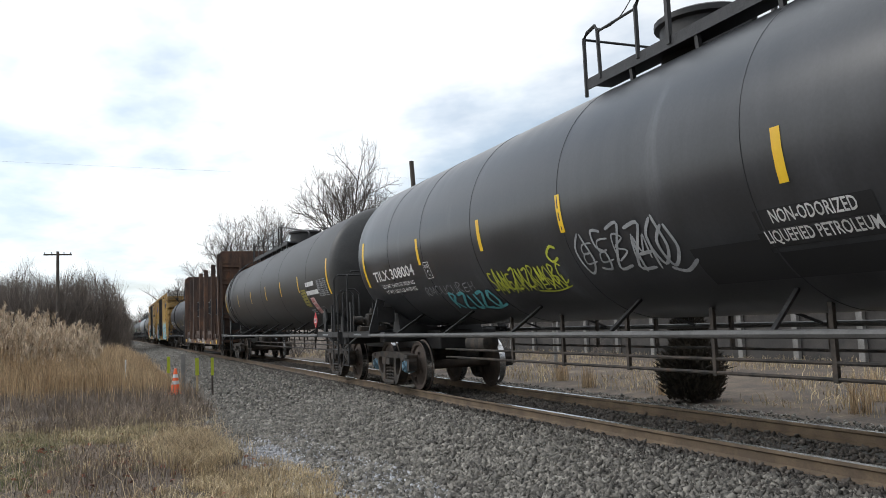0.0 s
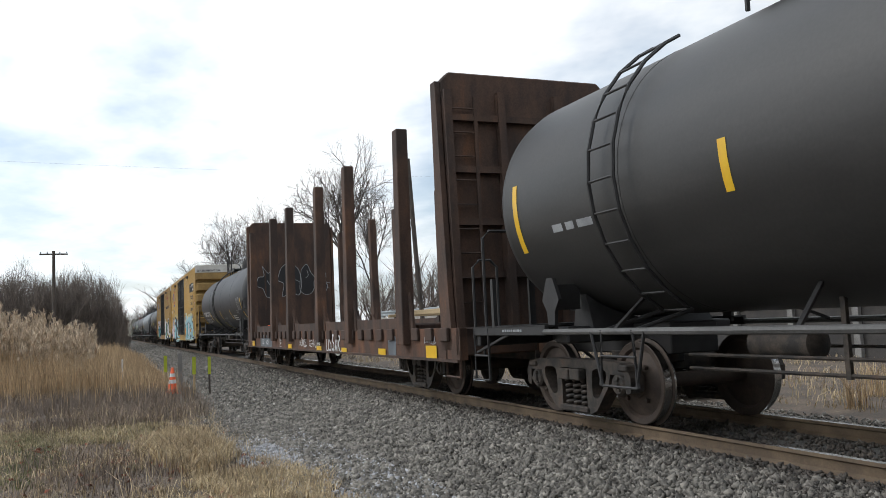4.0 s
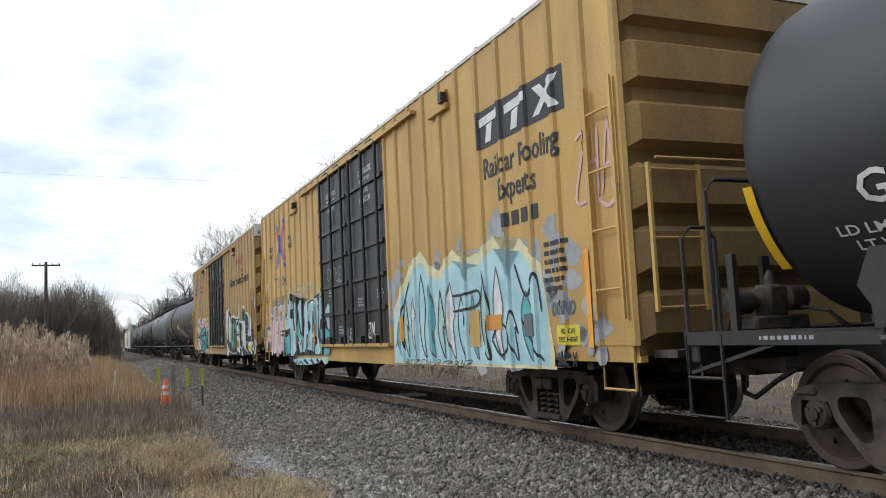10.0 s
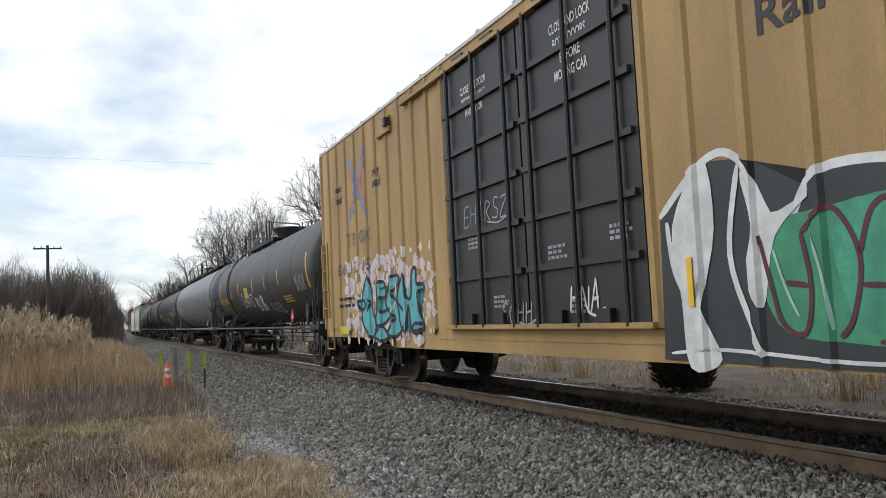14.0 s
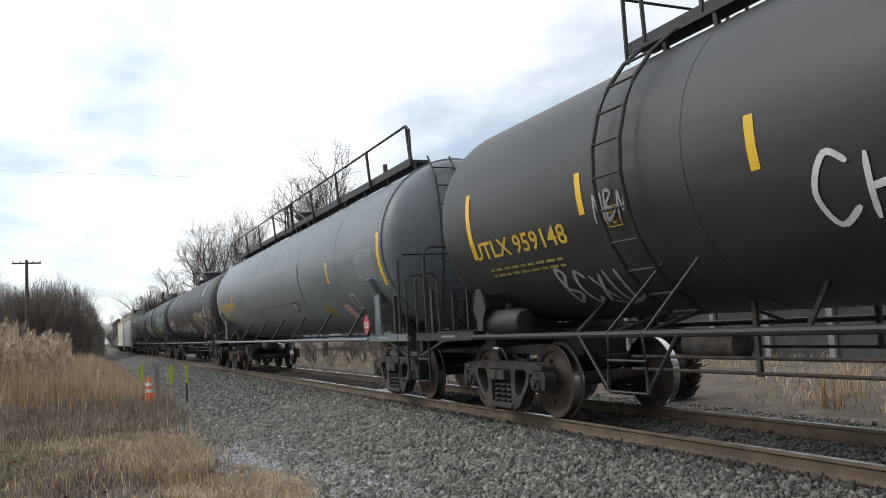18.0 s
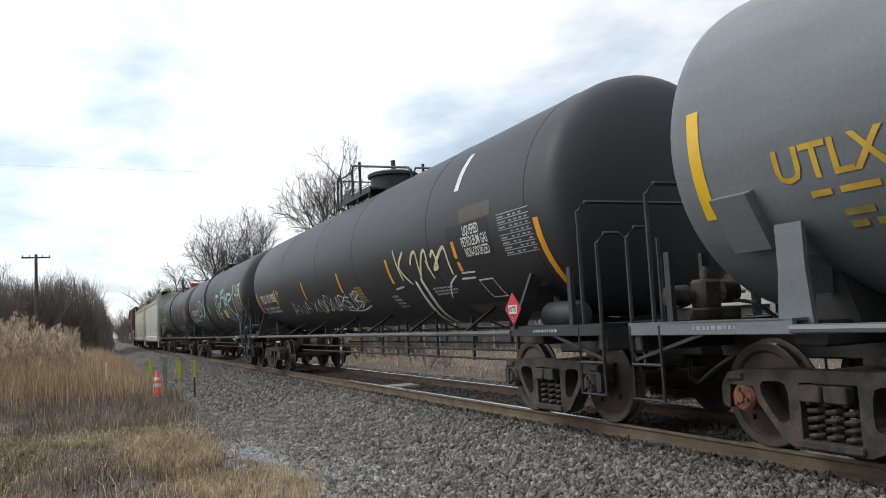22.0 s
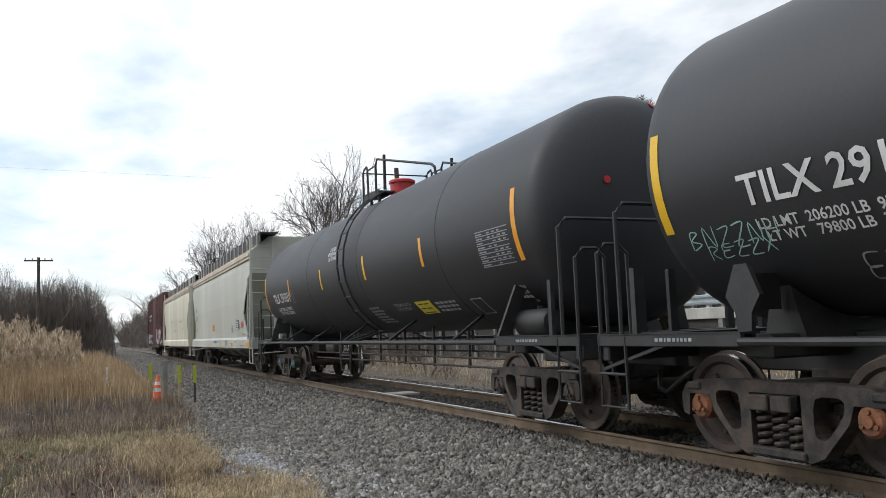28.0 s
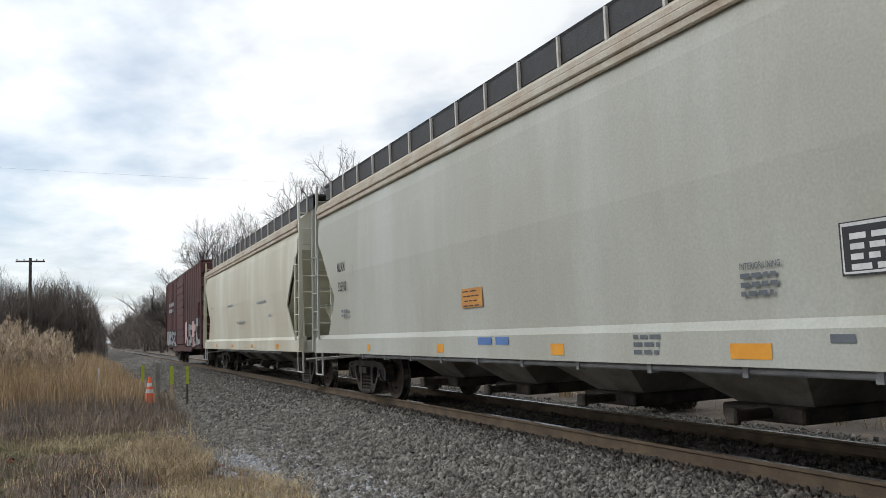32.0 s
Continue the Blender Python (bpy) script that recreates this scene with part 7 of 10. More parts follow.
for p in ([(-5.0, 1.72), (-5.4, 1.72), (-5.86, 1.74), (-5.8, 1.55), (-5.0, 1.5)], [(-6.2, 1.1), (-6.45, 0.9), (-6.7, 1.12), (-6.45, 1.3), (-6.2, 1.1)], [(-6.9, 2.0), (-7.15, 1.6), (-7.4, 1.85), (-7.5, 1.4)], [(-3.3, 2.05), (-2.9, 1.5), (-3.0, 0.95)], [(-7.0, 1.35), (-7.3, 1.0), (-7.5, 0.85)]):
    stroke(s, p, 0.035, INK, 0.014, "graffiti_outline")
patch(s, -5.55, -5.86, 1.01, 1.49, YELLOW, 0.016, "repaired_panel")
patch(s, -6.12, -6.5, 1.22, 1.41, PLACO, 0.016, "placard")
patch(s, -7.08, -7.34, 1.13, 1.39, SLATE, 0.016, "owner_plate")
shape(s, "graffiti_cloud", [(-6.1, 2.2), (-6.25, 2.6), (-6.35, 2.3), (-6.5, 2.75), (-6.6, 2.3), (-6.75, 2.45), (-6.7, 2.0), (-6.3, 2.1)], PAINTG, 0.002, False)
tag(s, -7.72, -8.2, 1.36, 1.5, 5, 78, 0.025, SLATE, swash=False)
tag(s, -7.72, -8.2, 0.8, 0.96, 4, 79, 0.025, INK, swash=False)
tag(s, -3.0, -5.6, 0.72, 0.82, 12, 77, 0.018, SLATE, swash=False)

# big teal letters over the farther half and the door
shape(s, "graffiti_halo", [(6.49, 1.25), (5.88, 2.34), (5.51, 2.5), (5.23, 2.23), (5, 2.33), (4.71, 2.2), (4.39, 2.32), (4.15, 2.1), (3.77, 2.28), (3.54, 2.13), (3.39, 2.2), (3.14, 2.21), (2.98, 2.12), (2.83, 2.29), (2.63, 2.16), (2.47, 2.32), (2.24, 2.22), (2.16, 2.01), (2.3, 0.83), (6.65, 0.76)], HAZE, 0.003, False)
shape(s, "graffiti_letter", [(6.43, 1.27), (5.76, 2.26), (5.52, 2.39), (5.24, 2.11), (5.01, 2.21), (4.73, 2.08), (4.4, 2.21), (4.16, 1.98), (3.79, 2.17), (3.55, 2.03), (3.4, 2.11), (3.15, 2.12), (2.97, 2.03), (2.83, 2.2), (2.65, 2.06), (2.44, 2.23), (2.28, 2.14), (2.17, 1.91), (2.3, 0.84), (6.6, 0.76)], INK, 0.005, False)
shape(s, "graffiti_letter", [(6.34, 1.38), (5.82, 2.1), (5.53, 2.31), (5.27, 2.07), (5.48, 1.95), (5.62, 1.76), (5.47, 1.75), (5.3, 1.62), (5.29, 1.42), (5.04, 1.42), (5.06, 1.02), (5, 0.94), (5.37, 0.78), (5.62, 0.82), (5.62, 1.51), (6.25, 1.44)], PALEB, 0.0070, False)
shape(s, "graffiti_letter", [(5.17, 2.06), (4.99, 2.17), (4.83, 2.08), (4.93, 1.82), (4.96, 1.55), (4.81, 1.39), (4.4, 1.23), (4.16, 1.29), (4.14, 1.22), (4.24, 0.91), (4.56, 0.87), (4.78, 1.13), (5.06, 1.02), (5.08, 1.41), (5.18, 1.72)], PALEB, 0.0076, False)
shape(s, "graffiti_letter", [(4.74, 2.01), (4.4, 2.17), (4.27, 2.08), (4.2, 1.94), (4.33, 1.83), (4.35, 1.41), (4.41, 1.36), (4.54, 1.56), (4.63, 1.83)], PALEB, 0.0082, False)
shape(s, "graffiti_letter", [(4.06, 1.95), (3.79, 2.13), (3.58, 2), (3.64, 1.73), (3.69, 1.54), (3.61, 1.56), (3.51, 1.41), (3.64, 1.3), (3.84, 1.28), (3.92, 1.05), (4.1, 0.88), (4.18, 0.91), (4.05, 1.29), (4.1, 1.36), (4.01, 1.63)], PALEB, 0.0088, False)
shape(s, "graffiti_letter", [(3.5, 2.03), (3.31, 2.08), (3.13, 2.07), (2.96, 1.96), (2.82, 1.74), (2.81, 1.53), (2.85, 1.33), (3.02, 1.25), (3.28, 1.23), (3.34, 0.92), (3.59, 0.95), (3.54, 1.3), (3.43, 1.49), (3.56, 1.76)], PALEB, 0.0094, False)
shape(s, "graffiti_letter", [(2.92, 2.11), (2.79, 2.15), (2.72, 2.09), (2.65, 2.01), (2.74, 1.93), (2.69, 1.84), (2.77, 1.33), (2.74, 1.24), (2.6, 1.04), (2.6, 0.87), (2.87, 0.84), (2.94, 0.89), (2.83, 1.12), (2.78, 1.44), (2.78, 1.76), (2.89, 1.95)], PALEB, 0.0100, False)
shape(s, "graffiti_letter", [(2.57, 2.05), (2.39, 2.2), (2.3, 2.14), (2.18, 1.96), (2.22, 1.67), (2.31, 1.63), (2.45, 1.71), (2.55, 1.51), (2.62, 1.35), (2.64, 1.52)], PALEB, 0.0106, False)
shape(s, "graffiti_letter", [(2.42, 1.39), (2.25, 1.4), (2.27, 1.19), (2.42, 1.22)], TEAL, 0.0112, False)
shape(s, "graffiti_letter", [(2.56, 1.12), (2.29, 1.03), (2.31, 0.85), (2.57, 0.87)], TEAL, 0.0118, False)
shape(s, "graffiti_letter", [(4.71, 1.69), (4.5, 1.34), (4.23, 1.22), (4.46, 1.2), (4.82, 1.36)], TEAL, 0.0124, False)
shape(s, "graffiti_letter", [(3.87, 1.28), (3.64, 1.27), (3.61, 0.95), (3.88, 0.95)], TEAL, 0.0130, False)
shape(s, "graffiti_letter", [(6.18, 1.24), (5.75, 1.35), (5.66, 0.86), (6.07, 0.81)], TEAL, 0.0136, False)
shape(s, "graffiti_letter", [(3.19, 1.19), (3.07, 1.16), (3.15, 0.89), (3.29, 0.92)], TEAL, 0.0142, False)
shape(s, "graffiti_letter", [(3.18, 1.84), (3.1, 1.85), (3.07, 1.55), (3.18, 1.35), (3.27, 1.32)], INK, 0.0148, False)
shape(s, "graffiti_letter", [(5.41, 1.97), (5.2, 2), (5.25, 1.73), (5.47, 1.75)], INK, 0.0154, False)
shape(s, "graffiti_letter", [(4.98, 1.4), (4.73, 1.31), (4.59, 1.16), (4.85, 1.09)], SLATE, 0.0160, False)
stroke(s, [(6.2, 1.44), (5.75, 2.04), (5.52, 2.29)], 0.03, PAINTW, 0.0175, "graffiti_outline")
stroke(s, [(3.51, 1.75), (3.44, 1.98), (3.14, 2.05), (2.87, 1.82)], 0.03, PAINTW, 0.0175, "graffiti_outline")
stroke(s, [(4.68, 1.93), (4.41, 2.14)], 0.03, PAINTW, 0.0175, "graffiti_outline")
stroke(s, [(4.03, 1.63), (4.02, 1.91), (3.79, 2.11)], 0.03, PAINTW, 0.0175, "graffiti_outline")
stroke(s, [(2.89, 1.98), (2.84, 2.11), (2.74, 2.08)], 0.035, PAINTW, 0.0175, "graffiti_outline")
stroke(s, [(3.84, 1.28), (3.59, 1.29), (3.56, 1.14), (3.72, 1.03), (3.86, 1.1), (3.82, 1.23), (3.67, 1.24), (3.66, 1.13), (3.76, 1.11)], 0.05, INK, 0.0175, "graffiti_outline")
stroke(s, [(3.03, 1.19), (2.88, 1.24), (2.84, 1.13), (2.97, 1), (3.05, 1.05)], 0.05, INK, 0.0175, "graffiti_outline")
stroke(s, [(3.79, 1.26), (3.62, 1.26), (3.61, 1.14), (3.73, 1.07)], 0.02, PAINTW, 0.0175, "graffiti_outline")
stroke(s, [(4.54, 1.05), (4.29, 1.19), (4.16, 1.05), (4.33, 0.88)], 0.05, INK, 0.0175, "graffiti_outline")
stroke(s, [(5.83, 0.77), (5.53, 0.7), (5.09, 0.77), (4.9, 0.72)], 0.06, INK, 0.0175, "graffiti_outline")
stroke(s, [(4.81, 1.96), (4.73, 1.58)], 0.03, SLATE, 0.0175, "graffiti_outline")
stroke(s, [(4.74, 2.01), (4.79, 1.62)], 0.03, SLATE, 0.0175, "graffiti_outline")
shape(s, "graffiti_letter", [(8.14, 0.83), (8.12, 1.45), (7.89, 1.79), (7.49, 1.77), (7.5, 0.86)], PINK, 0.0045, False)
shape(s, "graffiti_letter", [(7.5, 0.84), (7.48, 1.72), (7.22, 1.75), (7.18, 0.84)], PINKW, 0.0045, False)
shape(s, "graffiti_letter", [(7.16, 0.84), (7.17, 1.74), (7, 1.87), (6.82, 1.7), (6.58, 1.68), (6.61, 1.07), (6.79, 0.8)], PINK, 0.0045, False)
s = Skin("side", car_e, hw=1.592)
shape(s, "graffiti_letter", [(5.63, 0.69), (4.79, 0.73), (3.83, 0.75), (2.63, 0.77), (2.68, 0.66), (3.47, 0.6), (5.01, 0.56)], PALEB, 0.0040, False)
shape(s, "graffiti_letter", [(2.56, 0.78), (1.89, 0.8), (2, 0.66), (2.28, 0.62), (2.44, 0.68)], MINT, 0.0046, False)
shape(s, "graffiti_letter", [(4.15, 0.73), (3.75, 0.62), (3.95, 0.59), (4.32, 0.68)], INK, 0.0052, False)
shape(s, "graffiti_letter", [(3.49, 0.74), (3.2, 0.62), (3.37, 0.6), (3.64, 0.69)], INK, 0.0058, False)
shape(s, "graffiti_letter", [(2.94, 0.76), (2.68, 0.66), (2.84, 0.63), (3.06, 0.71)], INK, 0.0064, False)
stroke(s, [(4.88, 0.57), (4.62, 0.65), (4.39, 0.59), (4.48, 0.55)], 0.04, INK, 0.009, "graffiti_outline")
stroke(s, [(5.49, 0.66), (5.14, 0.59), (4.93, 0.68)], 0.04, INK, 0.009, "graffiti_outline")
s = Skin("side", car_e, hw=1.624)
shape(s, "graffiti_letter", [(1.96, 1.8), (1.71, 1.95), (1.6, 1.89), (1.66, 1.37), (1.86, 1.45), (1.95, 1.64)], PALEB, 0.0040, False)
shape(s, "graffiti_letter", [(2.13, 1.4), (2, 1.44), (1.66, 1.32), (1.68, 1.2), (2.16, 1.19)], TEAL, 0.0046, False)
shape(s, "graffiti_letter", [(2.18, 1.01), (1.7, 0.97), (1.72, 0.85), (2.2, 0.84)], TEAL, 0.0052, False)
shape(s, "graffiti_letter", [(2.12, 1.66), (2.01, 1.62), (2.03, 1.47), (2.13, 1.45)], PALEB, 0.0058, False)
stroke(s, [(1.98, 1.76), (1.98, 1.64), (1.87, 1.56), (1.78, 1.37)], 0.04, INK, 0.009, "graffiti_outline")

# sooty tank car
s = tank_skin(car_g, 1.45, 2.64)
letters(s, "UTLX 959148", 8.45, 6.2, -23.5, 0.22, PAINTY)
bars(s, 8.2, 6.3, -31, 0.035, FADEDY, 90, rows=2, words=9, gap=2.4)
for y in (5.8, 3.4, 0.3, -1.9, -4.1):
    stripe(s, y, -13.5, 4)
for y in (8.42, -7.78):
    stripe(s, y, -23, 12, w=0.11)
sticker(s, 2.15, 1.42, -21, -6, BRIGHTY, INK, 91, 4)
tag(s, 2.98, 0.85, -35, -13, 5, 92, 0.05, PAINTW, (1, 2, 0, 3, 4), False)
tag(s, 0.8, 0.55, -24, -14, 1, 93, 0.04, PAINTW, (10,), False)
tag(s, 0.42, -1.1, -44, -22, 3, 94, 0.07, PAINTW, (12, 9, 12), False)
tag(s, 6.85, 5.7, -58, -38, 4, 95, 0.05, PAINTG)
tag(s, 5.6, 5.0, -18, -6, 3, 96, 0.03, PAINTG, swash=False)
tag(s, -1.6, -3.2, -48, -34, 4, 97, 0.05, PAINTG)
data_panel(s, -6.3, -7.4, -24, -8, 98)
bars(s, -4.2, -5.5, -29, 0.05, PAINTY, 99, rows=3, words=5)
hazard(s, -6.5, 1.36)
plate_c(s, 5.42, 5.2, -21, -13, PAINTY)
sl = Skin("side", car_g, hw=1.5)
patch(sl, 9.5, 8.9, 1.0, 1.14, INK, 0.004, "sill_plate")
letters(sl, "2 INCH TREAD COND. SHOES", 9.46, 8.95, 1.04, 0.06, PAINTY, 0.008)

# grey tank car
s = tank_skin(car_h, 1.50, 2.66)
letters(s, "UTLX 820230", 8.45, 6.25, -20.5, 0.26, PAINTY)
bars(s, 8.2, 7.2, -26, 0.05, PAINTY, 101, words=3)
bars(s, 8.0, 6.4, -33, 0.06, FADEDY, 102, rows=2, words=5)
for y in (6.18, 3.3, 0.17, -2.6, -5.75):
    stripe(s, y, -17, 0.5)
for y in (9.25, -9.05):
    stripe(s, y, -27, 9, w=0.14)
plate_c(s, 5.85, 5.63, -24, -12, PAINTY)
tag(s, 6.05, 4.3, -38, -25, 5, 103, 0.03, PAINTG)
GREYB = mat("jacket_patch", (0.172, 0.188, 0.196), 0.45, 0, (0.135, 0.148, 0.156), 0.8, 30, 0.2, 0.03)
for a, b in ((3.85, 2.0), (2.0, 0.1), (0.1, -1.2), (-1.2, -3.3)):
    patch(s, a, b + 0.008, -26, 5, GREYB, 0.016, "jacket_panel")
frame_box(s, 3.85, -3.3, -26, 5, INK, 0.022, "jacket_seam")
data_panel(s, -7.75, -8.72, -21, 0, 104, GREYB, PAINTW)
sticker(s, -4.5, -5.15, -48, -35, FADEDY, INK, 105, 4)
sticker(s, -5.92, -6.35, -54, -37, PINKP, RED, 106, 4)
frame_box(s, -6.76, -7.05, -42, -29, PAINTW, 0.03)
patch(s, -2.1, -2.46, -36, -26, DARK, 0.018, "owner_plate")
bars(s, -2.13, -2.44, -28.5, 0.03, PAINTW, 107, 0.022, rows=4)
for y in (8.92, -8.3):                                     # lifting brackets
    bm = bmesh.new()
    pts = [s.at(y + d, s.v(a), u) for a, u in ((-20, 0.0), (-20, 0.10), (-38, 0.10), (-38, 0.0)) for d in (0.2,)]
    qts = [s.at(y + d, s.v(a), u) for a, u in ((-20, 0.0), (-20, 0.10), (-38, 0.10), (-38, 0.0)) for d in (-0.2,)]
    loft(bm, [pts, qts])
    bmesh.ops.recalc_face_normals(bm, faces=bm.faces)
    part("jacking_bracket", bm, GREY, car_h)
hazard(s, -8.42, 1.31)
hd = Skin("head", car_h, 1.50, 2.66, hw=0.46, base=9.32)
letters(hd, "UTLX 820230", -0.05, 0.78, 3.36, 0.12, PAINTY, 0.012)
for k in range(4):
    bars(hd, 0.15, 0.72, 3.24 - 0.1 * k, 0.04, PAINTY, 110 + k, 0.012, words=4)

# matt black tank car
s = tank_skin(car_i, 1.455, 2.645)
letters(s, "TILX 301958", 8.25, 6.3, -24.5, 0.24, PAINTW)
letters(s, "LD LMT   164500 LB  74600 KG", 8.2, 6.32, -33.5, 0.085, PAINTW)
letters(s, "LT WT    98500 LB  44700 KG", 8.15, 6.32, -38.5, 0.085, PAINTW)
plate_c(s, 5.95, 5.74, -25, -13, PAINTW)
for y in (6.2, 2.9, -0.25, -3.4, -6.3):
    stripe(s, y, -29, -11, STRIPEO)
stripe(s, 8.75, -46, -11, STRIPEO, 0.11)
stripe(s, -8.72, -46, -10, STRIPEO, 0.12)
data_panel(s, -7.78, -8.6, -25, -4, 121)
patch(s, -6.64, -7.6, -2.5, 5.5, BROWNP)
patch(s, -6.15, -7.5, -23, -3, DARK)
letters(s, "LIQUEFIED", -6.72, -7.22, -9.5, 0.13, PAINTW)
letters(s, "PETROLEUM GAS", -6.62, -7.42, -15.5, 0.13, PAINTW)
letters(s, "NON-ODORIZED", -6.66, -7.4, -21.5, 0.13, PAINTW)
patch(s, -6.4, -6.55, 17, 42, PAINTW, 0.005, "chalk_mark")
stroke(s, [(-3.87, -0.15), (-3.91, -0.47), (-3.93, -0.71)], 0.055, CREAM, 0.010)
stroke(s, [(-4.32, -0.23), (-3.97, -0.48), (-4.26, -0.81)], 0.055, CREAM, 0.010)
stroke(s, [(-4.51, -0.47), (-4.69, -0.31), (-4.85, -0.3), (-4.8, -0.57), (-4.75, -0.69)], 0.055, CREAM, 0.010)
stroke(s, [(-4.7, -0.75), (-5.11, -0.34), (-5.25, -0.33), (-5.19, -0.61)], 0.055, CREAM, 0.010)
stroke(s, [(-5.19, -0.61), (-5.19, -0.46), (-5.24, -0.77)], 0.055, CREAM, 0.010)
stroke(s, [(-5.41, -0.42), (-5.56, -0.34), (-5.58, -0.57), (-5.37, -0.63)], 0.055, CREAM, 0.010)
stroke(s, [(-5.37, -0.63), (-5.86, -0.35), (-6, -0.37), (-5.96, -0.76)], 0.055, CREAM, 0.010)
stroke(s, [(-4.44, -0.76), (-4.26, -1.25), (-3.59, -2.1)], 0.1, PAINTW, 0.010)
stroke(s, [(-4.7, -0.72), (-4.56, -1.19), (-3.81, -2.17)], 0.1, PAINTW, 0.010)
stroke(s, [(-3.35, -0.85), (-3.81, -0.82)], 0.035, PAINTW, 0.010)
stroke(s, [(-5.33, -1.17), (-5.67, -0.91), (-6.04, -0.78)], 0.03, PAINTW, 0.010)
stroke(s, [(-6.15, -0.85), (-6.61, -0.86)], 0.035, PAINTW, 0.010)
stroke(s, [(-6.25, -0.76), (-6.69, -0.77)], 0.03, PAINTW, 0.010)
tag(s, 4.9, -1.2, -45, -31, 9, 123, 0.03, PAINTW, swash=False)
tag(s, 2.2, -1.3, -46, -29, 6, 128, 0.03, PAINTW)
hd = Skin("head", car_i, 1.455, 2.645, hw=0.46, base=8.95)
letters(hd, "TILX 301958", 0.1, 0.9, 3.28, 0.12, PAINTW, 0.012)
bars(hd, 0.15, 0.8, 3.14, 0.05, PAINTG, 129, 0.012, rows=3)
sticker(s, -1.06, -1.5, -41, -26, FADEDY, DARK, 124, 5)
frame_box(s, -6.64, -7.05, -49, -36, PAINTW, 0.03)
bars(s, -2.9, -3.3, -40, 0.05, PAINTG, 125, rows=4)
bars(s, -4.9, -5.8, -38, 0.035, PAINTG, 126, rows=3, words=6)
patch(s, -5.6, -7.2, -62, -54, BROWNP, 0.004)
hazard(s, -8.25, 1.34)

# black tank car with mint paint
s = tank_skin(car_j, 1.455, 2.665)
letters(s, "TILX 291925", 6.98, 5.02, -21.0, 0.25, PAINTW)
letters(s, "LD LMT  206200 LB  93500 KG", 6.92, 5.3, -29.5, 0.09, PAINTW)
letters(s, "LT WT   79800 LB  36200 KG", 6.86, 5.3, -34.2, 0.09, PAINTW)
plate_c(s, 4.58, 4.36, -24, -12, PAINTW)
for y in (4.71, -1.7, -4.37):
    stripe(s, y, -16.5, 2)
for y in (7.95, -7.72):
    stripe(s, y, -26, 11, w=0.11)
data_panel(s, -6.64, -7.52, -28, -9, 131, None, PAINTW)
stroke(s, [(3.91, 0.18), (4.58, -0.59), (5.01, -0.96)], 0.09, MINT, 0.010)
stroke(s, [(3.89, 0.12), (3.21, 0), (3.7, -0.26), (3.31, -0.52), (4.45, -0.66)], 0.07, MINT, 0.010)
stroke(s, [(2.48, -0.05), (3.27, -0.34), (3.27, -0.72), (2.19, -0.41), (2.48, -0.05)], 0.08, MINT, 0.010)
stroke(s, [(2.01, 0.14), (2.4, -0.64)], 0.08, MINT, 0.010)
stroke(s, [(1.26, -0.03), (2, -0.36), (2.08, -0.91)], 0.07, MINT, 0.010)
stroke(s, [(1.17, -0.15), (1.59, -0.68), (2.06, -1.31)], 0.07, MINT, 0.010)
stroke(s, [(0.78, -0.18), (0.77, -0.5)], 0.06, MINT, 0.010)
stroke(s, [(-1.9, 0.07), (-2.63, 0.04)], 0.11, MINT, 0.010)
stroke(s, [(-2.29, 0.05), (-2.19, -0.4), (-2.27, -0.74), (-1.98, -1.06)], 0.09, MINT, 0.010)
stroke(s, [(-2.97, -0.2), (-2.49, -0.38), (-2.27, -0.64), (-2.69, -0.7)], 0.09, MINT, 0.010)
stroke(s, [(-2.68, -0.42), (-3.04, -0.38)], 0.07, MINT, 0.010)
stroke(s, [(-3.34, 0.25), (-3.29, -0.06), (-3.04, -0.38)], 0.11, MINT, 0.010)
stroke(s, [(-3.43, 0.04), (-3.89, 0.24), (-4.09, -0.07), (-4.12, -0.43)], 0.11, MINT, 0.010)
stroke(s, [(-3.29, -0.06), (-4.02, -0.07)], 0.08, MINT, 0.010)
stroke(s, [(-4.45, -0.14), (-4.09, -0.51), (-4.24, -0.78)], 0.11, MINT, 0.010)
stroke(s, [(-4.44, -0.18), (-4.83, -0.11)], 0.09, MINT, 0.010)
stroke(s, [(-4.29, -0.36), (-4.63, -0.34)], 0.08, MINT, 0.010)
stroke(s, [(-4.98, 0.05), (-4.76, -0.37), (-4.75, -0.69), (-4.83, -0.92)], 0.12, MINT, 0.010)
stroke(s, [(-4.98, -0.01), (-5.7, -0.04), (-5.79, -0.18), (-5, -0.31), (-5.24, -0.6), (-5.63, -0.88)], 0.1, MINT, 0.010)
stroke(s, [(-6.33, 0.27), (-6.32, -0.03), (-6.14, -0.09), (-6.26, -0.37), (-6.1, -0.8), (-5.63, -0.88), (-5.2, -1.14), (-5.19, -1.37)], 0.11, MINT, 0.010)
stroke(s, [(-6.75, 0.24), (-6.69, -0.05), (-6.94, -0.14), (-7.11, -0.07), (-7.11, 0.22)], 0.1, MINT, 0.010)
stroke(s, [(-7.13, 0.23), (-7.21, -0.08)], 0.08, MINT, 0.010)
stroke(s, [(-7.65, 0.19), (-7.4, 0.2), (-7.41, 0.05), (-7.66, -0.02), (-7.52, -0.15), (-7.24, -0.14)], 0.1, MINT, 0.010)
sticker(s, -3.25, -3.85, -36, -22, BRIGHTY, INK, 135, 5)
sticker(s, 0.9, 0.5, -24, -12, PLACO, INK, 136, 4)
frame_box(s, -5.85, -6.2, -50, -38, PAINTW, 0.03)
sl = Skin("side", car_j, hw=1.52)
patch(sl, -7.1, -7.95, 1.0, 1.1, INK, 0.02, "sill_plate")
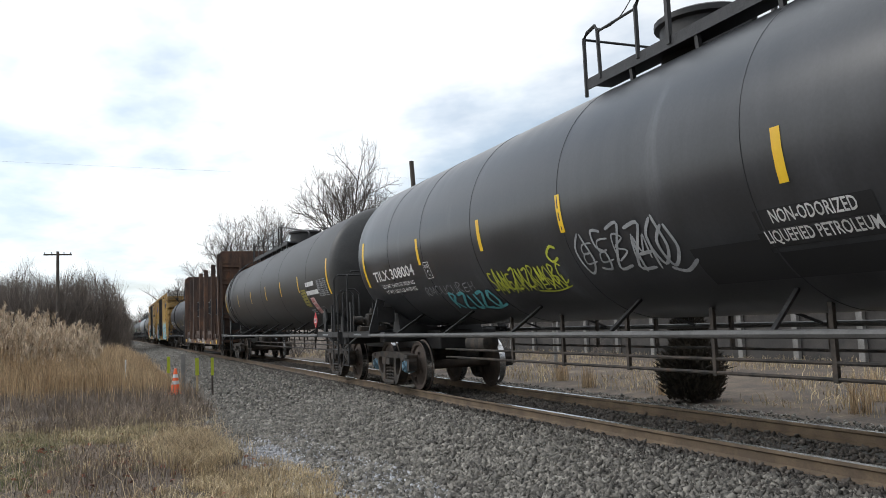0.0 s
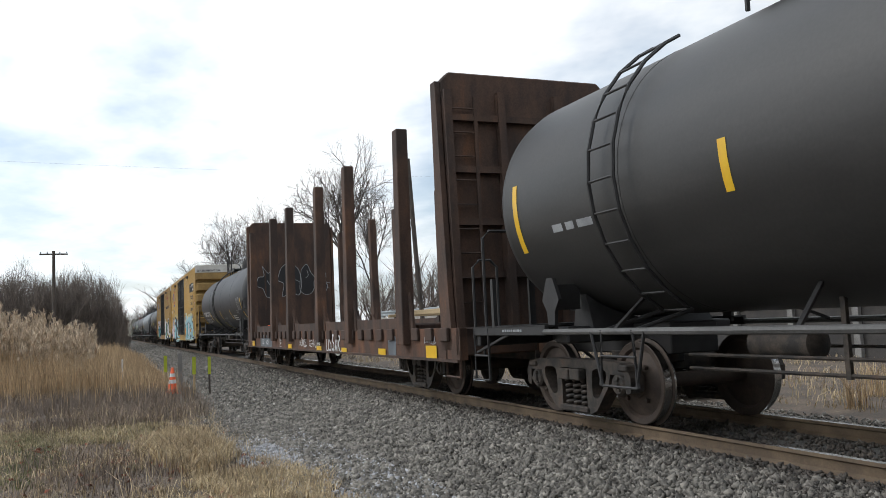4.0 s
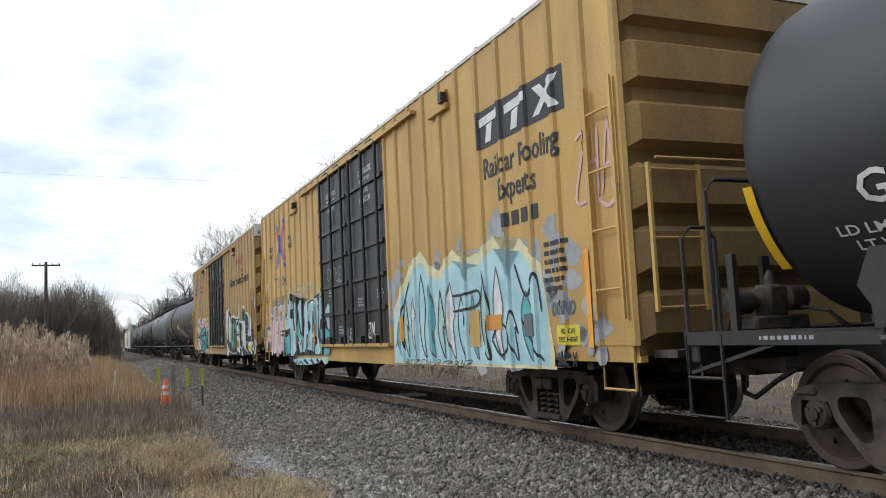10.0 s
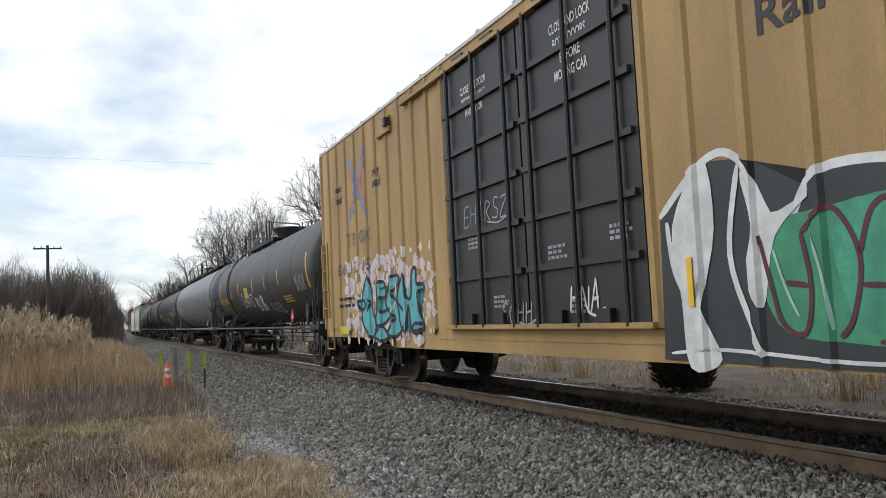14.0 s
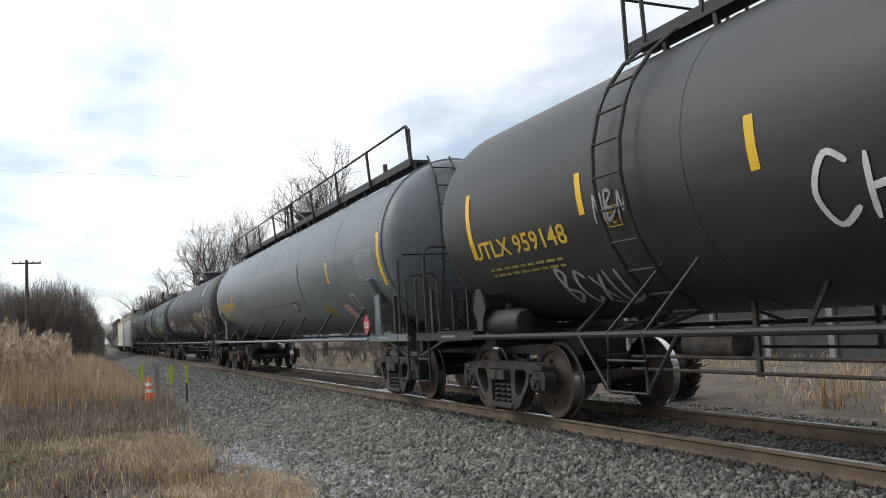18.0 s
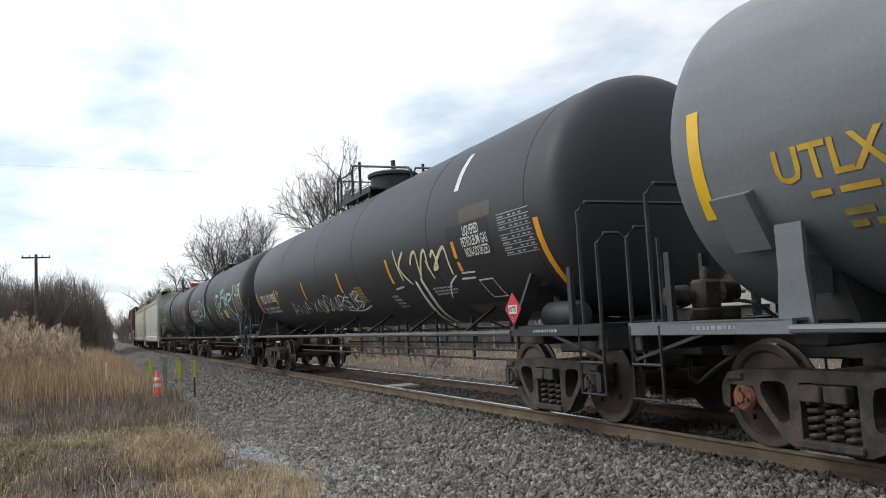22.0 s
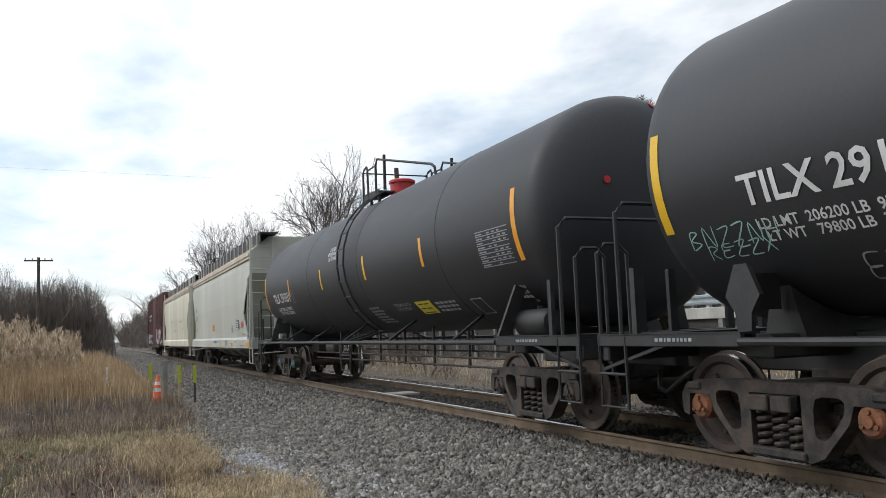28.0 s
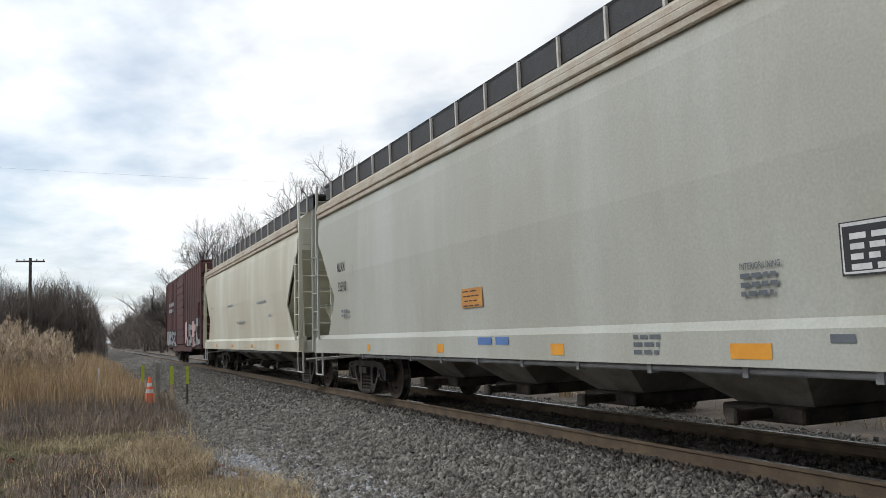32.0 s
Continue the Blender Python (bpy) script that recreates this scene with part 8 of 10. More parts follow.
letters(sl, "2 INCH HF", -7.15, -7.42, 1.02, 0.06, PAINTW, 0.024)
patch(sl, -7.45, -7.63, 1.02, 1.08, PAINTG, 0.024, "placard_field")
letters(sl, "COMP SHOES", -7.66, -7.92, 1.02, 0.06, PAINTW, 0.024)
bars(s, -1.3, -2.1, -22, 0.05, PAINTG, 137, rows=5, words=4)
bars(s, -4.05, -4.9, -38, 0.05, PAINTG, 138, rows=3, words=4)
bars(s, -7.2, -7.6, -36, 0.05, PAINTG, 139, rows=4, words=3)
tag(s, 7.75, 6.7, -34, -26, 6, 140, 0.012, MINT, swash=False)
tag(s, 7.6, 6.8, -38, -32, 5, 144, 0.012, MINT, swash=False)
tag(s, 6.2, 5.4, -54, -42, 4, 141, 0.016, PAINTG, swash=False)
tag(s, 5.2, 4.5, -50, -36, 5, 142, 0.016, PAINTG, swash=False)
hd = Skin("head", car_j, 1.455, 2.665, hw=0.46, base=7.95)
letters(hd, "TILX 291925", 0.0, 0.85, 3.28, 0.13, PAINTW, 0.012)
bars(hd, 0.1, 0.75, 3.14, 0.05, PAINTG, 143, 0.012, rows=2)

# black tank car with a red dome
s = tank_skin(car_k, 1.455, 2.665)
letters(s, "TILX 291031", 7.05, 5.14, -21.0, 0.25, PAINTW)
letters(s, "LD LMT  208300 LB  94450 KG", 7.02, 5.35, -30.5, 0.09, PAINTW)
letters(s, "LT WT   77700 LB  35250 KG", 6.95, 5.35, -35.5, 0.09, PAINTW)
plate_c(s, 4.86, 4.66, -23, -11, PAINTG)
for y in (5.03, 1.78, -1.4, -4.36):
    stripe(s, y, -17, 1, STRIPEO if y > 2 or y < -4 else STRIPE)
for y in (8.05, -7.48):
    stripe(s, y, -25, 11, STRIPEO, 0.11)
data_panel(s, -6.38, -7.3, -25, -6, 151, None, PAINTW)
sticker(s, -3.18, -3.85, -52, -40, BRIGHTY, INK, 152, 3)
letters(s, "CAUTION", 0.95, 0.5, 13.5, 0.08, PAINTW)
letters(s, "NITROGEN BLANKET", 1.1, 0.24, 9.5, 0.08, PAINTW)
letters(s, "DO NOT ENTER", 1.0, 0.35, 5.5, 0.08, PAINTW)
letters(s, '4" FIBERGLASS INSULATION', -2.12, -2.95, -42.5, 0.07, PAINTG)
letters(s, "DO NOT EXCEED 450 F", -2.14, -2.85, -46.5, 0.07, PAINTG)
bars(s, -0.7, -1.5, -42, 0.05, PAINTG, 153, rows=6, words=5)
bars(s, -4.0, -4.9, -44, 0.05, PAINTG, 154, rows=3, words=5)
frame_box(s, -5.35, -5.7, -56, -43, PAINTG, 0.03)
bars(s, -6.9, -7.2, -40, 0.05, PAINTG, 155, rows=4, words=3)
hd = Skin("head", car_k, 1.455, 2.665, hw=0.46, base=7.775)
letters(hd, "TILX 291031", 0.15, 0.9, 3.25, 0.12, PAINTW, 0.012)
bars(hd, 0.2, 0.8, 3.12, 0.05, PAINTG, 156, 0.012, rows=2)
for x, z in ((-0.55, 2.95), (0.35, 4.0)):
    decal(hd, "red_dot", [(x + 0.05 * math.cos(k), z + 0.05 * math.sin(k)) for k in [i * math.pi / 4 for i in range(8)]], [tuple(range(8))], RED, 0.012)

# covered hoppers
s = Skin("side", car_l, hw=1.632)
letters(s, "KLRX", 6.42, 5.92, 2.46, 0.17, INK)
letters(s, "525102", 6.38, 5.86, 2.08, 0.17, INK)
bars(s, 6.2, 5.75, 1.66, 0.05, SLATE, 161, rows=2, words=3)
frame_box(s, 5.6, 5.44, 2.3, 2.52, PAINTG)
s = Skin("side", car_l, hw=1.607)
sticker(s, 0.84, 0.22, 1.53, 1.78, PLACO, INK, 162, 4)
patch(s, -5.12, -5.85, 1.5, 1.86, INK, 0.005, "owner_plate")
frame_box(s, -5.14, -5.83, 1.52, 1.84, PAINTW, 0.025)
bars(s, -5.2, -5.75, 1.74, 0.04, PAINTW, 163, rows=4, words=3)
sticker(s, -6.25, -6.66, 1.56, 1.76, RED, PAINTG, 164, 3)
letters(s, "INTERIOR LINING", -4.2, -4.6, 1.62, 0.05, SLATE)
bars(s, -4.2, -4.6, 1.55, 0.04, SLATE, 165, rows=3, words=4)
letters(s, "GROUNDING LUG", -6.4, -7.05, 1.32, 0.05, SLATE)
sl = Skin("side", car_l, hw=1.63)
for y0, y1 in ((-4.06, -4.48), (-1.40, -1.66), (1.66, 1.44), (4.72, 4.58), (-7.15, -8.12)):
    patch(sl, y0, y1, 0.94, 1.06, STRIPEO, 0.005, "reflector_patch")
bars(sl, 0.35, -0.65, 1.05, 0.09, BLUE, 166, words=2)
bars(sl, -2.85, -3.3, 1.1, 0.04, SLATE, 167, rows=3, words=3)
bars(sl, -6.1, -7.0, 0.94, 0.035, SLATE, 168, words=5)
patch(sl, -5.0, -5.2, 1.06, 1.12, SLATE, 0.006, "builder_plate")
s = Skin("side", car_m, hw=1.632)
for k, (a, b, z) in enumerate(((2.2, 0.9, 2.32), (0.4, -1.4, 1.72), (-3.0, -4.4, 2.2), (6.2, 5.6, 2.4), (-4.6, -5.1, 1.8))):
    bars(s, a, b, z, 0.07, PAINTG, 170 + k, words=4)
sl = Skin("side", car_m, hw=1.63)
for y in (5.0, 1.5, -2.0, -5.5):
    patch(sl, y, y - 0.35, 0.95, 1.05, STRIPEO, 0.005, "reflector_patch")
s = Skin("side", car_n, hw=1.58, ribs=rib_rows(8.15, 1.5, 0.75))
piece(s, 7.6, 2.2, 0.95, 1.9, (3, 5, 6, 2), 181, (PAINTG,), INK, None, 0.08)
piece(s, -1.8, -7.6, 0.95, 2.2, (4, 6, 5, 2), 182, (PINKP, PAINTG), INK, None, 0.08)
bars(s, 6.5, 3.5, 3.2, 0.2, PAINTG, 183, rows=2, words=4)

# ---- ground ----
GROUND = mat("dry_ground", (0.14, 0.104, 0.074), 0.95, 0, (0.075, 0.057, 0.044), 1.6, 25, 0.8, 0.9, (0.235, 0.185, 0.12))
BALLAST = mat("ballast_bed", (0.105, 0.10, 0.09), 0.95, 0, (0.045, 0.042, 0.038), 22, 70, 0.6, 1.0, (0.22, 0.21, 0.195))
RAILRUST = mat("rail_rust", (0.165, 0.118, 0.075), 0.85, 0.0, (0.105, 0.075, 0.05), 3, 60, 0.3, 0.15)
TIE = mat("tie_wood", (0.075, 0.06, 0.048), 0.9, 0, (0.04, 0.033, 0.028), 3, 60, 0.4, 0.4, stretch=(0.3, 3, 1))


def bed_z(u):
    """The height of the ground, u metres to the right of the nearest rail."""
    return float(np.interp(u, [-9, -4.6, -3.4, -2.2, -0.75, -0.4, 1.9, 2.25, 3.6, 5.2, 12, 30],
                           [-0.36, -0.42, -0.50, -0.42, -0.17, -0.15, -0.15, -0.18, -0.5, -0.46, -0.40, -0.5]))


def build_ground():
    us = [-900, -300, -120, -60, -30, -18, -12, -9, -7.5, -6, -5.2, -4.6, -4, -3.4, -2.8, -2.2, -1.5, -0.75, -0.4, 0.1, 0.75, 1.4, 1.9, 2.25, 3, 3.6, 4.4, 5.2, 7, 9, 12, 18, 30, 60, 120, 300, 900]
    ys = [-600, -200, -60, -30, -15, -8, -4, 0] + [2.0 * i for i in range(1, 25)] + [55, 65, 80, 100, 130, 180, 260, 400, 700, 1500, 3000]
    V, F = [], []
    for y in ys:
        c = rail_x(min(max(y, 0), 260))
        for u in us:
            z = bed_z(u)
            if u < -4.2 or u > 5:
                z += 0.05 * noise.noise(Vector((u * 0.3, y * 0.3, 2.0)))
            V.append((c + u, y, z))
    n = len(us)
    for j in range(len(ys) - 1):
        for i in range(n - 1):
            F.append((j * n + i, j * n + i + 1, (j + 1) * n + i + 1, (j + 1) * n + i))
    me = mesh_np("ground", V, F, [GROUND, BALLAST])
    me.polygons.foreach_set("use_smooth", [True] * len(me.polygons))
    idx = []
    for j in range(len(ys) - 1):
        for i in range(n - 1):
            idx.append(1 if -3.3 < us[i] < 4.2 else 0)
    me.polygons.foreach_set("material_index", idx)
    tagged(new("ground", me), "dry winter grass verge and grey ballast beside the track", "ground", kind="structure")


build_ground()


def rail_profile(inner):
    """The head, web and foot of a rail about its middle, top at zero."""
    h = [(-0.036, 0.0), (0.036, 0.0), (0.038, -0.03), (0.012, -0.045), (0.009, -0.12), (0.07, -0.155), (0.07, -0.165), (-0.07, -0.165), (-0.07, -0.155), (-0.009, -0.12), (-0.012, -0.045), (-0.038, -0.03)]
    return h


def build_rails():
    track = thing("railway_track", (0, 0, 0), "single track of worn rails on ballast and ties", "track", kind="structure")
    ys = [-60, -20, -5] + list(range(0, 20, 2)) + [25, 40, 80, 150, 300]
    for k in range(2):
        bm = bmesh.new()
        prof = rail_profile(k)
        loft(bm, [[(rail_x(y) + k * GAUGE + a, y, b) for a, b in prof] for y in ys])
        bmesh.ops.recalc_face_normals(bm, faces=bm.faces)
        me = finish(bm, "rail", [RAILRUST, BRIGHT])
        for p in me.polygons:
            if p.normal.z > 0.9 and p.center.z > -0.01:
                p.material_index = 1
        link("rail", me, track)
    tie = shared("tie", lambda b: bx(b, -1.28, 1.28, -0.11, 0.11, -0.33, -0.168, 0.012), TIE)
    for i in range(140):
        y = -4 + i * 0.52
        link("tie", tie, track, pose(mid_x(y), y, 0.0, 0, 0, random.uniform(-1.2, 1.2)))
    return track


track = build_rails()


# ---- loose stone and plants, grown from seeded random numbers ----
RNG = np.random.default_rng(7)


def np_rail_x(y):
    y = np.maximum(y, 0)
    return OFF + np.where(y < BEND_END, BEND * y * y / 2, BEND * BEND_END ** 2 / 2 + BEND * BEND_END * (y - BEND_END))


def np_bed(u):
    return np.interp(u, [-9, -4.6, -3.4, -2.2, -0.75, -0.4, 1.9, 2.25, 3.6, 5.2, 12, 30],
                     [-0.36, -0.42, -0.50, -0.42, -0.17, -0.15, -0.15, -0.18, -0.5, -0.46, -0.40, -0.5])


def stones(name, u0, u1, y0, y1, n, r0, r1, material, label, near=1.0, wobble=0.0):
    """Broken stones lying on the bed."""
    y = y0 + (y1 - y0) * RNG.random(n) ** near
    u = u0 + (u1 - u0) * RNG.random(n) + wobble * np.sin(y * 0.9) * 0.5
    r = r0 + (r1 - r0) * RNG.random(n) ** 2
    base = np.array([[-1, 0, 0], [1, 0, 0], [0, -1, 0], [0, 1, 0], [0, 0, -1], [0, 0, 1]], float)
    q = (base[None] + RNG.normal(0, 0.32, (n, 6, 3))) * 1.25
    q *= r[:, None, None] * (0.6 + 0.6 * RNG.random((n, 1, 3)))
    a, b = RNG.random(n) * 6.28, RNG.random(n) * 1.2
    ca, sa, cb, sb = np.cos(a)[:, None], np.sin(a)[:, None], np.cos(b)[:, None], np.sin(b)[:, None]
    x1, y1_, z1 = q[..., 0], q[..., 1] * cb - q[..., 2] * sb, q[..., 1] * sb + q[..., 2] * cb
    q = np.stack([x1 * ca - y1_ * sa, x1 * sa + y1_ * ca, z1], -1)
    q += np.stack([np_rail_x(y) + u, y, np_bed(u) + r * (0.1 + 0.5 * RNG.random(n))], -1)[:, None]
    f = np.array([[0, 2, 5], [2, 1, 5], [1, 3, 5], [3, 0, 5], [2, 0, 4], [1, 2, 4], [3, 1, 4], [0, 3, 4]])
    F = (f[None] + 6 * np.arange(n)[:, None, None]).reshape(-1, 3)
    return tagged(new(name, mesh_np(name, q.reshape(-1, 3), F, material)), label, "gravel", kind="stuff")


STONE = mat("ballast_stone", (0.225, 0.207, 0.178), 0.9, 0, (0.115, 0.104, 0.09), 6, 40, 0.4, 0.3, (0.31, 0.29, 0.255), per=0.55)
STONED = mat("ballast_stained", (0.115, 0.098, 0.082), 0.9, 0, (0.055, 0.048, 0.042), 6, 40, 0.4, 0.3, (0.16, 0.14, 0.12), per=0.4)
STONEW = mat("ballast_dusty", (0.40, 0.40, 0.41), 0.9, 0, (0.27, 0.27, 0.28), 6, 40, 0.4, 0.3, per=0.45)
stones("ballast_shoulder", -3.15, -0.35, 3.5, 17, 60000, 0.013, 0.034, STONE, "grey crushed stone ballast of the near shoulder")
stones("ballast_shoulder_beyond", -3.1, -0.3, 17, 60, 20000, 0.016, 0.042, STONE, "grey crushed stone ballast farther along the line", 1.4)
stones("ballast_distant", -3.6, -0.3, 55, 150, 16000, 0.03, 0.07, STONE, "grey ballast in the distance", 1.3)
stones("ballast_by_rail", -0.78, -0.1, 3.0, 40, 19000, 0.012, 0.03, STONED, "rust-stained ballast along the rail")
stones("ballast_between_rails", 0.1, 1.4, 3.0, 40, 16000, 0.012, 0.032, STONED, "oil-stained ballast between the rails")
stones("ballast_far_side", 1.6, 4.7, 3.5, 45, 18000, 0.014, 0.036, STONE, "grey ballast on the far shoulder", 1.3)
stones("dusty_gravel", -3.85, -2.45, 5.2, 13.5, 17000, 0.009, 0.024, STONEW, "pale dusty gravel at the foot of the ballast", 1.2, 0.3)
stones("gravel_edge", -3.85, -2.9, 12.5, 24, 12000, 0.011, 0.03, STONE, "grey gravel spilled to the edge of the turf", 1.2, 0.2)


def blades(name, x, y, z, h, w, lean, material, label, category="grass", bend=0.5):
    """Thin bent leaves, one strip of two quads each."""
    n = len(x)
    a, b = RNG.random(n) * 6.28, RNG.random(n) * 6.28
    d = np.stack([np.cos(b), np.sin(b)], -1) * (lean * RNG.random(n) * h)[:, None]
    side = np.stack([np.cos(a), np.sin(a)], -1) * (w / 2)[:, None]
    V = np.zeros((n, 6, 3))
    p = np.stack([x, y], -1)
    for k, (f, g, sw) in enumerate(((0, 0, 1.0), (0.55, bend * 0.5, 0.8), (1.0, 1.0, 0.12))):
        V[:, 2 * k, :2] = p + d * g + side * sw
        V[:, 2 * k + 1, :2] = p + d * g - side * sw
        V[:, 2 * k:2 * k + 2, 2] = (z - 0.02 + h * f * (1 - 0.25 * lean * g))[:, None]
    f = np.array([[0, 1, 3, 2], [2, 3, 5, 4]])
    F = (f[None] + 6 * np.arange(n)[:, None, None]).reshape(-1, 4)
    return tagged(new(name, mesh_np(name, V.reshape(-1, 3), F, material)), label, category, kind="stuff")


def patchy(x, y, scale, seed):
    return np.array([noise.noise(Vector((a * scale, b * scale, seed))) for a, b in zip(x, y)])


STRAW = mat("straw", (0.54, 0.43, 0.27), 0.85, 0, (0.37, 0.28, 0.17), 1.2, 20, 0.3, 0, (0.58, 0.465, 0.30), per=0.55, coord="Object")
TALL = mat("tall_dry_grass", (0.53, 0.39, 0.235), 0.85, 0, (0.38, 0.265, 0.155), 0.6, 20, 0.3, 0, (0.62, 0.49, 0.33), per=0.5)
WEED = mat("dark_weeds", (0.25, 0.195, 0.15), 0.9, 0, (0.155, 0.12, 0.096), 1.2, 20, 0.3, 0, (0.36, 0.285, 0.215), per=0.45)
PALEG = mat("pale_winter_turf", (0.42, 0.345, 0.20), 0.85, 0, (0.26, 0.225, 0.125), 1.4, 20, 0.3, 0, (0.50, 0.41, 0.25), per=0.45)
GREENG = mat("winter_green", (0.14, 0.145, 0.06), 0.85, 0, (0.09, 0.10, 0.04), 1.2, 20, 0.3, 0, (0.22, 0.20, 0.10), per=0.35)
PLUME = mat("reed_plume", (0.62, 0.50, 0.37), 0.95, 0, (0.40, 0.315, 0.225), 2.0, 30, 0.3, 0, (0.60, 0.52, 0.41), per=0.3)
TWIG = mat("bare_twigs", (0.185, 0.152, 0.128), 0.95, 0, (0.12, 0.098, 0.084), 0.5, 20, 0.3, 0, (0.23, 0.19, 0.16), per=0.35)
BARK = mat("bark", (0.10, 0.082, 0.068), 0.95, 0, (0.055, 0.046, 0.04), 3, 30, 0.4, 0.4, stretch=(1, 1, 0.3))
BARKD = mat("grey_twigs", (0.11, 0.092, 0.08), 0.95, 0, (0.034, 0.029, 0.026), 0.5, 20, 0.3, 0, (0.075, 0.062, 0.053), per=0.3)
NEEDLE = mat("pine_needles", (0.15, 0.17, 0.088), 0.8, 0, (0.10, 0.105, 0.06), 0.8, 20, 0.3, 0, (0.22, 0.21, 0.12), per=0.45)
JUNI = mat("juniper", (0.055, 0.042, 0.028), 0.9, 0, (0.03, 0.025, 0.018), 2, 20, 0.3, 0, (0.075, 0.05, 0.03), per=0.45)
LEAF = mat("dead_leaf", (0.26, 0.075, 0.04), 0.8, 0, (0.16, 0.05, 0.03), 5, 20, 0.3, 0, per=0.4)


def meadow():
    def spot(n, x0, x1, y0, y1, p=1.0):
        y = y0 + (y1 - y0) * RNG.random(n) ** p
        return x0 + (x1 - x0) * RNG.random(n), y

    def zed(x, y):
        return np_bed(x - np_rail_x(y))
    def margin(y):
        """Where the turf ends at the gravel."""
        return np.interp(y, [5, 7.4, 8.4, 9.9, 10.6, 11.4, 13.5, 16, 22.4], [2.1, 2.2, 2.35, 2.5, 2.25, 1.98, 1.95, 2.1, 2.4]) + 0.05 * np.sin(y * 5.1) + 0.04 * np.sin(y * 9.7)

    def zone(x, y, cx, cy, rx, ry, seed, rag=0.9):
        return 1 - ((x - cx) / rx) ** 2 - ((y - cy) / ry) ** 2 + rag * patchy(x, y, 1.5, seed) + 0.5 * rag * patchy(x, y, 4.5, seed + 3)

    def on(n, x0, x1, y0, y1, p=1.0):
        x, y = spot(n, x0, x1, y0, y1, p)
        k = x < margin(y) + 0.10 * RNG.normal(0, 1, n)
        return x[k], y[k]

    def take(k, *arrays):
        return [a[k] for a in arrays]
    # matted brown thatch everywhere, thin straw through it
    x, y = on(70000, -4.2, 2.7, 5.5, 21, 1.25)
    blades("brown_thatch", x, y, zed(x, y), 0.03 + 0.12 * RNG.random(len(x)) ** 2, np.full(len(x), 0.009), 1.7, WEED, "brown matted thatch of the verge")
    x, y = on(26000, -9, -4.0, 7, 21, 1.2)
    blades("outer_thatch", x, y, zed(x, y), 0.05 + 0.14 * RNG.random(len(x)) ** 2, np.full(len(x), 0.011), 1.5, WEED, "brown matted thatch away from the line")
    x, y = on(60000, -4.2, 2.7, 5.5, 19, 1.2)
    x, y = take(patchy(x, y, 0.9, 3.0) + 0.7 * patchy(x, y, 3.1, 7.0) > 0.22, x, y)
    blades("thin_straw", x, y, zed(x, y), 0.05 + 0.12 * RNG.random(len(x)), np.full(len(x), 0.008), 1.2, STRAW, "thin bleached straw through the thatch")
    # a pale lawn-like patch, a straw tussock, and tan turf at the gravel
    x, y = on(46000, -4.5, 1.6, 12, 18)
    x, y = take(zone(x, y, -1.0, 15.1, 2.4, 1.5, 41.0) > 0.12, x, y)
    blades("pale_turf", x, y, zed(x, y), 0.05 + 0.10 * RNG.random(len(x)), np.full(len(x), 0.009), 1.1, PALEG, "patch of pale greenish winter turf")
    x, y = on(24000, 0.2, 2.1, 9, 15)
    x, y = take(zone(x, y, 1.12, 12.0, 0.62, 2.3, 44.0) > 0.2, x, y)
    blades("straw_tussock", x, y, zed(x, y), 0.10 + 0.24 * RNG.random(len(x)), np.full(len(x), 0.008), 0.9, STRAW, "tussock of bleached straw")
    x, y = on(40000, 0.4, 2.8, 6, 11.5)
    x, y = take(zone(x, y, 1.75, 8.7, 0.95, 2.2, 48.0) > 0.15, x, y)
    blades("tan_turf", x, y, zed(x, y), 0.05 + 0.13 * RNG.random(len(x)), np.full(len(x), 0.007), 1.1, STRAW, "tan dry turf beside the gravel")
    x, y = on(30000, -3.5, 1.6, 8, 17)
    x, y = take((zone(x, y, -1.0, 12.6, 0.75, 2.6, 52.0) > 0.25) | (patchy(x, y, 1.1, 21.0) > 0.42), x, y)
    blades("green_turf", x, y, zed(x, y), 0.05 + 0.09 * RNG.random(len(x)), np.full(len(x), 0.008), 1.1, GREENG, "green tufts among the dry turf")
    # single bent stalks, and dark dead weeds in a band before the tall grass
    x, y = on(2600, -4, 2.2, 7, 19)
    blades("loose_stalks", x, y, zed(x, y), 0.18 + 0.30 * RNG.random(len(x)), np.full(len(x), 0.007), 1.0, STRAW, "loose bent straw stalks")
    x, y = on(60000, -9, 3.0, 15.5, 27)
    x, y = take(patchy(x, y, 0.45, 5.0) + 0.6 * patchy(x, y, 1.7, 6.0) + (y - 17) * 0.10 > 0.05, x, y)
    blades("dead_weeds", x, y, zed(x, y), 0.10 + 0.36 * RNG.random(len(x)) ** 2, np.full(len(x), 0.010), 0.8, WEED, "dark dead weed stalks")
    x, y = on(9000, -3, 2.2, 8, 15)
    x, y = take(zone(x, y, 0.3, 11.2, 1.5, 2.0, 56.0, 1.3) > 0.5, x, y)
    blades("weed_patch", x, y, zed(x, y), 0.10 + 0.26 * RNG.random(len(x)), np.full(len(x), 0.008), 0.8, WEED, "clump of dark dead weeds in the verge")
    # tall tan grass
    x, y = spot(46000, -16, 3.4, 24.2, 70, 1.5)
    rim = 2.15 + (y - 24) * 0.03 + 0.25 * np.sin(y * 0.6)
    keep = x < rim - 0.35 * RNG.random(len(x))
    x, y, rim = x[keep], y[keep], rim[keep]
    g = np.clip((rim + 0.5 - x) / 2.4, 0.3, 1) * (1 + 0.25 * patchy(x, y, 0.5, 61.0))
    blades("tall_grass", x, y, zed(x, y), (0.75 + 0.6 * RNG.random(len(x))) * g, np.full(len(x), 0.013), 0.35, TALL, "tall tan dry grass behind the verge")
    # dry verge farther along, up to the stones
    y = 30 + 150 * RNG.random(16000) ** 1.4
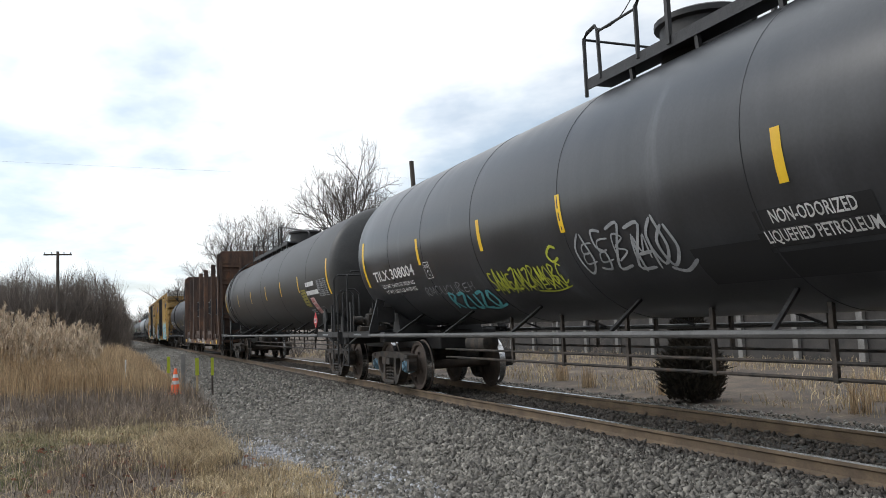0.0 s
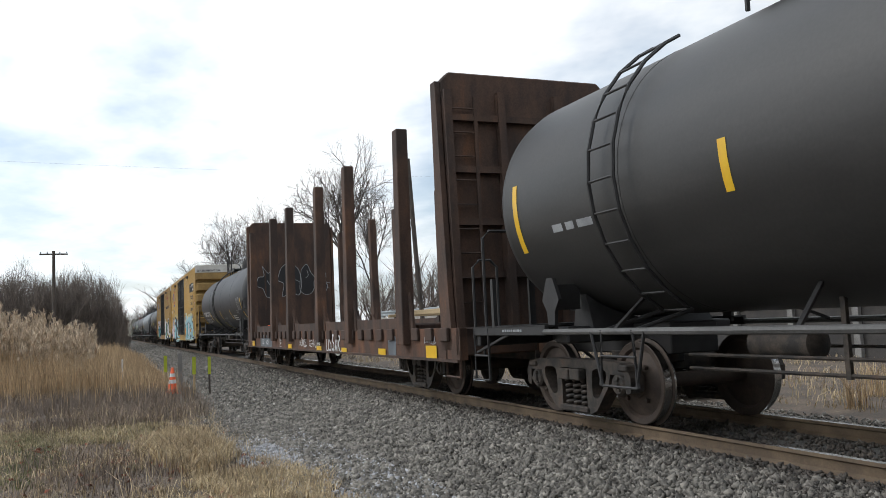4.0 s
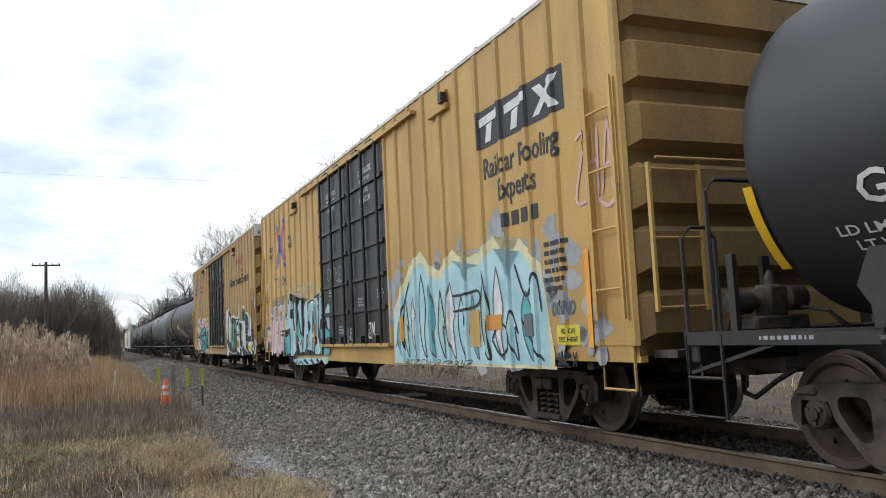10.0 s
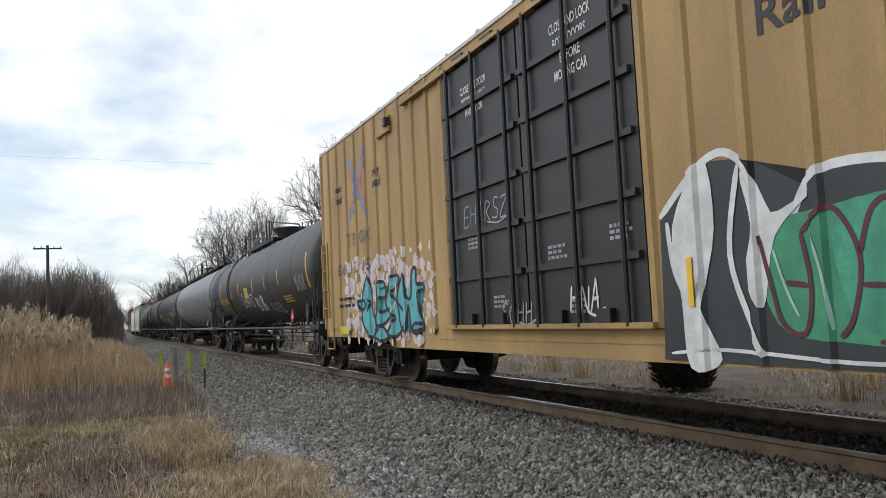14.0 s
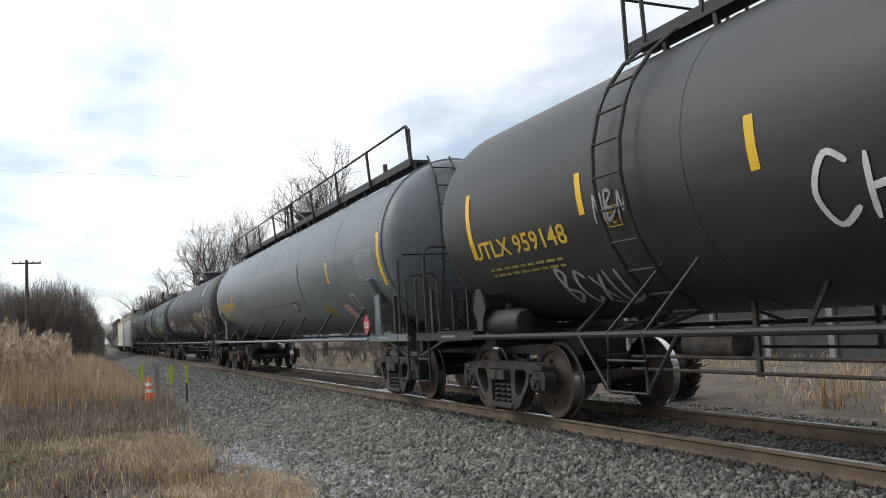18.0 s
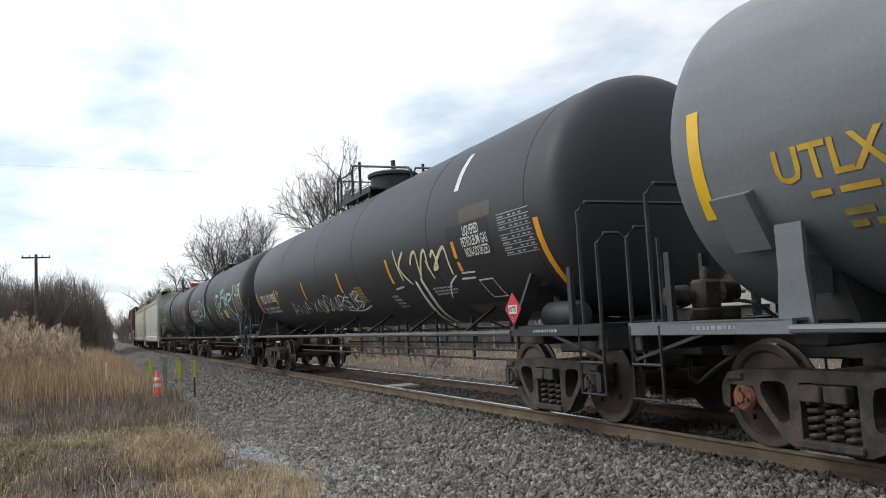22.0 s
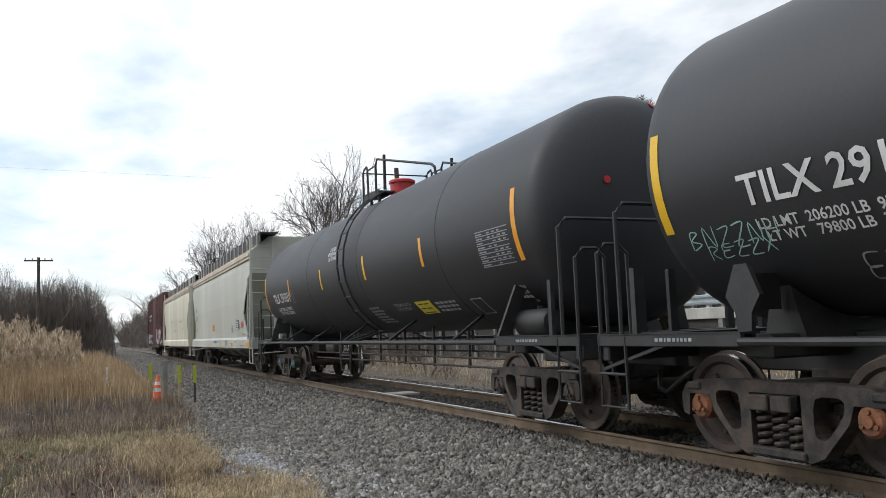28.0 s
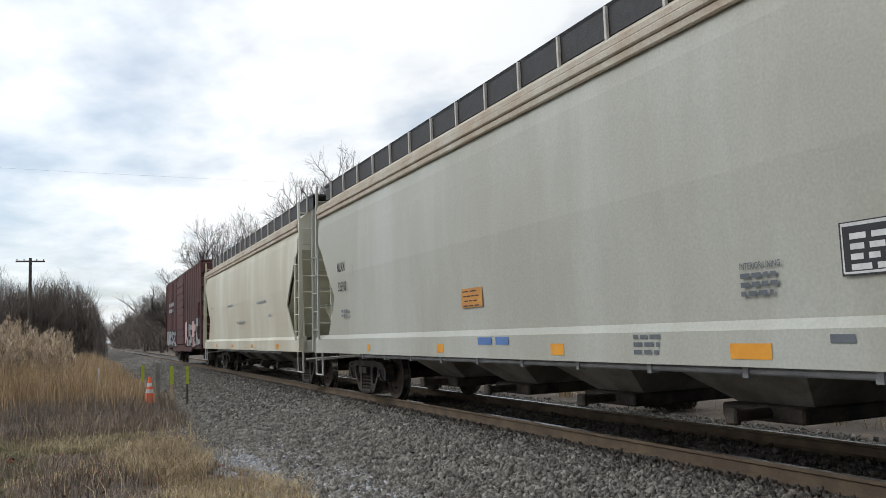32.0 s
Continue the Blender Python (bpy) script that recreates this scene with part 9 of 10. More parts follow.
    x = np_rail_x(y) - 3.3 - 3.5 * RNG.random(len(y)) ** 1.3
    blades("far_verge_grass", x, y, zed(x, y), (0.15 + 0.5 * RNG.random(len(x))) * np.clip((np_rail_x(y) - 3.0 - x) / 1.6, 0.25, 1), np.full(len(x), 0.03), 0.6, TALL, "dry tan verge farther along the line")
    x, y = spot(2600, -13, 2.3, 19.5, 26)                  # outliers of the tall grass
    keep = RNG.random(len(x)) < (y - 19) / 7
    x, y = x[keep], y[keep]
    blades("grass_outliers", x, y, zed(x, y), 0.3 + 0.7 * RNG.random(len(x)), np.full(len(x), 0.012), 0.4, TALL, "scattered tan stalks before the tall grass")
    # reeds with feathery heads
    x, y = spot(1500, -11, -0.1, 27.5, 37)
    keep = patchy(x, y, 0.35, 12.0) > -0.35
    x, y = x[keep], y[keep]
    hmax = 2.15 - 0.55 * np.clip((x + 2.0) / 1.8, 0, 1)
    h = hmax * (0.58 + 0.42 * RNG.random(len(x)) ** 1.5 + 0.45 * patchy(x, y, 0.8, 44.0) + 0.25 * np.clip(-4.2 - x, 0, 1))
    blades("reed_stalks", x, y, zed(x, y), h, np.full(len(x), 0.018), 0.12, TALL, "dry reed stalks", "reeds", 0.3)
    px, py, pz = [], [], []
    m = 30
    for k in range(m):
        f = RNG.random(len(x))
        px.append(x + RNG.normal(0, 0.065, len(x)) * (1.25 - f) + 0.14 * f); py.append(y + RNG.normal(0, 0.065, len(x)) * (1.25 - f))
        pz.append(zed(x, y) + h - 0.14 + 0.40 * f)
    px, py, pz = map(np.concatenate, (px, py, pz))
    blades("reed_plumes", px, py, pz, 0.12 + 0.12 * RNG.random(len(px)), np.full(len(px), 0.034), 0.9, PLUME, "pale feathery reed plumes", "reeds")
    # beyond the line: straw bank and scattered weeds
    x, y = spot(26000, 10.8, 21, 6, 60, 1.3)
    keep = patchy(x, y, 0.35, 30.0) > -0.16
    x, y = x[keep], y[keep]
    blades("far_straw", x, y, far_z(x, y), 0.07 + 0.28 * RNG.random(len(x)) ** 2, np.full(len(x), 0.016), 0.8, STRAW, "dry straw on the bank beyond the line")
    xs, ys = [], []
    for cx, cy in ((11.2, 9.6), (12.0, 8.6), (11.0, 14.2), (11.4, 7.6), (10.9, 17.0), (12.6, 10.4), (11.6, 19.5)):
        k = 90
        xs.append(cx + RNG.normal(0, 0.12, k)); ys.append(cy + RNG.normal(0, 0.12, k))
    x, y = np.concatenate(xs), np.concatenate(ys)
    blades("broom_tufts", x, y, far_z(x, y), 0.3 + 0.5 * RNG.random(len(x)), np.full(len(x), 0.012), 0.4, TALL, "upright tufts of russet broom grass")
    x, y = on(260, -3.5, 2.0, 6, 15)
    for cx, cy, k in ((0.28, 11.6, 26), (-0.7, 13.4, 14), (0.9, 10.4, 10)):   # drifts of leaves
        x, y = np.append(x, cx + RNG.normal(0, 0.13, k)), np.append(y, cy + RNG.normal(0, 0.16, k))
    blades("fallen_leaves", x, y, zed(x, y) + 0.03, np.full(len(x), 0.065), np.full(len(x), 0.065), 2.0, LEAF, "scattered fallen oak leaves", "leaves")


def far_z(x, y):
    return np_bed(x - np_rail_x(y))


meadow()


# ---- trees ----


def grow(seed, height, spread=0.6, levels=5, kids=3, r0=0.14, up=0.35, straight=0.9, first=0.25, shrink=0.68):
    """A bare tree of tapered limbs: points and quads of four-sided tubes."""
    rng = random.Random(seed)
    V, F = [], []

    def limb(p, d, length, r, lev):
        n = 3 if lev < 2 else 2 if lev < levels else 1
        pts, dd = [p], d.copy()
        for i in range(n):
            dd = (dd + Vector((rng.gauss(0, 1), rng.gauss(0, 1), rng.gauss(0, 0.6))) * (1 - straight) + Vector((0, 0, up * 0.12))).normalized()
            pts.append(pts[-1] + dd * length / n)
        k = len(V)
        sides = 5 if lev < 2 else 3
        a = dd.orthogonal().normalized()
        b = a.cross(dd)
        for i, q in enumerate(pts):
            rr = r * (1 - 0.5 * i / n)
            if lev == levels and i == n:
                rr = 0.2 * r
            for s in range(sides):
                t = 2 * math.pi * s / sides
                V.append(q + a * math.cos(t) * rr + b * math.sin(t) * rr)
        for i in range(n):
            for s in range(sides):
                F.append((k + i * sides + s, k + i * sides + (s + 1) % sides, k + (i + 1) * sides + (s + 1) % sides, k + (i + 1) * sides + s))
        if lev < levels:
            m = kids + (1 if rng.random() < 0.5 else 0) + (2 if lev == 0 else 0)
            for i in range(m):
                f = first + (1 - first) * (i + rng.random()) / m if lev == 0 else 0.3 + 0.7 * rng.random()
                j = min(int(f * n), n - 1)
                q = pts[j].lerp(pts[j + 1], f * n - j)
                side = Vector((rng.gauss(0, 1), rng.gauss(0, 1), rng.gauss(0, 0.4))).normalized()
                nd = (dd * (1 - spread) + side * spread + Vector((0, 0, up))).normalized()
                limb(q, nd, length * shrink * (0.75 + 0.5 * rng.random()), r * 0.55, lev + 1)
            limb(pts[-1], dd, length * shrink * 0.9, r * 0.5, lev + 1)

    limb(Vector((0, 0, -0.2)), Vector((0, 0, 1)), height * 0.36, r0, 0)
    top = max(v.z for v in V)
    s = height / top
    return [(v.x * s, v.y * s, v.z * s) for v in V], F


def crowned(seed, height, width, trunk=0.3, limbs=6, levels=4, lean=(0.0, 0.0), open_=0.62, fine=0.011):
    """A bare tree: limbs that fan from the trunk, each dividing into shorter, finer branches."""
    rng = random.Random(seed)
    V, F = [], []

    def tube(pts, r0, r1):
        k, n = len(V), len(pts) - 1
        sides = 5 if r0 > 0.06 else 3
        for i, q in enumerate(pts):
            d = (pts[min(i + 1, n)] - pts[max(i - 1, 0)]).normalized()
            a = d.orthogonal().normalized()
            b = a.cross(d)
            rr = r0 + (r1 - r0) * i / n
            for j in range(sides):
                t = 2 * math.pi * j / sides
                V.append(q + a * math.cos(t) * rr + b * math.sin(t) * rr)
        for i in range(n):
            for j in range(sides):
                F.append((k + i * sides + j, k + i * sides + (j + 1) % sides, k + (i + 1) * sides + (j + 1) % sides, k + (i + 1) * sides + j))

    def branch(p, d, length, r, lev):
        n = 4 if lev < 2 else 3 if lev < levels else 2
        pts = [p]
        for i in range(n):
            wob = 0.13 if lev < levels else 0.2
            d = (d + Vector((rng.gauss(0, wob), rng.gauss(0, wob), rng.gauss(0, wob * 0.7) + 0.05))).normalized()
            pts.append(pts[-1] + d * length / n)
        tube(pts, max(r, fine), max(r * 0.35, fine * 0.5))
        if lev >= levels:
            return
        m = (8, 8, 7, 6, 5)[min(lev, 4)]
        az = rng.random() * 6.28
        for i in range(m):
            f = 0.25 + 0.75 * (i + rng.random() * 0.8) / m
            f = min(f, 0.99)
            j = min(int(f * n), n - 1)
            q = pts[j].lerp(pts[j + 1], f * n - j)
            dd = (pts[j + 1] - pts[j]).normalized()
            az += 2.4
            a = dd.orthogonal().normalized()
            side = a * math.cos(az) + dd.cross(a) * math.sin(az)
            ang = rng.uniform(0.5, 1.0)
            nd = (dd * math.cos(ang) + side * math.sin(ang) + Vector((0, 0, 0.12))).normalized()
            branch(q, nd, length * (0.62 - 0.25 * f) * rng.uniform(0.8, 1.2), r * 0.45, lev + 1)

    foot = Vector((0, 0, -0.4))
    fork = Vector((lean[0] * trunk, lean[1] * trunk, height * trunk))
    tube([foot, foot.lerp(fork, 0.5), fork], 0.26, 0.17)
    for i in range(limbs):
        a = 6.28 * (i + 0.6 * rng.random()) / limbs
        o = open_ * (0.25 + 0.75 * rng.random()) if i else 0.05
        d = Vector((math.cos(a) * o + lean[0] / height, math.sin(a) * o + lean[1] / height, 1.0 - 0.45 * o)).normalized()
        p = foot.lerp(fork, rng.uniform(0.75, 1.0))
        branch(p, d, height * (1 - trunk) * rng.uniform(0.62, 0.8) * (1 if i else 1.1), 0.10, 1)
    A = np.array(V)
    top, wid = A[:, 2].max(), np.percentile(np.abs(A[:, 0]), 99) * 2
    A[:, 2] *= height / top
    A[:, :2] *= width / wid
    return A, F


def bare_tree(name, x, y, z, seed, height, width, label, **kw):
    V, F = crowned(seed, height, width, **kw)
    t = thing(name, (x, y, z), label, "tree", "bare trees by the line")
    k = [i for i, f in enumerate(F) if max(f) < 15][-1] + 1          # the trunk is the first tube
    for part_name, faces, material in (("trunk", F[:k], BARK), ("crown", F[k:], BARKD)):
        used = sorted({i for f in faces for i in f})
        at = {i: n for n, i in enumerate(used)}
        link(part_name, mesh_np(part_name, V[used], [tuple(at[i] for i in f) for f in faces], material), t)
    return t


bare_tree("bare_tree", 11.7, 74.5, -0.4, 3, 12.9, 10.4, "broad leafless tree with fine grey-brown twigs", trunk=0.30, limbs=10, open_=1.15)
bare_tree("bare_tree", 8.6, 77.0, -0.4, 21, 8.4, 6.4, "low spreading leafless tree with fine twigs", trunk=0.28, limbs=7, open_=1.0)
bare_tree("bare_tree", 15.8, 80.0, -0.4, 8, 15.0, 5.0, "slender leafless tree with a vase of upright twigs", trunk=0.42, limbs=6, open_=0.5)
bare_tree("bare_tree", 15.4, 53.0, -0.4, 5, 14.4, 6.6, "tall leafless tree with dark crooked limbs", trunk=0.48, limbs=9, open_=1.1, fine=0.009)
bare_tree("bare_tree", 18.3, 56.0, -0.4, 12, 12.2, 4.6, "leafless tree with upright twigs", trunk=0.45, limbs=5, open_=0.6)


def thicket(name, spots, label, kinds=6, h0=4.0, h1=8.0, levels=4, seed=0, material=None, kids=2, spread=0.55, up=0.5, wide=1.25):
    """A wood of many bare shrubs in one mesh."""
    rng = random.Random(seed)
    stock = [grow(seed * 50 + i, 1.0, spread, levels, kids, 0.017, up, 0.85, 0.05, 0.72) for i in range(kinds)]
    stock = [(np.array(v), np.array(f)) for v, f in stock]
    VV, FF, k = [], [], 0
    for x, y, hmul in spots:
        v, f = stock[rng.randrange(kinds)]
        h = rng.uniform(h0, h1) * hmul
        a = rng.random() * 6.28
        q = np.stack([(v[:, 0] * math.cos(a) - v[:, 1] * math.sin(a)) * h * wide + x, (v[:, 0] * math.sin(a) + v[:, 1] * math.cos(a)) * h * wide + y, v[:, 2] * h - 0.5], -1)
        VV.append(q); FF.append(f + k); k += len(v)
    return tagged(new(name, mesh_np(name, np.concatenate(VV), np.concatenate(FF), material or TWIG)), label, "woods", kind="stuff")


def woods():
    rng = random.Random(4)
    spots = []
    for i in range(120):                                   # thicket beyond the reeds
        x = rng.uniform(-22, 1.2)
        spots.append((x, rng.uniform(84, 112), 0.9 if x < -1.5 else 0.9 - (x + 1.5) * 0.14))
    thicket("thicket", spots, "dense leafless thicket beyond the reeds", 8, 6.6, 10.4, 5, 1, spread=0.42, up=0.62, wide=0.95)
    x, y = RNG.uniform(-24, 3.1, 60000), RNG.uniform(84, 104, 60000)
    roof = np.interp(x, [-24, -8.5, -6.4, -4.3, -3.0, -1.0, 0.6, 2.2, 2.9, 3.2], [8.2, 8.4, 8.8, 7.2, 7.6, 8.3, 7.4, 6.0, 3.6, 2.0]) * (0.9 + 0.25 * patchy(x, y, 0.55, 71.0))
    h = roof * RNG.random(len(x)) ** 0.75
    blades("brushwood", x, y, h - 0.6, 0.5 + 0.9 * RNG.random(len(x)), np.full(len(x), 0.022), 0.8, TWIG, "mass of fine leafless brushwood beyond the reeds", "woods")
    x, y = RNG.uniform(0, 1, 26000), RNG.uniform(150, 330, 26000)
    x = np_rail_x(y) + 2.6 + x * 17
    h = 10.5 * RNG.random(len(x)) ** 0.8 * np.clip((x - np_rail_x(y) - 1.2) / 6.5, 0.25, 1) ** 0.6 * (0.9 + 0.3 * patchy(x, y, 0.2, 75.0))
    blades("far_brushwood", x, y, h - 0.5, 0.7 + 1.2 * RNG.random(len(x)), np.full(len(x), 0.04), 0.8, TWIG, "far leafless brushwood beside the line", "woods")
    # out of view behind the camera: added brush that screens off the low sky
    x, y = RNG.uniform(-60, 60, 30000), RNG.uniform(-52, -28, 30000)
    keep = np.abs(x - 6.3) > 4
    x, y = x[keep], y[keep]
    blades("rear_wood", x, y, 6.5 * RNG.random(len(x)) - 0.5, np.full(len(x), 2.0), np.full(len(x), 0.10), 0.7, TWIG, "unseen leafless wood beyond the overpass, added to block low sky", "woods")
    x, y = RNG.uniform(-6, 12, 9000), RNG.uniform(340, 380, 9000)
    blades("distant_wood", x, y, 7.0 * RNG.random(9000) - 0.5, np.full(9000, 2.0), np.full(9000, 0.09), 0.8, TWIG, "distant leafless wood where the line bends away", "woods")
    spots = [(rng.uniform(-4.5, 1.5), rng.uniform(112, 230), rng.uniform(0.5, 0.8)) for i in range(40)]
    thicket("thicket_beyond", spots, "leafless thicket farther along the line", 4, 6, 9.5, 4, 6)
    spots = []
    for i in range(80):                                    # woods on the other side, far along
        y = rng.uniform(120, 330)
        spots.append((rail_x(y) + rng.uniform(3.4, 20), y, 0.75 + 0.25 * rng.random()))
    thicket("far_woods", spots, "far leafless woods beside the line", 5, 8.5, 13.0, 4, 2)
    spots = [(rng.uniform(30, 75), rng.uniform(72, 105), rng.uniform(0.6, 1.0)) for i in range(60)]
    thicket("back_woods", spots, "leafless woods behind the road", 6, 7, 11.5, 4, 3)
    spots = [(rng.uniform(-70, -18), rng.uniform(88, 140), rng.uniform(0.7, 1.0)) for i in range(30)]
    thicket("side_woods", spots, "leafless woods behind the meadow", 4, 7, 10, 4, 5)
    spots = []
    for i in range(70):                                    # brush on the embankment
        x = rng.uniform(29.6, 38)
        spots.append((x, rng.uniform(28.2, 33.5), 1.0))
    V = thicket("embankment_brush", spots, "russet brush on the bridge embankment", 5, 2.0, 3.6, 4, 9, mat("russet_brush", (0.28, 0.19, 0.135), 0.95, 0, (0.17, 0.12, 0.09), 0.5, 20, 0.3, 0, (0.36, 0.26, 0.18), per=0.35))
    V.location.z = 5.0
    x, y = RNG.uniform(29.6, 38, 16000), RNG.uniform(28.2, 33, 16000)
    blades("embankment_thatch", x, y, 4.2 + 0.6 * np.clip(x - 29.6, 0, 3) + 1.9 * RNG.random(16000), 0.3 + 0.5 * RNG.random(16000), np.full(16000, 0.016), 0.9, V.data.materials[0], "russet thatch and bramble on the embankment", "woods")
    spots = [(rng.uniform(10.5, 19), rng.uniform(26, 60), rng.uniform(0.4, 1.0)) for i in range(40)]
    thicket("scrub", spots, "low leafless scrub beyond the line", 5, 1.2, 2.4, 4, 13)


woods()


def needle_tree(name, x, y, z, height, width, label, seed=31):
    """A pine: forked trunk, whorled rising limbs, and brushes of needles along them."""
    rng = random.Random(seed)
    t = thing(name, (x, y, z), label, "tree")
    bm = bmesh.new()
    lathe(bm, [(0.26, -0.5), (0.22, 1.0), (0.14, height * 0.6), (0.03, height * 0.97)], "z", 9)
    for a in (0.6, 2.5, 4.4):                              # leaning side stems
        d = Vector((math.cos(a), math.sin(a), 0))
        pipe(bm, [Vector((0, 0, 0.2)) + d * 0.15, d * width * 0.10 + Vector((0, 0, height * 0.3)), d * width * 0.2 + Vector((0, 0, height * 0.66))], 0.11, 6)
    part("trunk", bm, BARK, t, "", True)
    bm = bmesh.new()
    pts = []
    n = 120
    for i in range(n):
        f = i / (n - 1)
        zz = height * (0.20 + 0.76 * f)
        round_ = math.sqrt(max(0.03, 1 - ((f - 0.34) / 0.68) ** 2))
        reach = width / 2 * round_ * rng.uniform(0.55, 1.08)
        a = i * 2.4 + rng.uniform(-0.5, 0.5)
        d = Vector((math.cos(a), math.sin(a), 0.18 + 0.35 * f))
        p = Vector((0, 0, zz - 0.1 * reach))
        tip = p + d * reach
        pipe(bm, [p, p.lerp(tip, 0.5) + Vector((0, 0, -0.12)), tip], 0.03 * (1.3 - f), 4)
        for k in range(int(4 + reach * 5)):                # shoots that carry the needles
            g = 0.35 + 0.66 * rng.random() ** 0.6
            q = p.lerp(tip, g)
            e = q + Vector((rng.gauss(0, 0.42), rng.gauss(0, 0.42), rng.gauss(0.05, 0.16)))
            pipe(bm, [q, e], 0.012, 3)
            for u in (0.45, 0.7, 0.95, 1.1):
                pts.append(q.lerp(e, u) + Vector((rng.gauss(0, 0.05), rng.gauss(0, 0.05), rng.gauss(0, 0.04))))
    part("limbs", bm, BARK, t)
    cen = np.repeat(np.array(pts), 20, 0)
    cnt = len(cen)
    d = RNG.normal(0, 1, (cnt, 3)); d[:, 2] = np.abs(d[:, 2]) * 0.7 + 0.15
    d /= np.linalg.norm(d, axis=1, keepdims=True)
    w = np.cross(d, RNG.normal(0, 1, (cnt, 3))); w /= np.linalg.norm(w, axis=1, keepdims=True)
    ln = 0.13 + 0.12 * RNG.random((cnt, 1))
    o = cen + RNG.normal(0, 0.05, (cnt, 3))
    V = np.stack([o - w * 0.010, o + w * 0.010, o + d * ln], 1).reshape(-1, 3)
    link("needles", mesh_np("needles", V, np.arange(cnt * 3).reshape(-1, 3), NEEDLE), t)
    return t


needle_tree("pine_tree", 25.3, 31.6, 0.2, 11.2, 11.2, "full olive-green pine with open whorled limbs")
needle_tree("pine_tree", 28.6, 36.0, 0.2, 8.8, 6.5, "smaller olive-green pine behind the guard rail", 47)


def juniper():
    t = thing("juniper_bush", (10.55, 12.85, -0.42), "dark brown evergreen bush in the ballast", "bush")
    bm = bmesh.new()
    lathe(bm, [(0.05, -0.1), (0.04, 0.9)], "z", 7)
    part("stem", bm, BARK, t)
    n = 9000
    zz = RNG.random(n) * 1.75
    env = np.interp(zz, [0, 0.15, 0.55, 0.75, 1.0, 1.3, 1.75], [0.42, 0.52, 0.64, 0.58, 0.34, 0.32, 0.15])
    a, r = RNG.random(n) * 6.28, np.sqrt(RNG.random(n)) * env * (0.85 + 0.25 * RNG.random(n))
    o = np.stack([np.cos(a) * r, np.sin(a) * r, zz], -1)
    d = o * np.array([1, 1, 0.0]) + RNG.normal(0, 0.25, (n, 3)) + np.array([0, 0, 0.55])
    d /= np.linalg.norm(d, axis=1, keepdims=True)
    s = np.cross(d, RNG.normal(0, 1, (n, 3))); s /= np.linalg.norm(s, axis=1, keepdims=True)
    V = np.stack([o - s * 0.02, o + s * 0.02, o + d * (0.10 + 0.12 * RNG.random((n, 1)))], 1).reshape(-1, 3)
    link("foliage", mesh_np("foliage", V, np.arange(n * 3).reshape(-1, 3), JUNI), t)


juniper()

# ---- road, walls and bridge beyond the line ----
CONC = mat("concrete", (0.50, 0.48, 0.44), 0.85, 0, (0.38, 0.36, 0.325), 1.2, 30, 0.3, 0.2, (0.56, 0.545, 0.51), stretch=(1, 1, 0.4))
GALV = mat("galvanised", (0.42, 0.46, 0.48), 0.45, 0.6, (0.33, 0.37, 0.39), 2, 40, 0.2, 0.05)
PANEL = mat("wall_panel", (0.075, 0.068, 0.062), 0.9, 0, (0.045, 0.042, 0.04), 1.5, 30, 0.3, 0.2)
PILE = mat("wall_pile", (0.25, 0.24, 0.225), 0.85, 0, (0.17, 0.165, 0.155), 2, 30, 0.3, 0.1)
STEELB = mat("bridge_girder", (0.30, 0.38, 0.37), 0.6, 0, (0.24, 0.30, 0.30), 1, 30, 0.2, 0.05)
ASPH = mat("asphalt", (0.055, 0.055, 0.056), 0.9, 0, (0.04, 0.04, 0.042), 2, 60, 0.4, 0.3)


def road_edge():
    wall = thing("roadside_wall", (0, 0, 0), "low soldier-pile wall with a pale concrete coping", "wall", kind="structure")
    y0, y1 = 2.0, 62.0
    bm = bmesh.new()
    bx(bm, 20.0, 20.5, y0, y1, 1.24, 1.64, 0.02)
    part("coping", bm, CONC, wall)
    bm = bmesh.new()
    bx(bm, 20.16, 20.3, y0, y1, -0.6, 1.24)
    part("lagging", bm, PANEL, wall)
    pile = shared("pile", lambda b: bx(b, -0.09, 0.05, -0.11, 0.11, -0.6, 1.24, 0.01), PILE)
    for i in range(25):
        link("pile", pile, wall, (20.1, y0 + 0.6 + i * 2.4, 0))
    rail = thing("guard_rail", (0, 0, 0), "galvanised steel guard rail on posts", "guard rail", kind="structure")
    bm = bmesh.new()
    prof = [(0.0, 1.74), (-0.05, 1.78), (-0.05, 1.84), (0.0, 1.89), (0.0, 1.95), (-0.05, 2.0), (-0.05, 2.06), (0.0, 2.1), (0.03, 2.1), (0.03, 1.74)]
    loft(bm, [[(20.12 + a, y, b) for a, b in prof] for y in (y0, y1)])
    bmesh.ops.recalc_face_normals(bm, faces=bm.faces)
    part("beam", bm, GALV, rail)
    post = shared("rail_post", lambda b: bx(b, -0.02, 0.12, -0.075, 0.075, 1.6, 2.14, 0.008), GALV)
    for i in range(31):
        link("rail_post", post, rail, (20.16, y0 + 1 + i * 1.95, 0))
    bm = bmesh.new()
    bx(bm, 20.5, 30.0, y0, 80, 1.30, 1.42)
    tagged(part("road", bm, ASPH, None), "asphalt road behind the wall", "road", kind="structure")


road_edge()


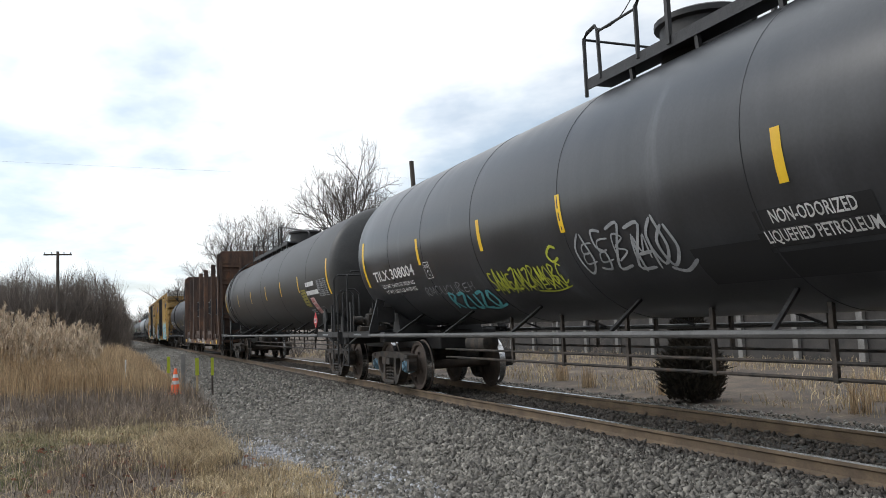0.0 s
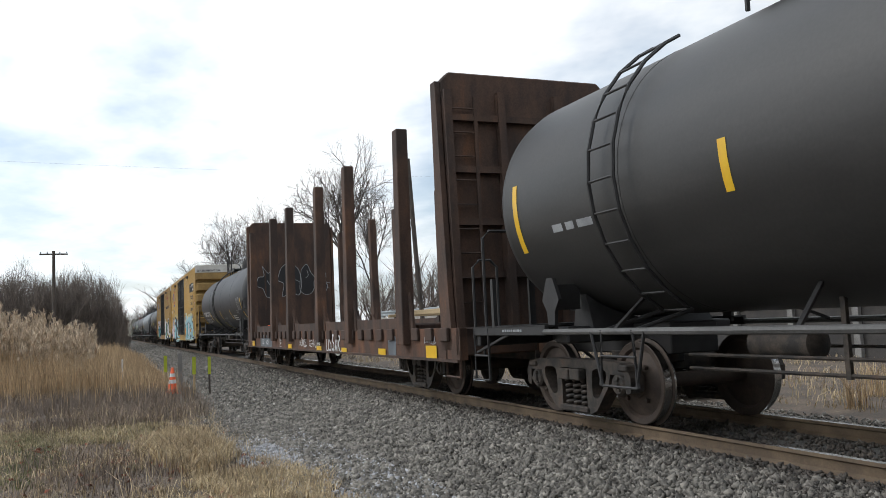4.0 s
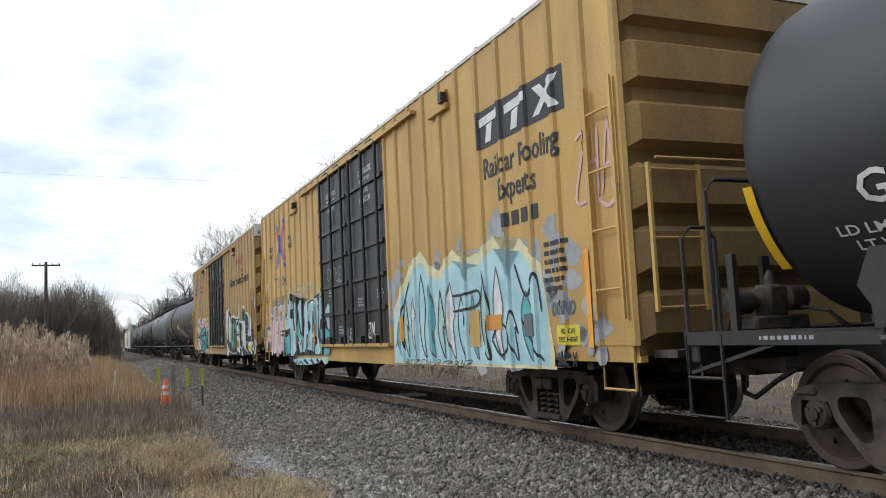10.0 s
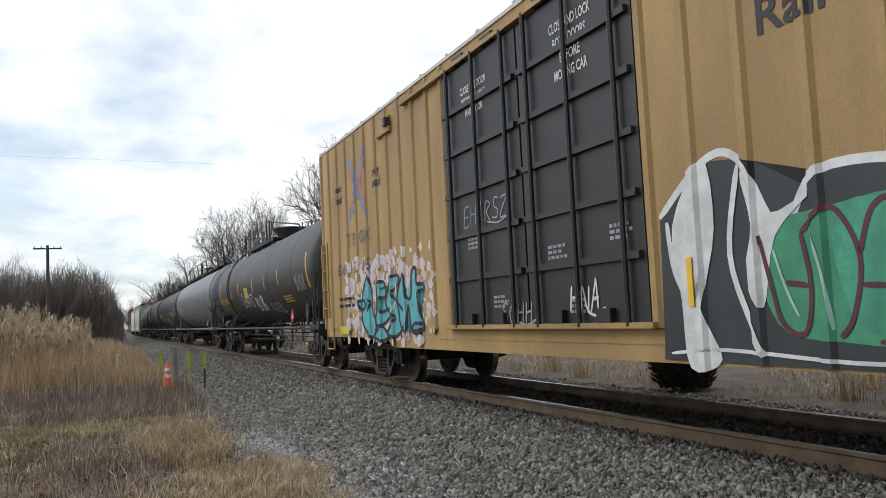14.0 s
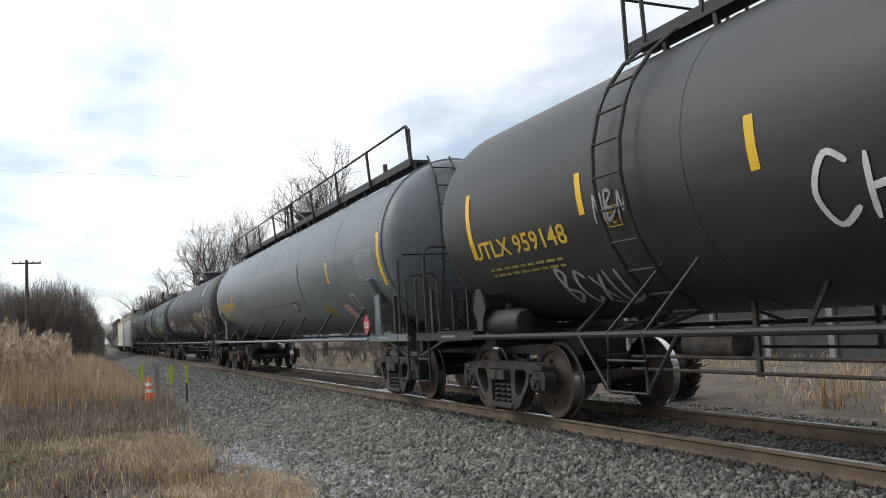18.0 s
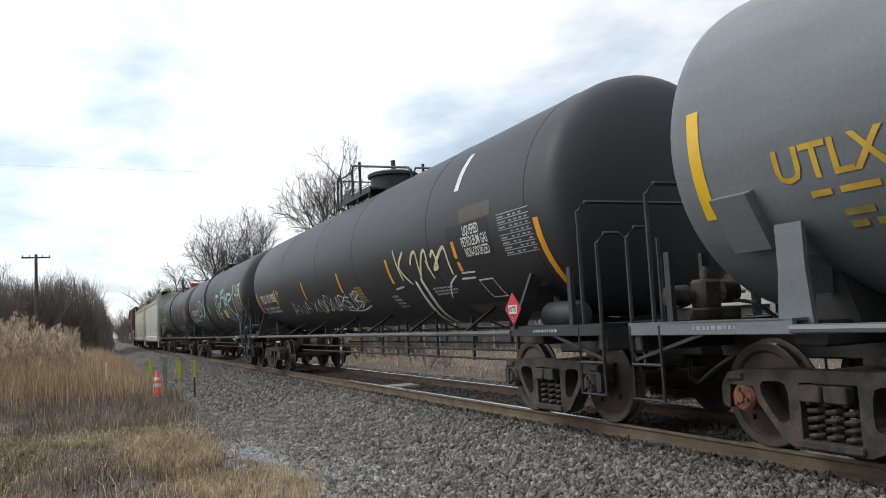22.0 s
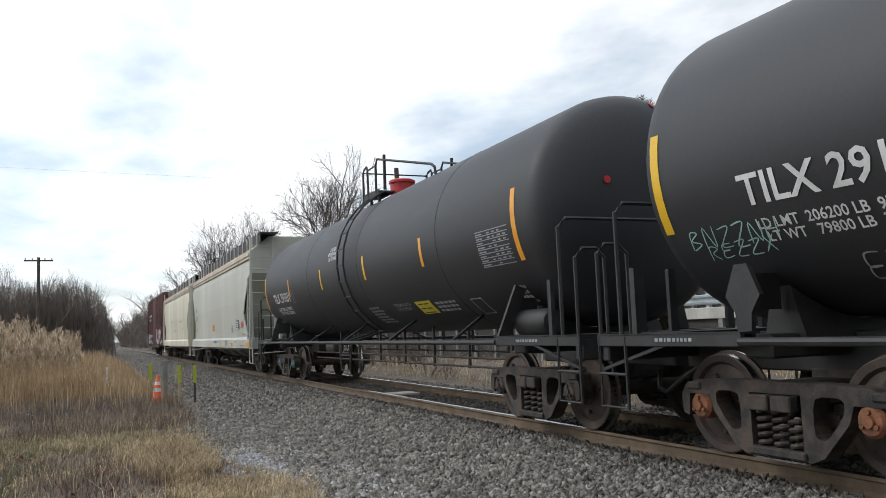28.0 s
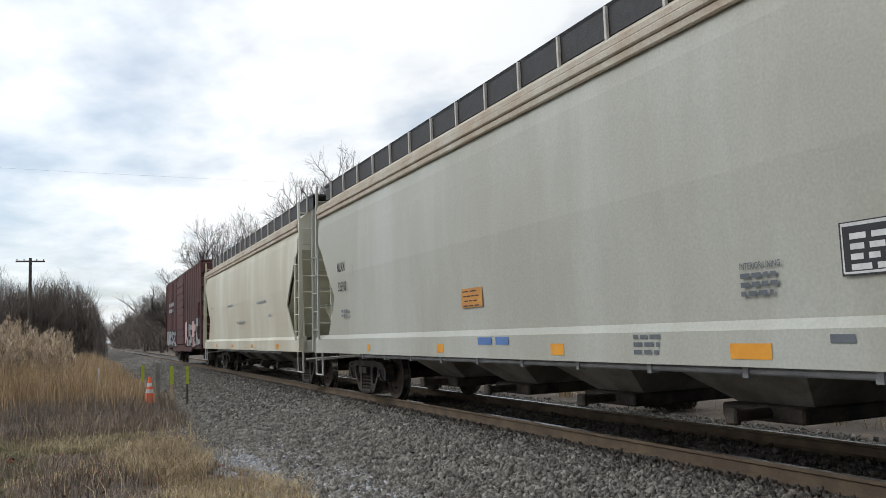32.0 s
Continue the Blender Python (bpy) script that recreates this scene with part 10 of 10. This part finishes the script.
def wing_wall():
    """A taller pile wall whose cap climbs to a crest."""
    wall = thing("wing_wall", (0, 0, 0), "soldier-pile wing wall with a sloping concrete cap", "wall", kind="structure")
    crest = [(33.5, 2.2), (29.6, 3.0), (24.6, 4.15), (21.9, 3.45), (19.3, 3.5), (10.0, 3.6)]
    bm = bmesh.new()
    loft(bm, [[(24.0, y, z - 0.18), (24.55, y, z - 0.18), (24.55, y, z + 0.22), (24.0, y, z + 0.22)] for y, z in crest])
    bmesh.ops.recalc_face_normals(bm, faces=bm.faces)
    part("cap", bm, CONC, wall)
    cap_z = lambda y: float(np.interp(y, [c[0] for c in crest][::-1], [c[1] for c in crest][::-1]))
    bm = bmesh.new()
    loft(bm, [[(24.25, y, 1.4), (24.4, y, 1.4), (24.4, y, z - 0.18), (24.25, y, z - 0.18)] for y, z in crest])
    bmesh.ops.recalc_face_normals(bm, faces=bm.faces)
    part("lagging", bm, PANEL, wall)
    for i in range(22):
        y = 30.6 - i * 0.92
        bm = bmesh.new()
        bx(bm, 24.06, 24.25, y - 0.10, y + 0.10, 1.4, cap_z(y) - 0.17, 0.01)
        part("pile", bm, PILE, wall)


wing_wall()


def bridge():
    b = thing("road_bridge", (0, 0, 0), "concrete road bridge with fenced parapet and pale steel girder", "bridge", kind="structure")
    bm = bmesh.new()                                     # abutment
    loft(bm, [[(30.0, y, 1.0), (36.0, y, 1.0), (36.0, y, z), (30.0, y, z)] for y, z in ((27.5, 6.0), (26.0, 6.4), (25.5, 6.5))])
    bmesh.ops.recalc_face_normals(bm, faces=bm.faces)
    part("abutment", bm, CONC, b)
    bm = bmesh.new()                                     # parapet climbing with the road
    line = [(27.5, 7.2), (26.6, 7.55), (25.7, 8.0), (24.6, 8.65), (23.4, 9.35), (20.0, 10.9), (14.0, 13.0), (4.0, 15.0)]
    loft(bm, [[(29.7, y, z - 1.25), (30.0, y, z - 1.25), (30.0, y, z), (29.7, y, z)] for y, z in line])
    bmesh.ops.recalc_face_normals(bm, faces=bm.faces)
    part("parapet", bm, CONC, b)
    bm = bmesh.new()                                     # girder and deck beyond the abutment
    loft(bm, [[(30.2, y, z - 2.9), (30.6, y, z - 2.9), (30.6, y, z - 1.3), (30.2, y, z - 1.3)] for y, z in line[2:]])
    bmesh.ops.recalc_face_normals(bm, faces=bm.faces)
    part("girder", bm, STEELB, b)
    bm = bmesh.new()
    loft(bm, [[(29.8, y, z - 1.35), (40, y, z - 1.35), (40, y, z - 1.1), (29.8, y, z - 1.1)] for y, z in line])
    bmesh.ops.recalc_face_normals(bm, faces=bm.faces)
    part("deck", bm, CONC, b)
    bm = bmesh.new()                                     # slope paving under the bridge
    loft(bm, [[(24.5, y, 3.5), (30.0, y, 5.1), (34.2, y, 5.4), (34.2, y, 5.1), (30.0, y, 4.8), (24.5, y, 3.2)] for y in (26.6, 10.0)])
    bmesh.ops.recalc_face_normals(bm, faces=bm.faces)
    part("slope_paving", bm, CONC, b)
    for i in range(12):
        y = 27.4 - i * 0.9
        z = float(np.interp(y, [c[0] for c in line][::-1], [c[1] for c in line][::-1]))
        bm = bmesh.new()
        pipe(bm, [(29.85, y, z), (29.85, y, z + 0.9), (29.98, y - 0.05, z + 1.75)], 0.035, 6)
        part("fence_post", bm, GALV, b)
    for f in (0.05, 0.9, 1.75):
        bm = bmesh.new()
        pipe(bm, [(29.86, y, z + f) for y, z in line], 0.02, 5)
        part("fence_rail", bm, GALV, b)
    bm = bmesh.new()
    n = 0
    for i in range(110):
        y = 27.4 - i * 0.10
        z = float(np.interp(y, [c[0] for c in line][::-1], [c[1] for c in line][::-1]))
        bar(bm, (29.86, y, z + 0.05), (29.9, y - 0.25, z + 1.7), 0.016)
        bar(bm, (29.9, y, z + 1.7), (29.86, y - 0.25, z + 0.05), 0.016)
    tagged(part("fence_mesh", bm, GALV, b), kind="stuff")
    for k, f in enumerate((0.38, 0.8)):                  # raised courses along the parapet
        bm = bmesh.new()
        loft(bm, [[(29.66, y, z - f - 0.05), (29.7, y, z - f - 0.05), (29.7, y, z - f + 0.05), (29.66, y, z - f + 0.05)] for y, z in line])
        bmesh.ops.recalc_face_normals(bm, faces=bm.faces)
        part("parapet_course", bm, CONC, b)
    bm = bmesh.new()                                     # back wall in the shade of the deck
    bx(bm, 34.0, 34.4, 8.0, 25.5, 3.0, 9.0)
    part("back_wall", bm, PANEL, b)
    bm = bmesh.new()                                     # the deck swings over the line unseen, added to block sky behind the camera
    bx(bm, -60.0, 40.0, -24.0, -9.0, 8.2, 9.6, 0.05)
    part("overpass_deck", bm, CONC, b)
    # piers added under the unseen deck
    for x in (-9.0, -1.5, 15.0):
        bm = bmesh.new()
        bx(bm, x - 0.6, x + 0.6, -23.0, -10.0, -0.6, 8.2, 0.1)
        part("overpass_pier", bm, CONC, b)
    bank = bmesh.new()                                   # earth bank that carries the approach
    loft(bank, [[(26, y, 1.3), (60, y, 1.3), (60, y, z), (32, y, z)] for y, z in ((27.8, 6.2), (33.0, 5.2), (44, 2.0))])
    bmesh.ops.recalc_face_normals(bank, faces=bank.faces)
    tagged(part("embankment", bank, GROUND, None), "earth embankment of the bridge approach", "ground", kind="structure")


bridge()


def street_lamp():
    t = thing("street_lamp", (33.4, 34.5, 4.0), "tall galvanised highway lamp with a truss arm", "street lamp")
    bm = bmesh.new()
    lathe(bm, [(0.085, 0), (0.045, 9.2)], "z", 10)
    part("pole", bm, GALV, t, "", True)
    bm = bmesh.new()
    pipe(bm, [(0, 0, 9.0), (1.9, -1.9, 9.75)], 0.03, 6)
    pipe(bm, [(0, 0, 8.6), (1.6, -1.6, 9.6)], 0.025, 6)
    for f in (0.3, 0.55, 0.8):
        pipe(bm, [(1.8 * f, -1.8 * f, 8.6 + 1.05 * f), (1.9 * f, -1.9 * f, 9.0 + 0.75 * f)], 0.018, 5)
    part("arm", bm, GALV, t)
    bm = bmesh.new()
    loft(bm, [[(1.8, -1.9, 9.70), (2.0, -1.7, 9.70), (2.0, -1.7, 9.82), (1.8, -1.9, 9.82)], [(2.35, -2.45, 9.80), (2.55, -2.25, 9.80), (2.5, -2.3, 9.88), (2.4, -2.4, 9.88)]])
    bmesh.ops.recalc_face_normals(bm, faces=bm.faces)
    part("lamp_head", bm, GALV, t)


street_lamp()


def utility_poles():
    t = thing("utility_pole", (-3.4, 80.0, -0.4), "dark wooden utility pole with one crossarm", "utility pole")
    bm = bmesh.new()
    lathe(bm, [(0.17, 0), (0.12, 9.35)], "z", 10)
    part("pole", bm, BARK, t, "", True)
    bm = bmesh.new()
    bx(bm, -1.15, 1.15, -0.07, 0.07, 9.0, 9.13)
    part("crossarm", bm, BARK, t)
    for x in (-1.05, -0.5, 0.5, 1.05):
        bm = bmesh.new()
        lathe(bm, [(0.03, 9.13), (0.05, 9.2), (0.05, 9.27), (0.02, 9.3)], "z", 7, (x, 0, 0))
        part("insulator", bm, GALV, t)
    t = thing("leaning_pole", (16.6, 41.9, -0.4), "leaning weathered wooden pole without wires", "utility pole")
    bm = bmesh.new()
    pipe(bm, [(0.05, 0, -0.3), (-0.25, 0.1, 5.2), (-0.5, 0.15, 10.7)], 0.13, 9)
    part("pole", bm, BARK, t, "", True)
    for k, (x, y, h) in enumerate(((31.0, 50.0, 5.5), (33.5, 52.5, 6.6), (38.5, 33.0, 9.0))):
        t = thing("utility_pole", (x, y, -0.5), "thin pale pole behind the guard rail", "utility pole")
        bm = bmesh.new()
        lathe(bm, [(0.09, 0), (0.07, h + 1.0)], "z", 8)
        part("pole", bm, PILE if k < 2 else BARK, t, "", True)
    t = thing("utility_pole", (-60.0, 72.0, -0.5), "tall wooden pole carrying one thin power line", "utility pole")
    bm = bmesh.new()
    lathe(bm, [(0.2, 0), (0.13, 17.6)], "z", 10)
    part("pole", bm, BARK, t, "", True)
    bm = bmesh.new()
    pipe(bm, [(10 * i, 0, 17.1 - 1.5 * math.sin(math.pi * i / 17)) for i in range(18)], 0.0045, 4)
    part("wire", bm, IRON, t)


utility_poles()


def plank():
    t = thing("crossing_board", (6.35, 16.8, -0.14), "pale weathered board lying between the rails", "board")
    bm = bmesh.new()
    bx(bm, -0.34, 0.34, -0.32, 0.32, 0.0, 0.05, 0.01)
    part("board", bm, mat("weathered_board", (0.48, 0.46, 0.42), 0.85, 0, (0.36, 0.34, 0.31), 3, 60, 0.3, 0.2, stretch=(0.3, 3, 1)), t)


plank()


def birdhouse():
    t = thing("birdhouse", (14.1, 24.0, -0.5), "weathered wooden birdhouse with an orange-brown roof on a post", "birdhouse")
    bm = bmesh.new()
    bx(bm, -0.05, 0.05, -0.05, 0.05, -0.1, 1.62, 0.008)
    part("post", bm, PILE, t)
    bm = bmesh.new()
    bx(bm, -0.13, 0.13, -0.13, 0.13, 1.62, 1.90, 0.01)
    part("box", bm, BARK, t)
    bm = bmesh.new()
    loft(bm, [[(-0.26, y, 1.84), (0.0, y, 2.08), (0.26, y, 1.84), (0.26, y, 1.80), (0.0, y, 2.03), (-0.26, y, 1.80)] for y in (-0.2, 0.2)])
    bmesh.ops.recalc_face_normals(bm, faces=bm.faces)
    part("roof", bm, PLACO, t, "orange-brown pitched roof")


birdhouse()


def cone():
    t = thing("traffic_cone", (1.92, 23.7, -0.42), "orange traffic cone with two white bands", "traffic cone")
    bm = bmesh.new()
    bx(bm, -0.19, 0.19, -0.19, 0.19, 0.0, 0.035, 0.01)
    lathe(bm, [(0.15, 0.03), (0.135, 0.08), (0.035, 0.70), (0.03, 0.71)], "z", 24)
    part("body", bm, ORANGE, t, "", True)
    for a, b in ((0.28, 0.38), (0.46, 0.55)):
        bm = bmesh.new()
        f = lambda z: 0.135 - (z - 0.08) * 0.1613 + 0.004
        lathe(bm, [(f(a) - 0.003, a), (f(a), a), (f(b), b), (f(b) - 0.003, b)], "z", 24)
        part("white_band", bm, PAINTW, t, "", True)


cone()


def marker(x, y, h, w, material, label, flag=None):
    t = thing("marker_stake", (x, y, bed_z(x - rail_x(y))), label, "marker stake", "marker stakes by the cone")
    bm = bmesh.new()
    bx(bm, -w / 2, w / 2, -0.02, 0.02, -0.1, h, 0.005)
    part("stake", bm, material, t)
    if flag:
        bm = bmesh.new()
        loft(bm, [[(-w * 0.8, -0.03, z), (w * 0.8, -0.03, z), (w * 0.6, 0.03, z), (-w * 0.6, 0.03, z)] for z in (h * 0.55, h * 0.78, h * 1.02)])
        part("ribbon", bm, flag, t, "lime survey ribbon")


LIMEFLAG = mat("survey_ribbon", (0.45, 0.50, 0.03), 0.6, 0, (0.30, 0.34, 0.03), 6, 40, 0.2, 0.1)
marker(2.24, 25.0, 1.14, 0.12, PILE, "grey weathered marker post")
marker(1.88, 25.6, 1.02, 0.06, LUMBER, "wooden stake with a lime ribbon", LIMEFLAG)
marker(2.48, 23.6, 1.02, 0.06, LUMBER, "wooden stake with a lime ribbon", LIMEFLAG)
marker(2.80, 22.9, 1.0, 0.05, BARK, "dark stake with a lime ribbon", LIMEFLAG)
marker(0.75, 27.5, 0.9, 0.05, PAINTW, "white marker stake in the tall grass")

def motions():
    """The train rolls past; every wheelset turns as far as its car goes."""
    times = [0, 0.1, 0.2] + [0.5 * i for i in range(1, 64)] + [31.8, 31.9, 32.0]
    for car, q0, q1 in TRAIN:
        rows = []
        for t in times:
            a, b = q0 - run(t), q1 - run(t)
            xa, xb = mid_x(a), mid_x(b)
            rows.append((t, pose((xa + xb) / 2, (a + b) / 2, 0, 0, 0, -math.degrees(math.atan2(xb - xa, b - a)))))
        walk(car, rows)
    spin = [0.1 * i for i in range(321)]
    for w, y in WHEELS:
        walk(w, [(t, pose(0, y, WR, math.degrees(run(t) / WR))) for t in spin])


motions()
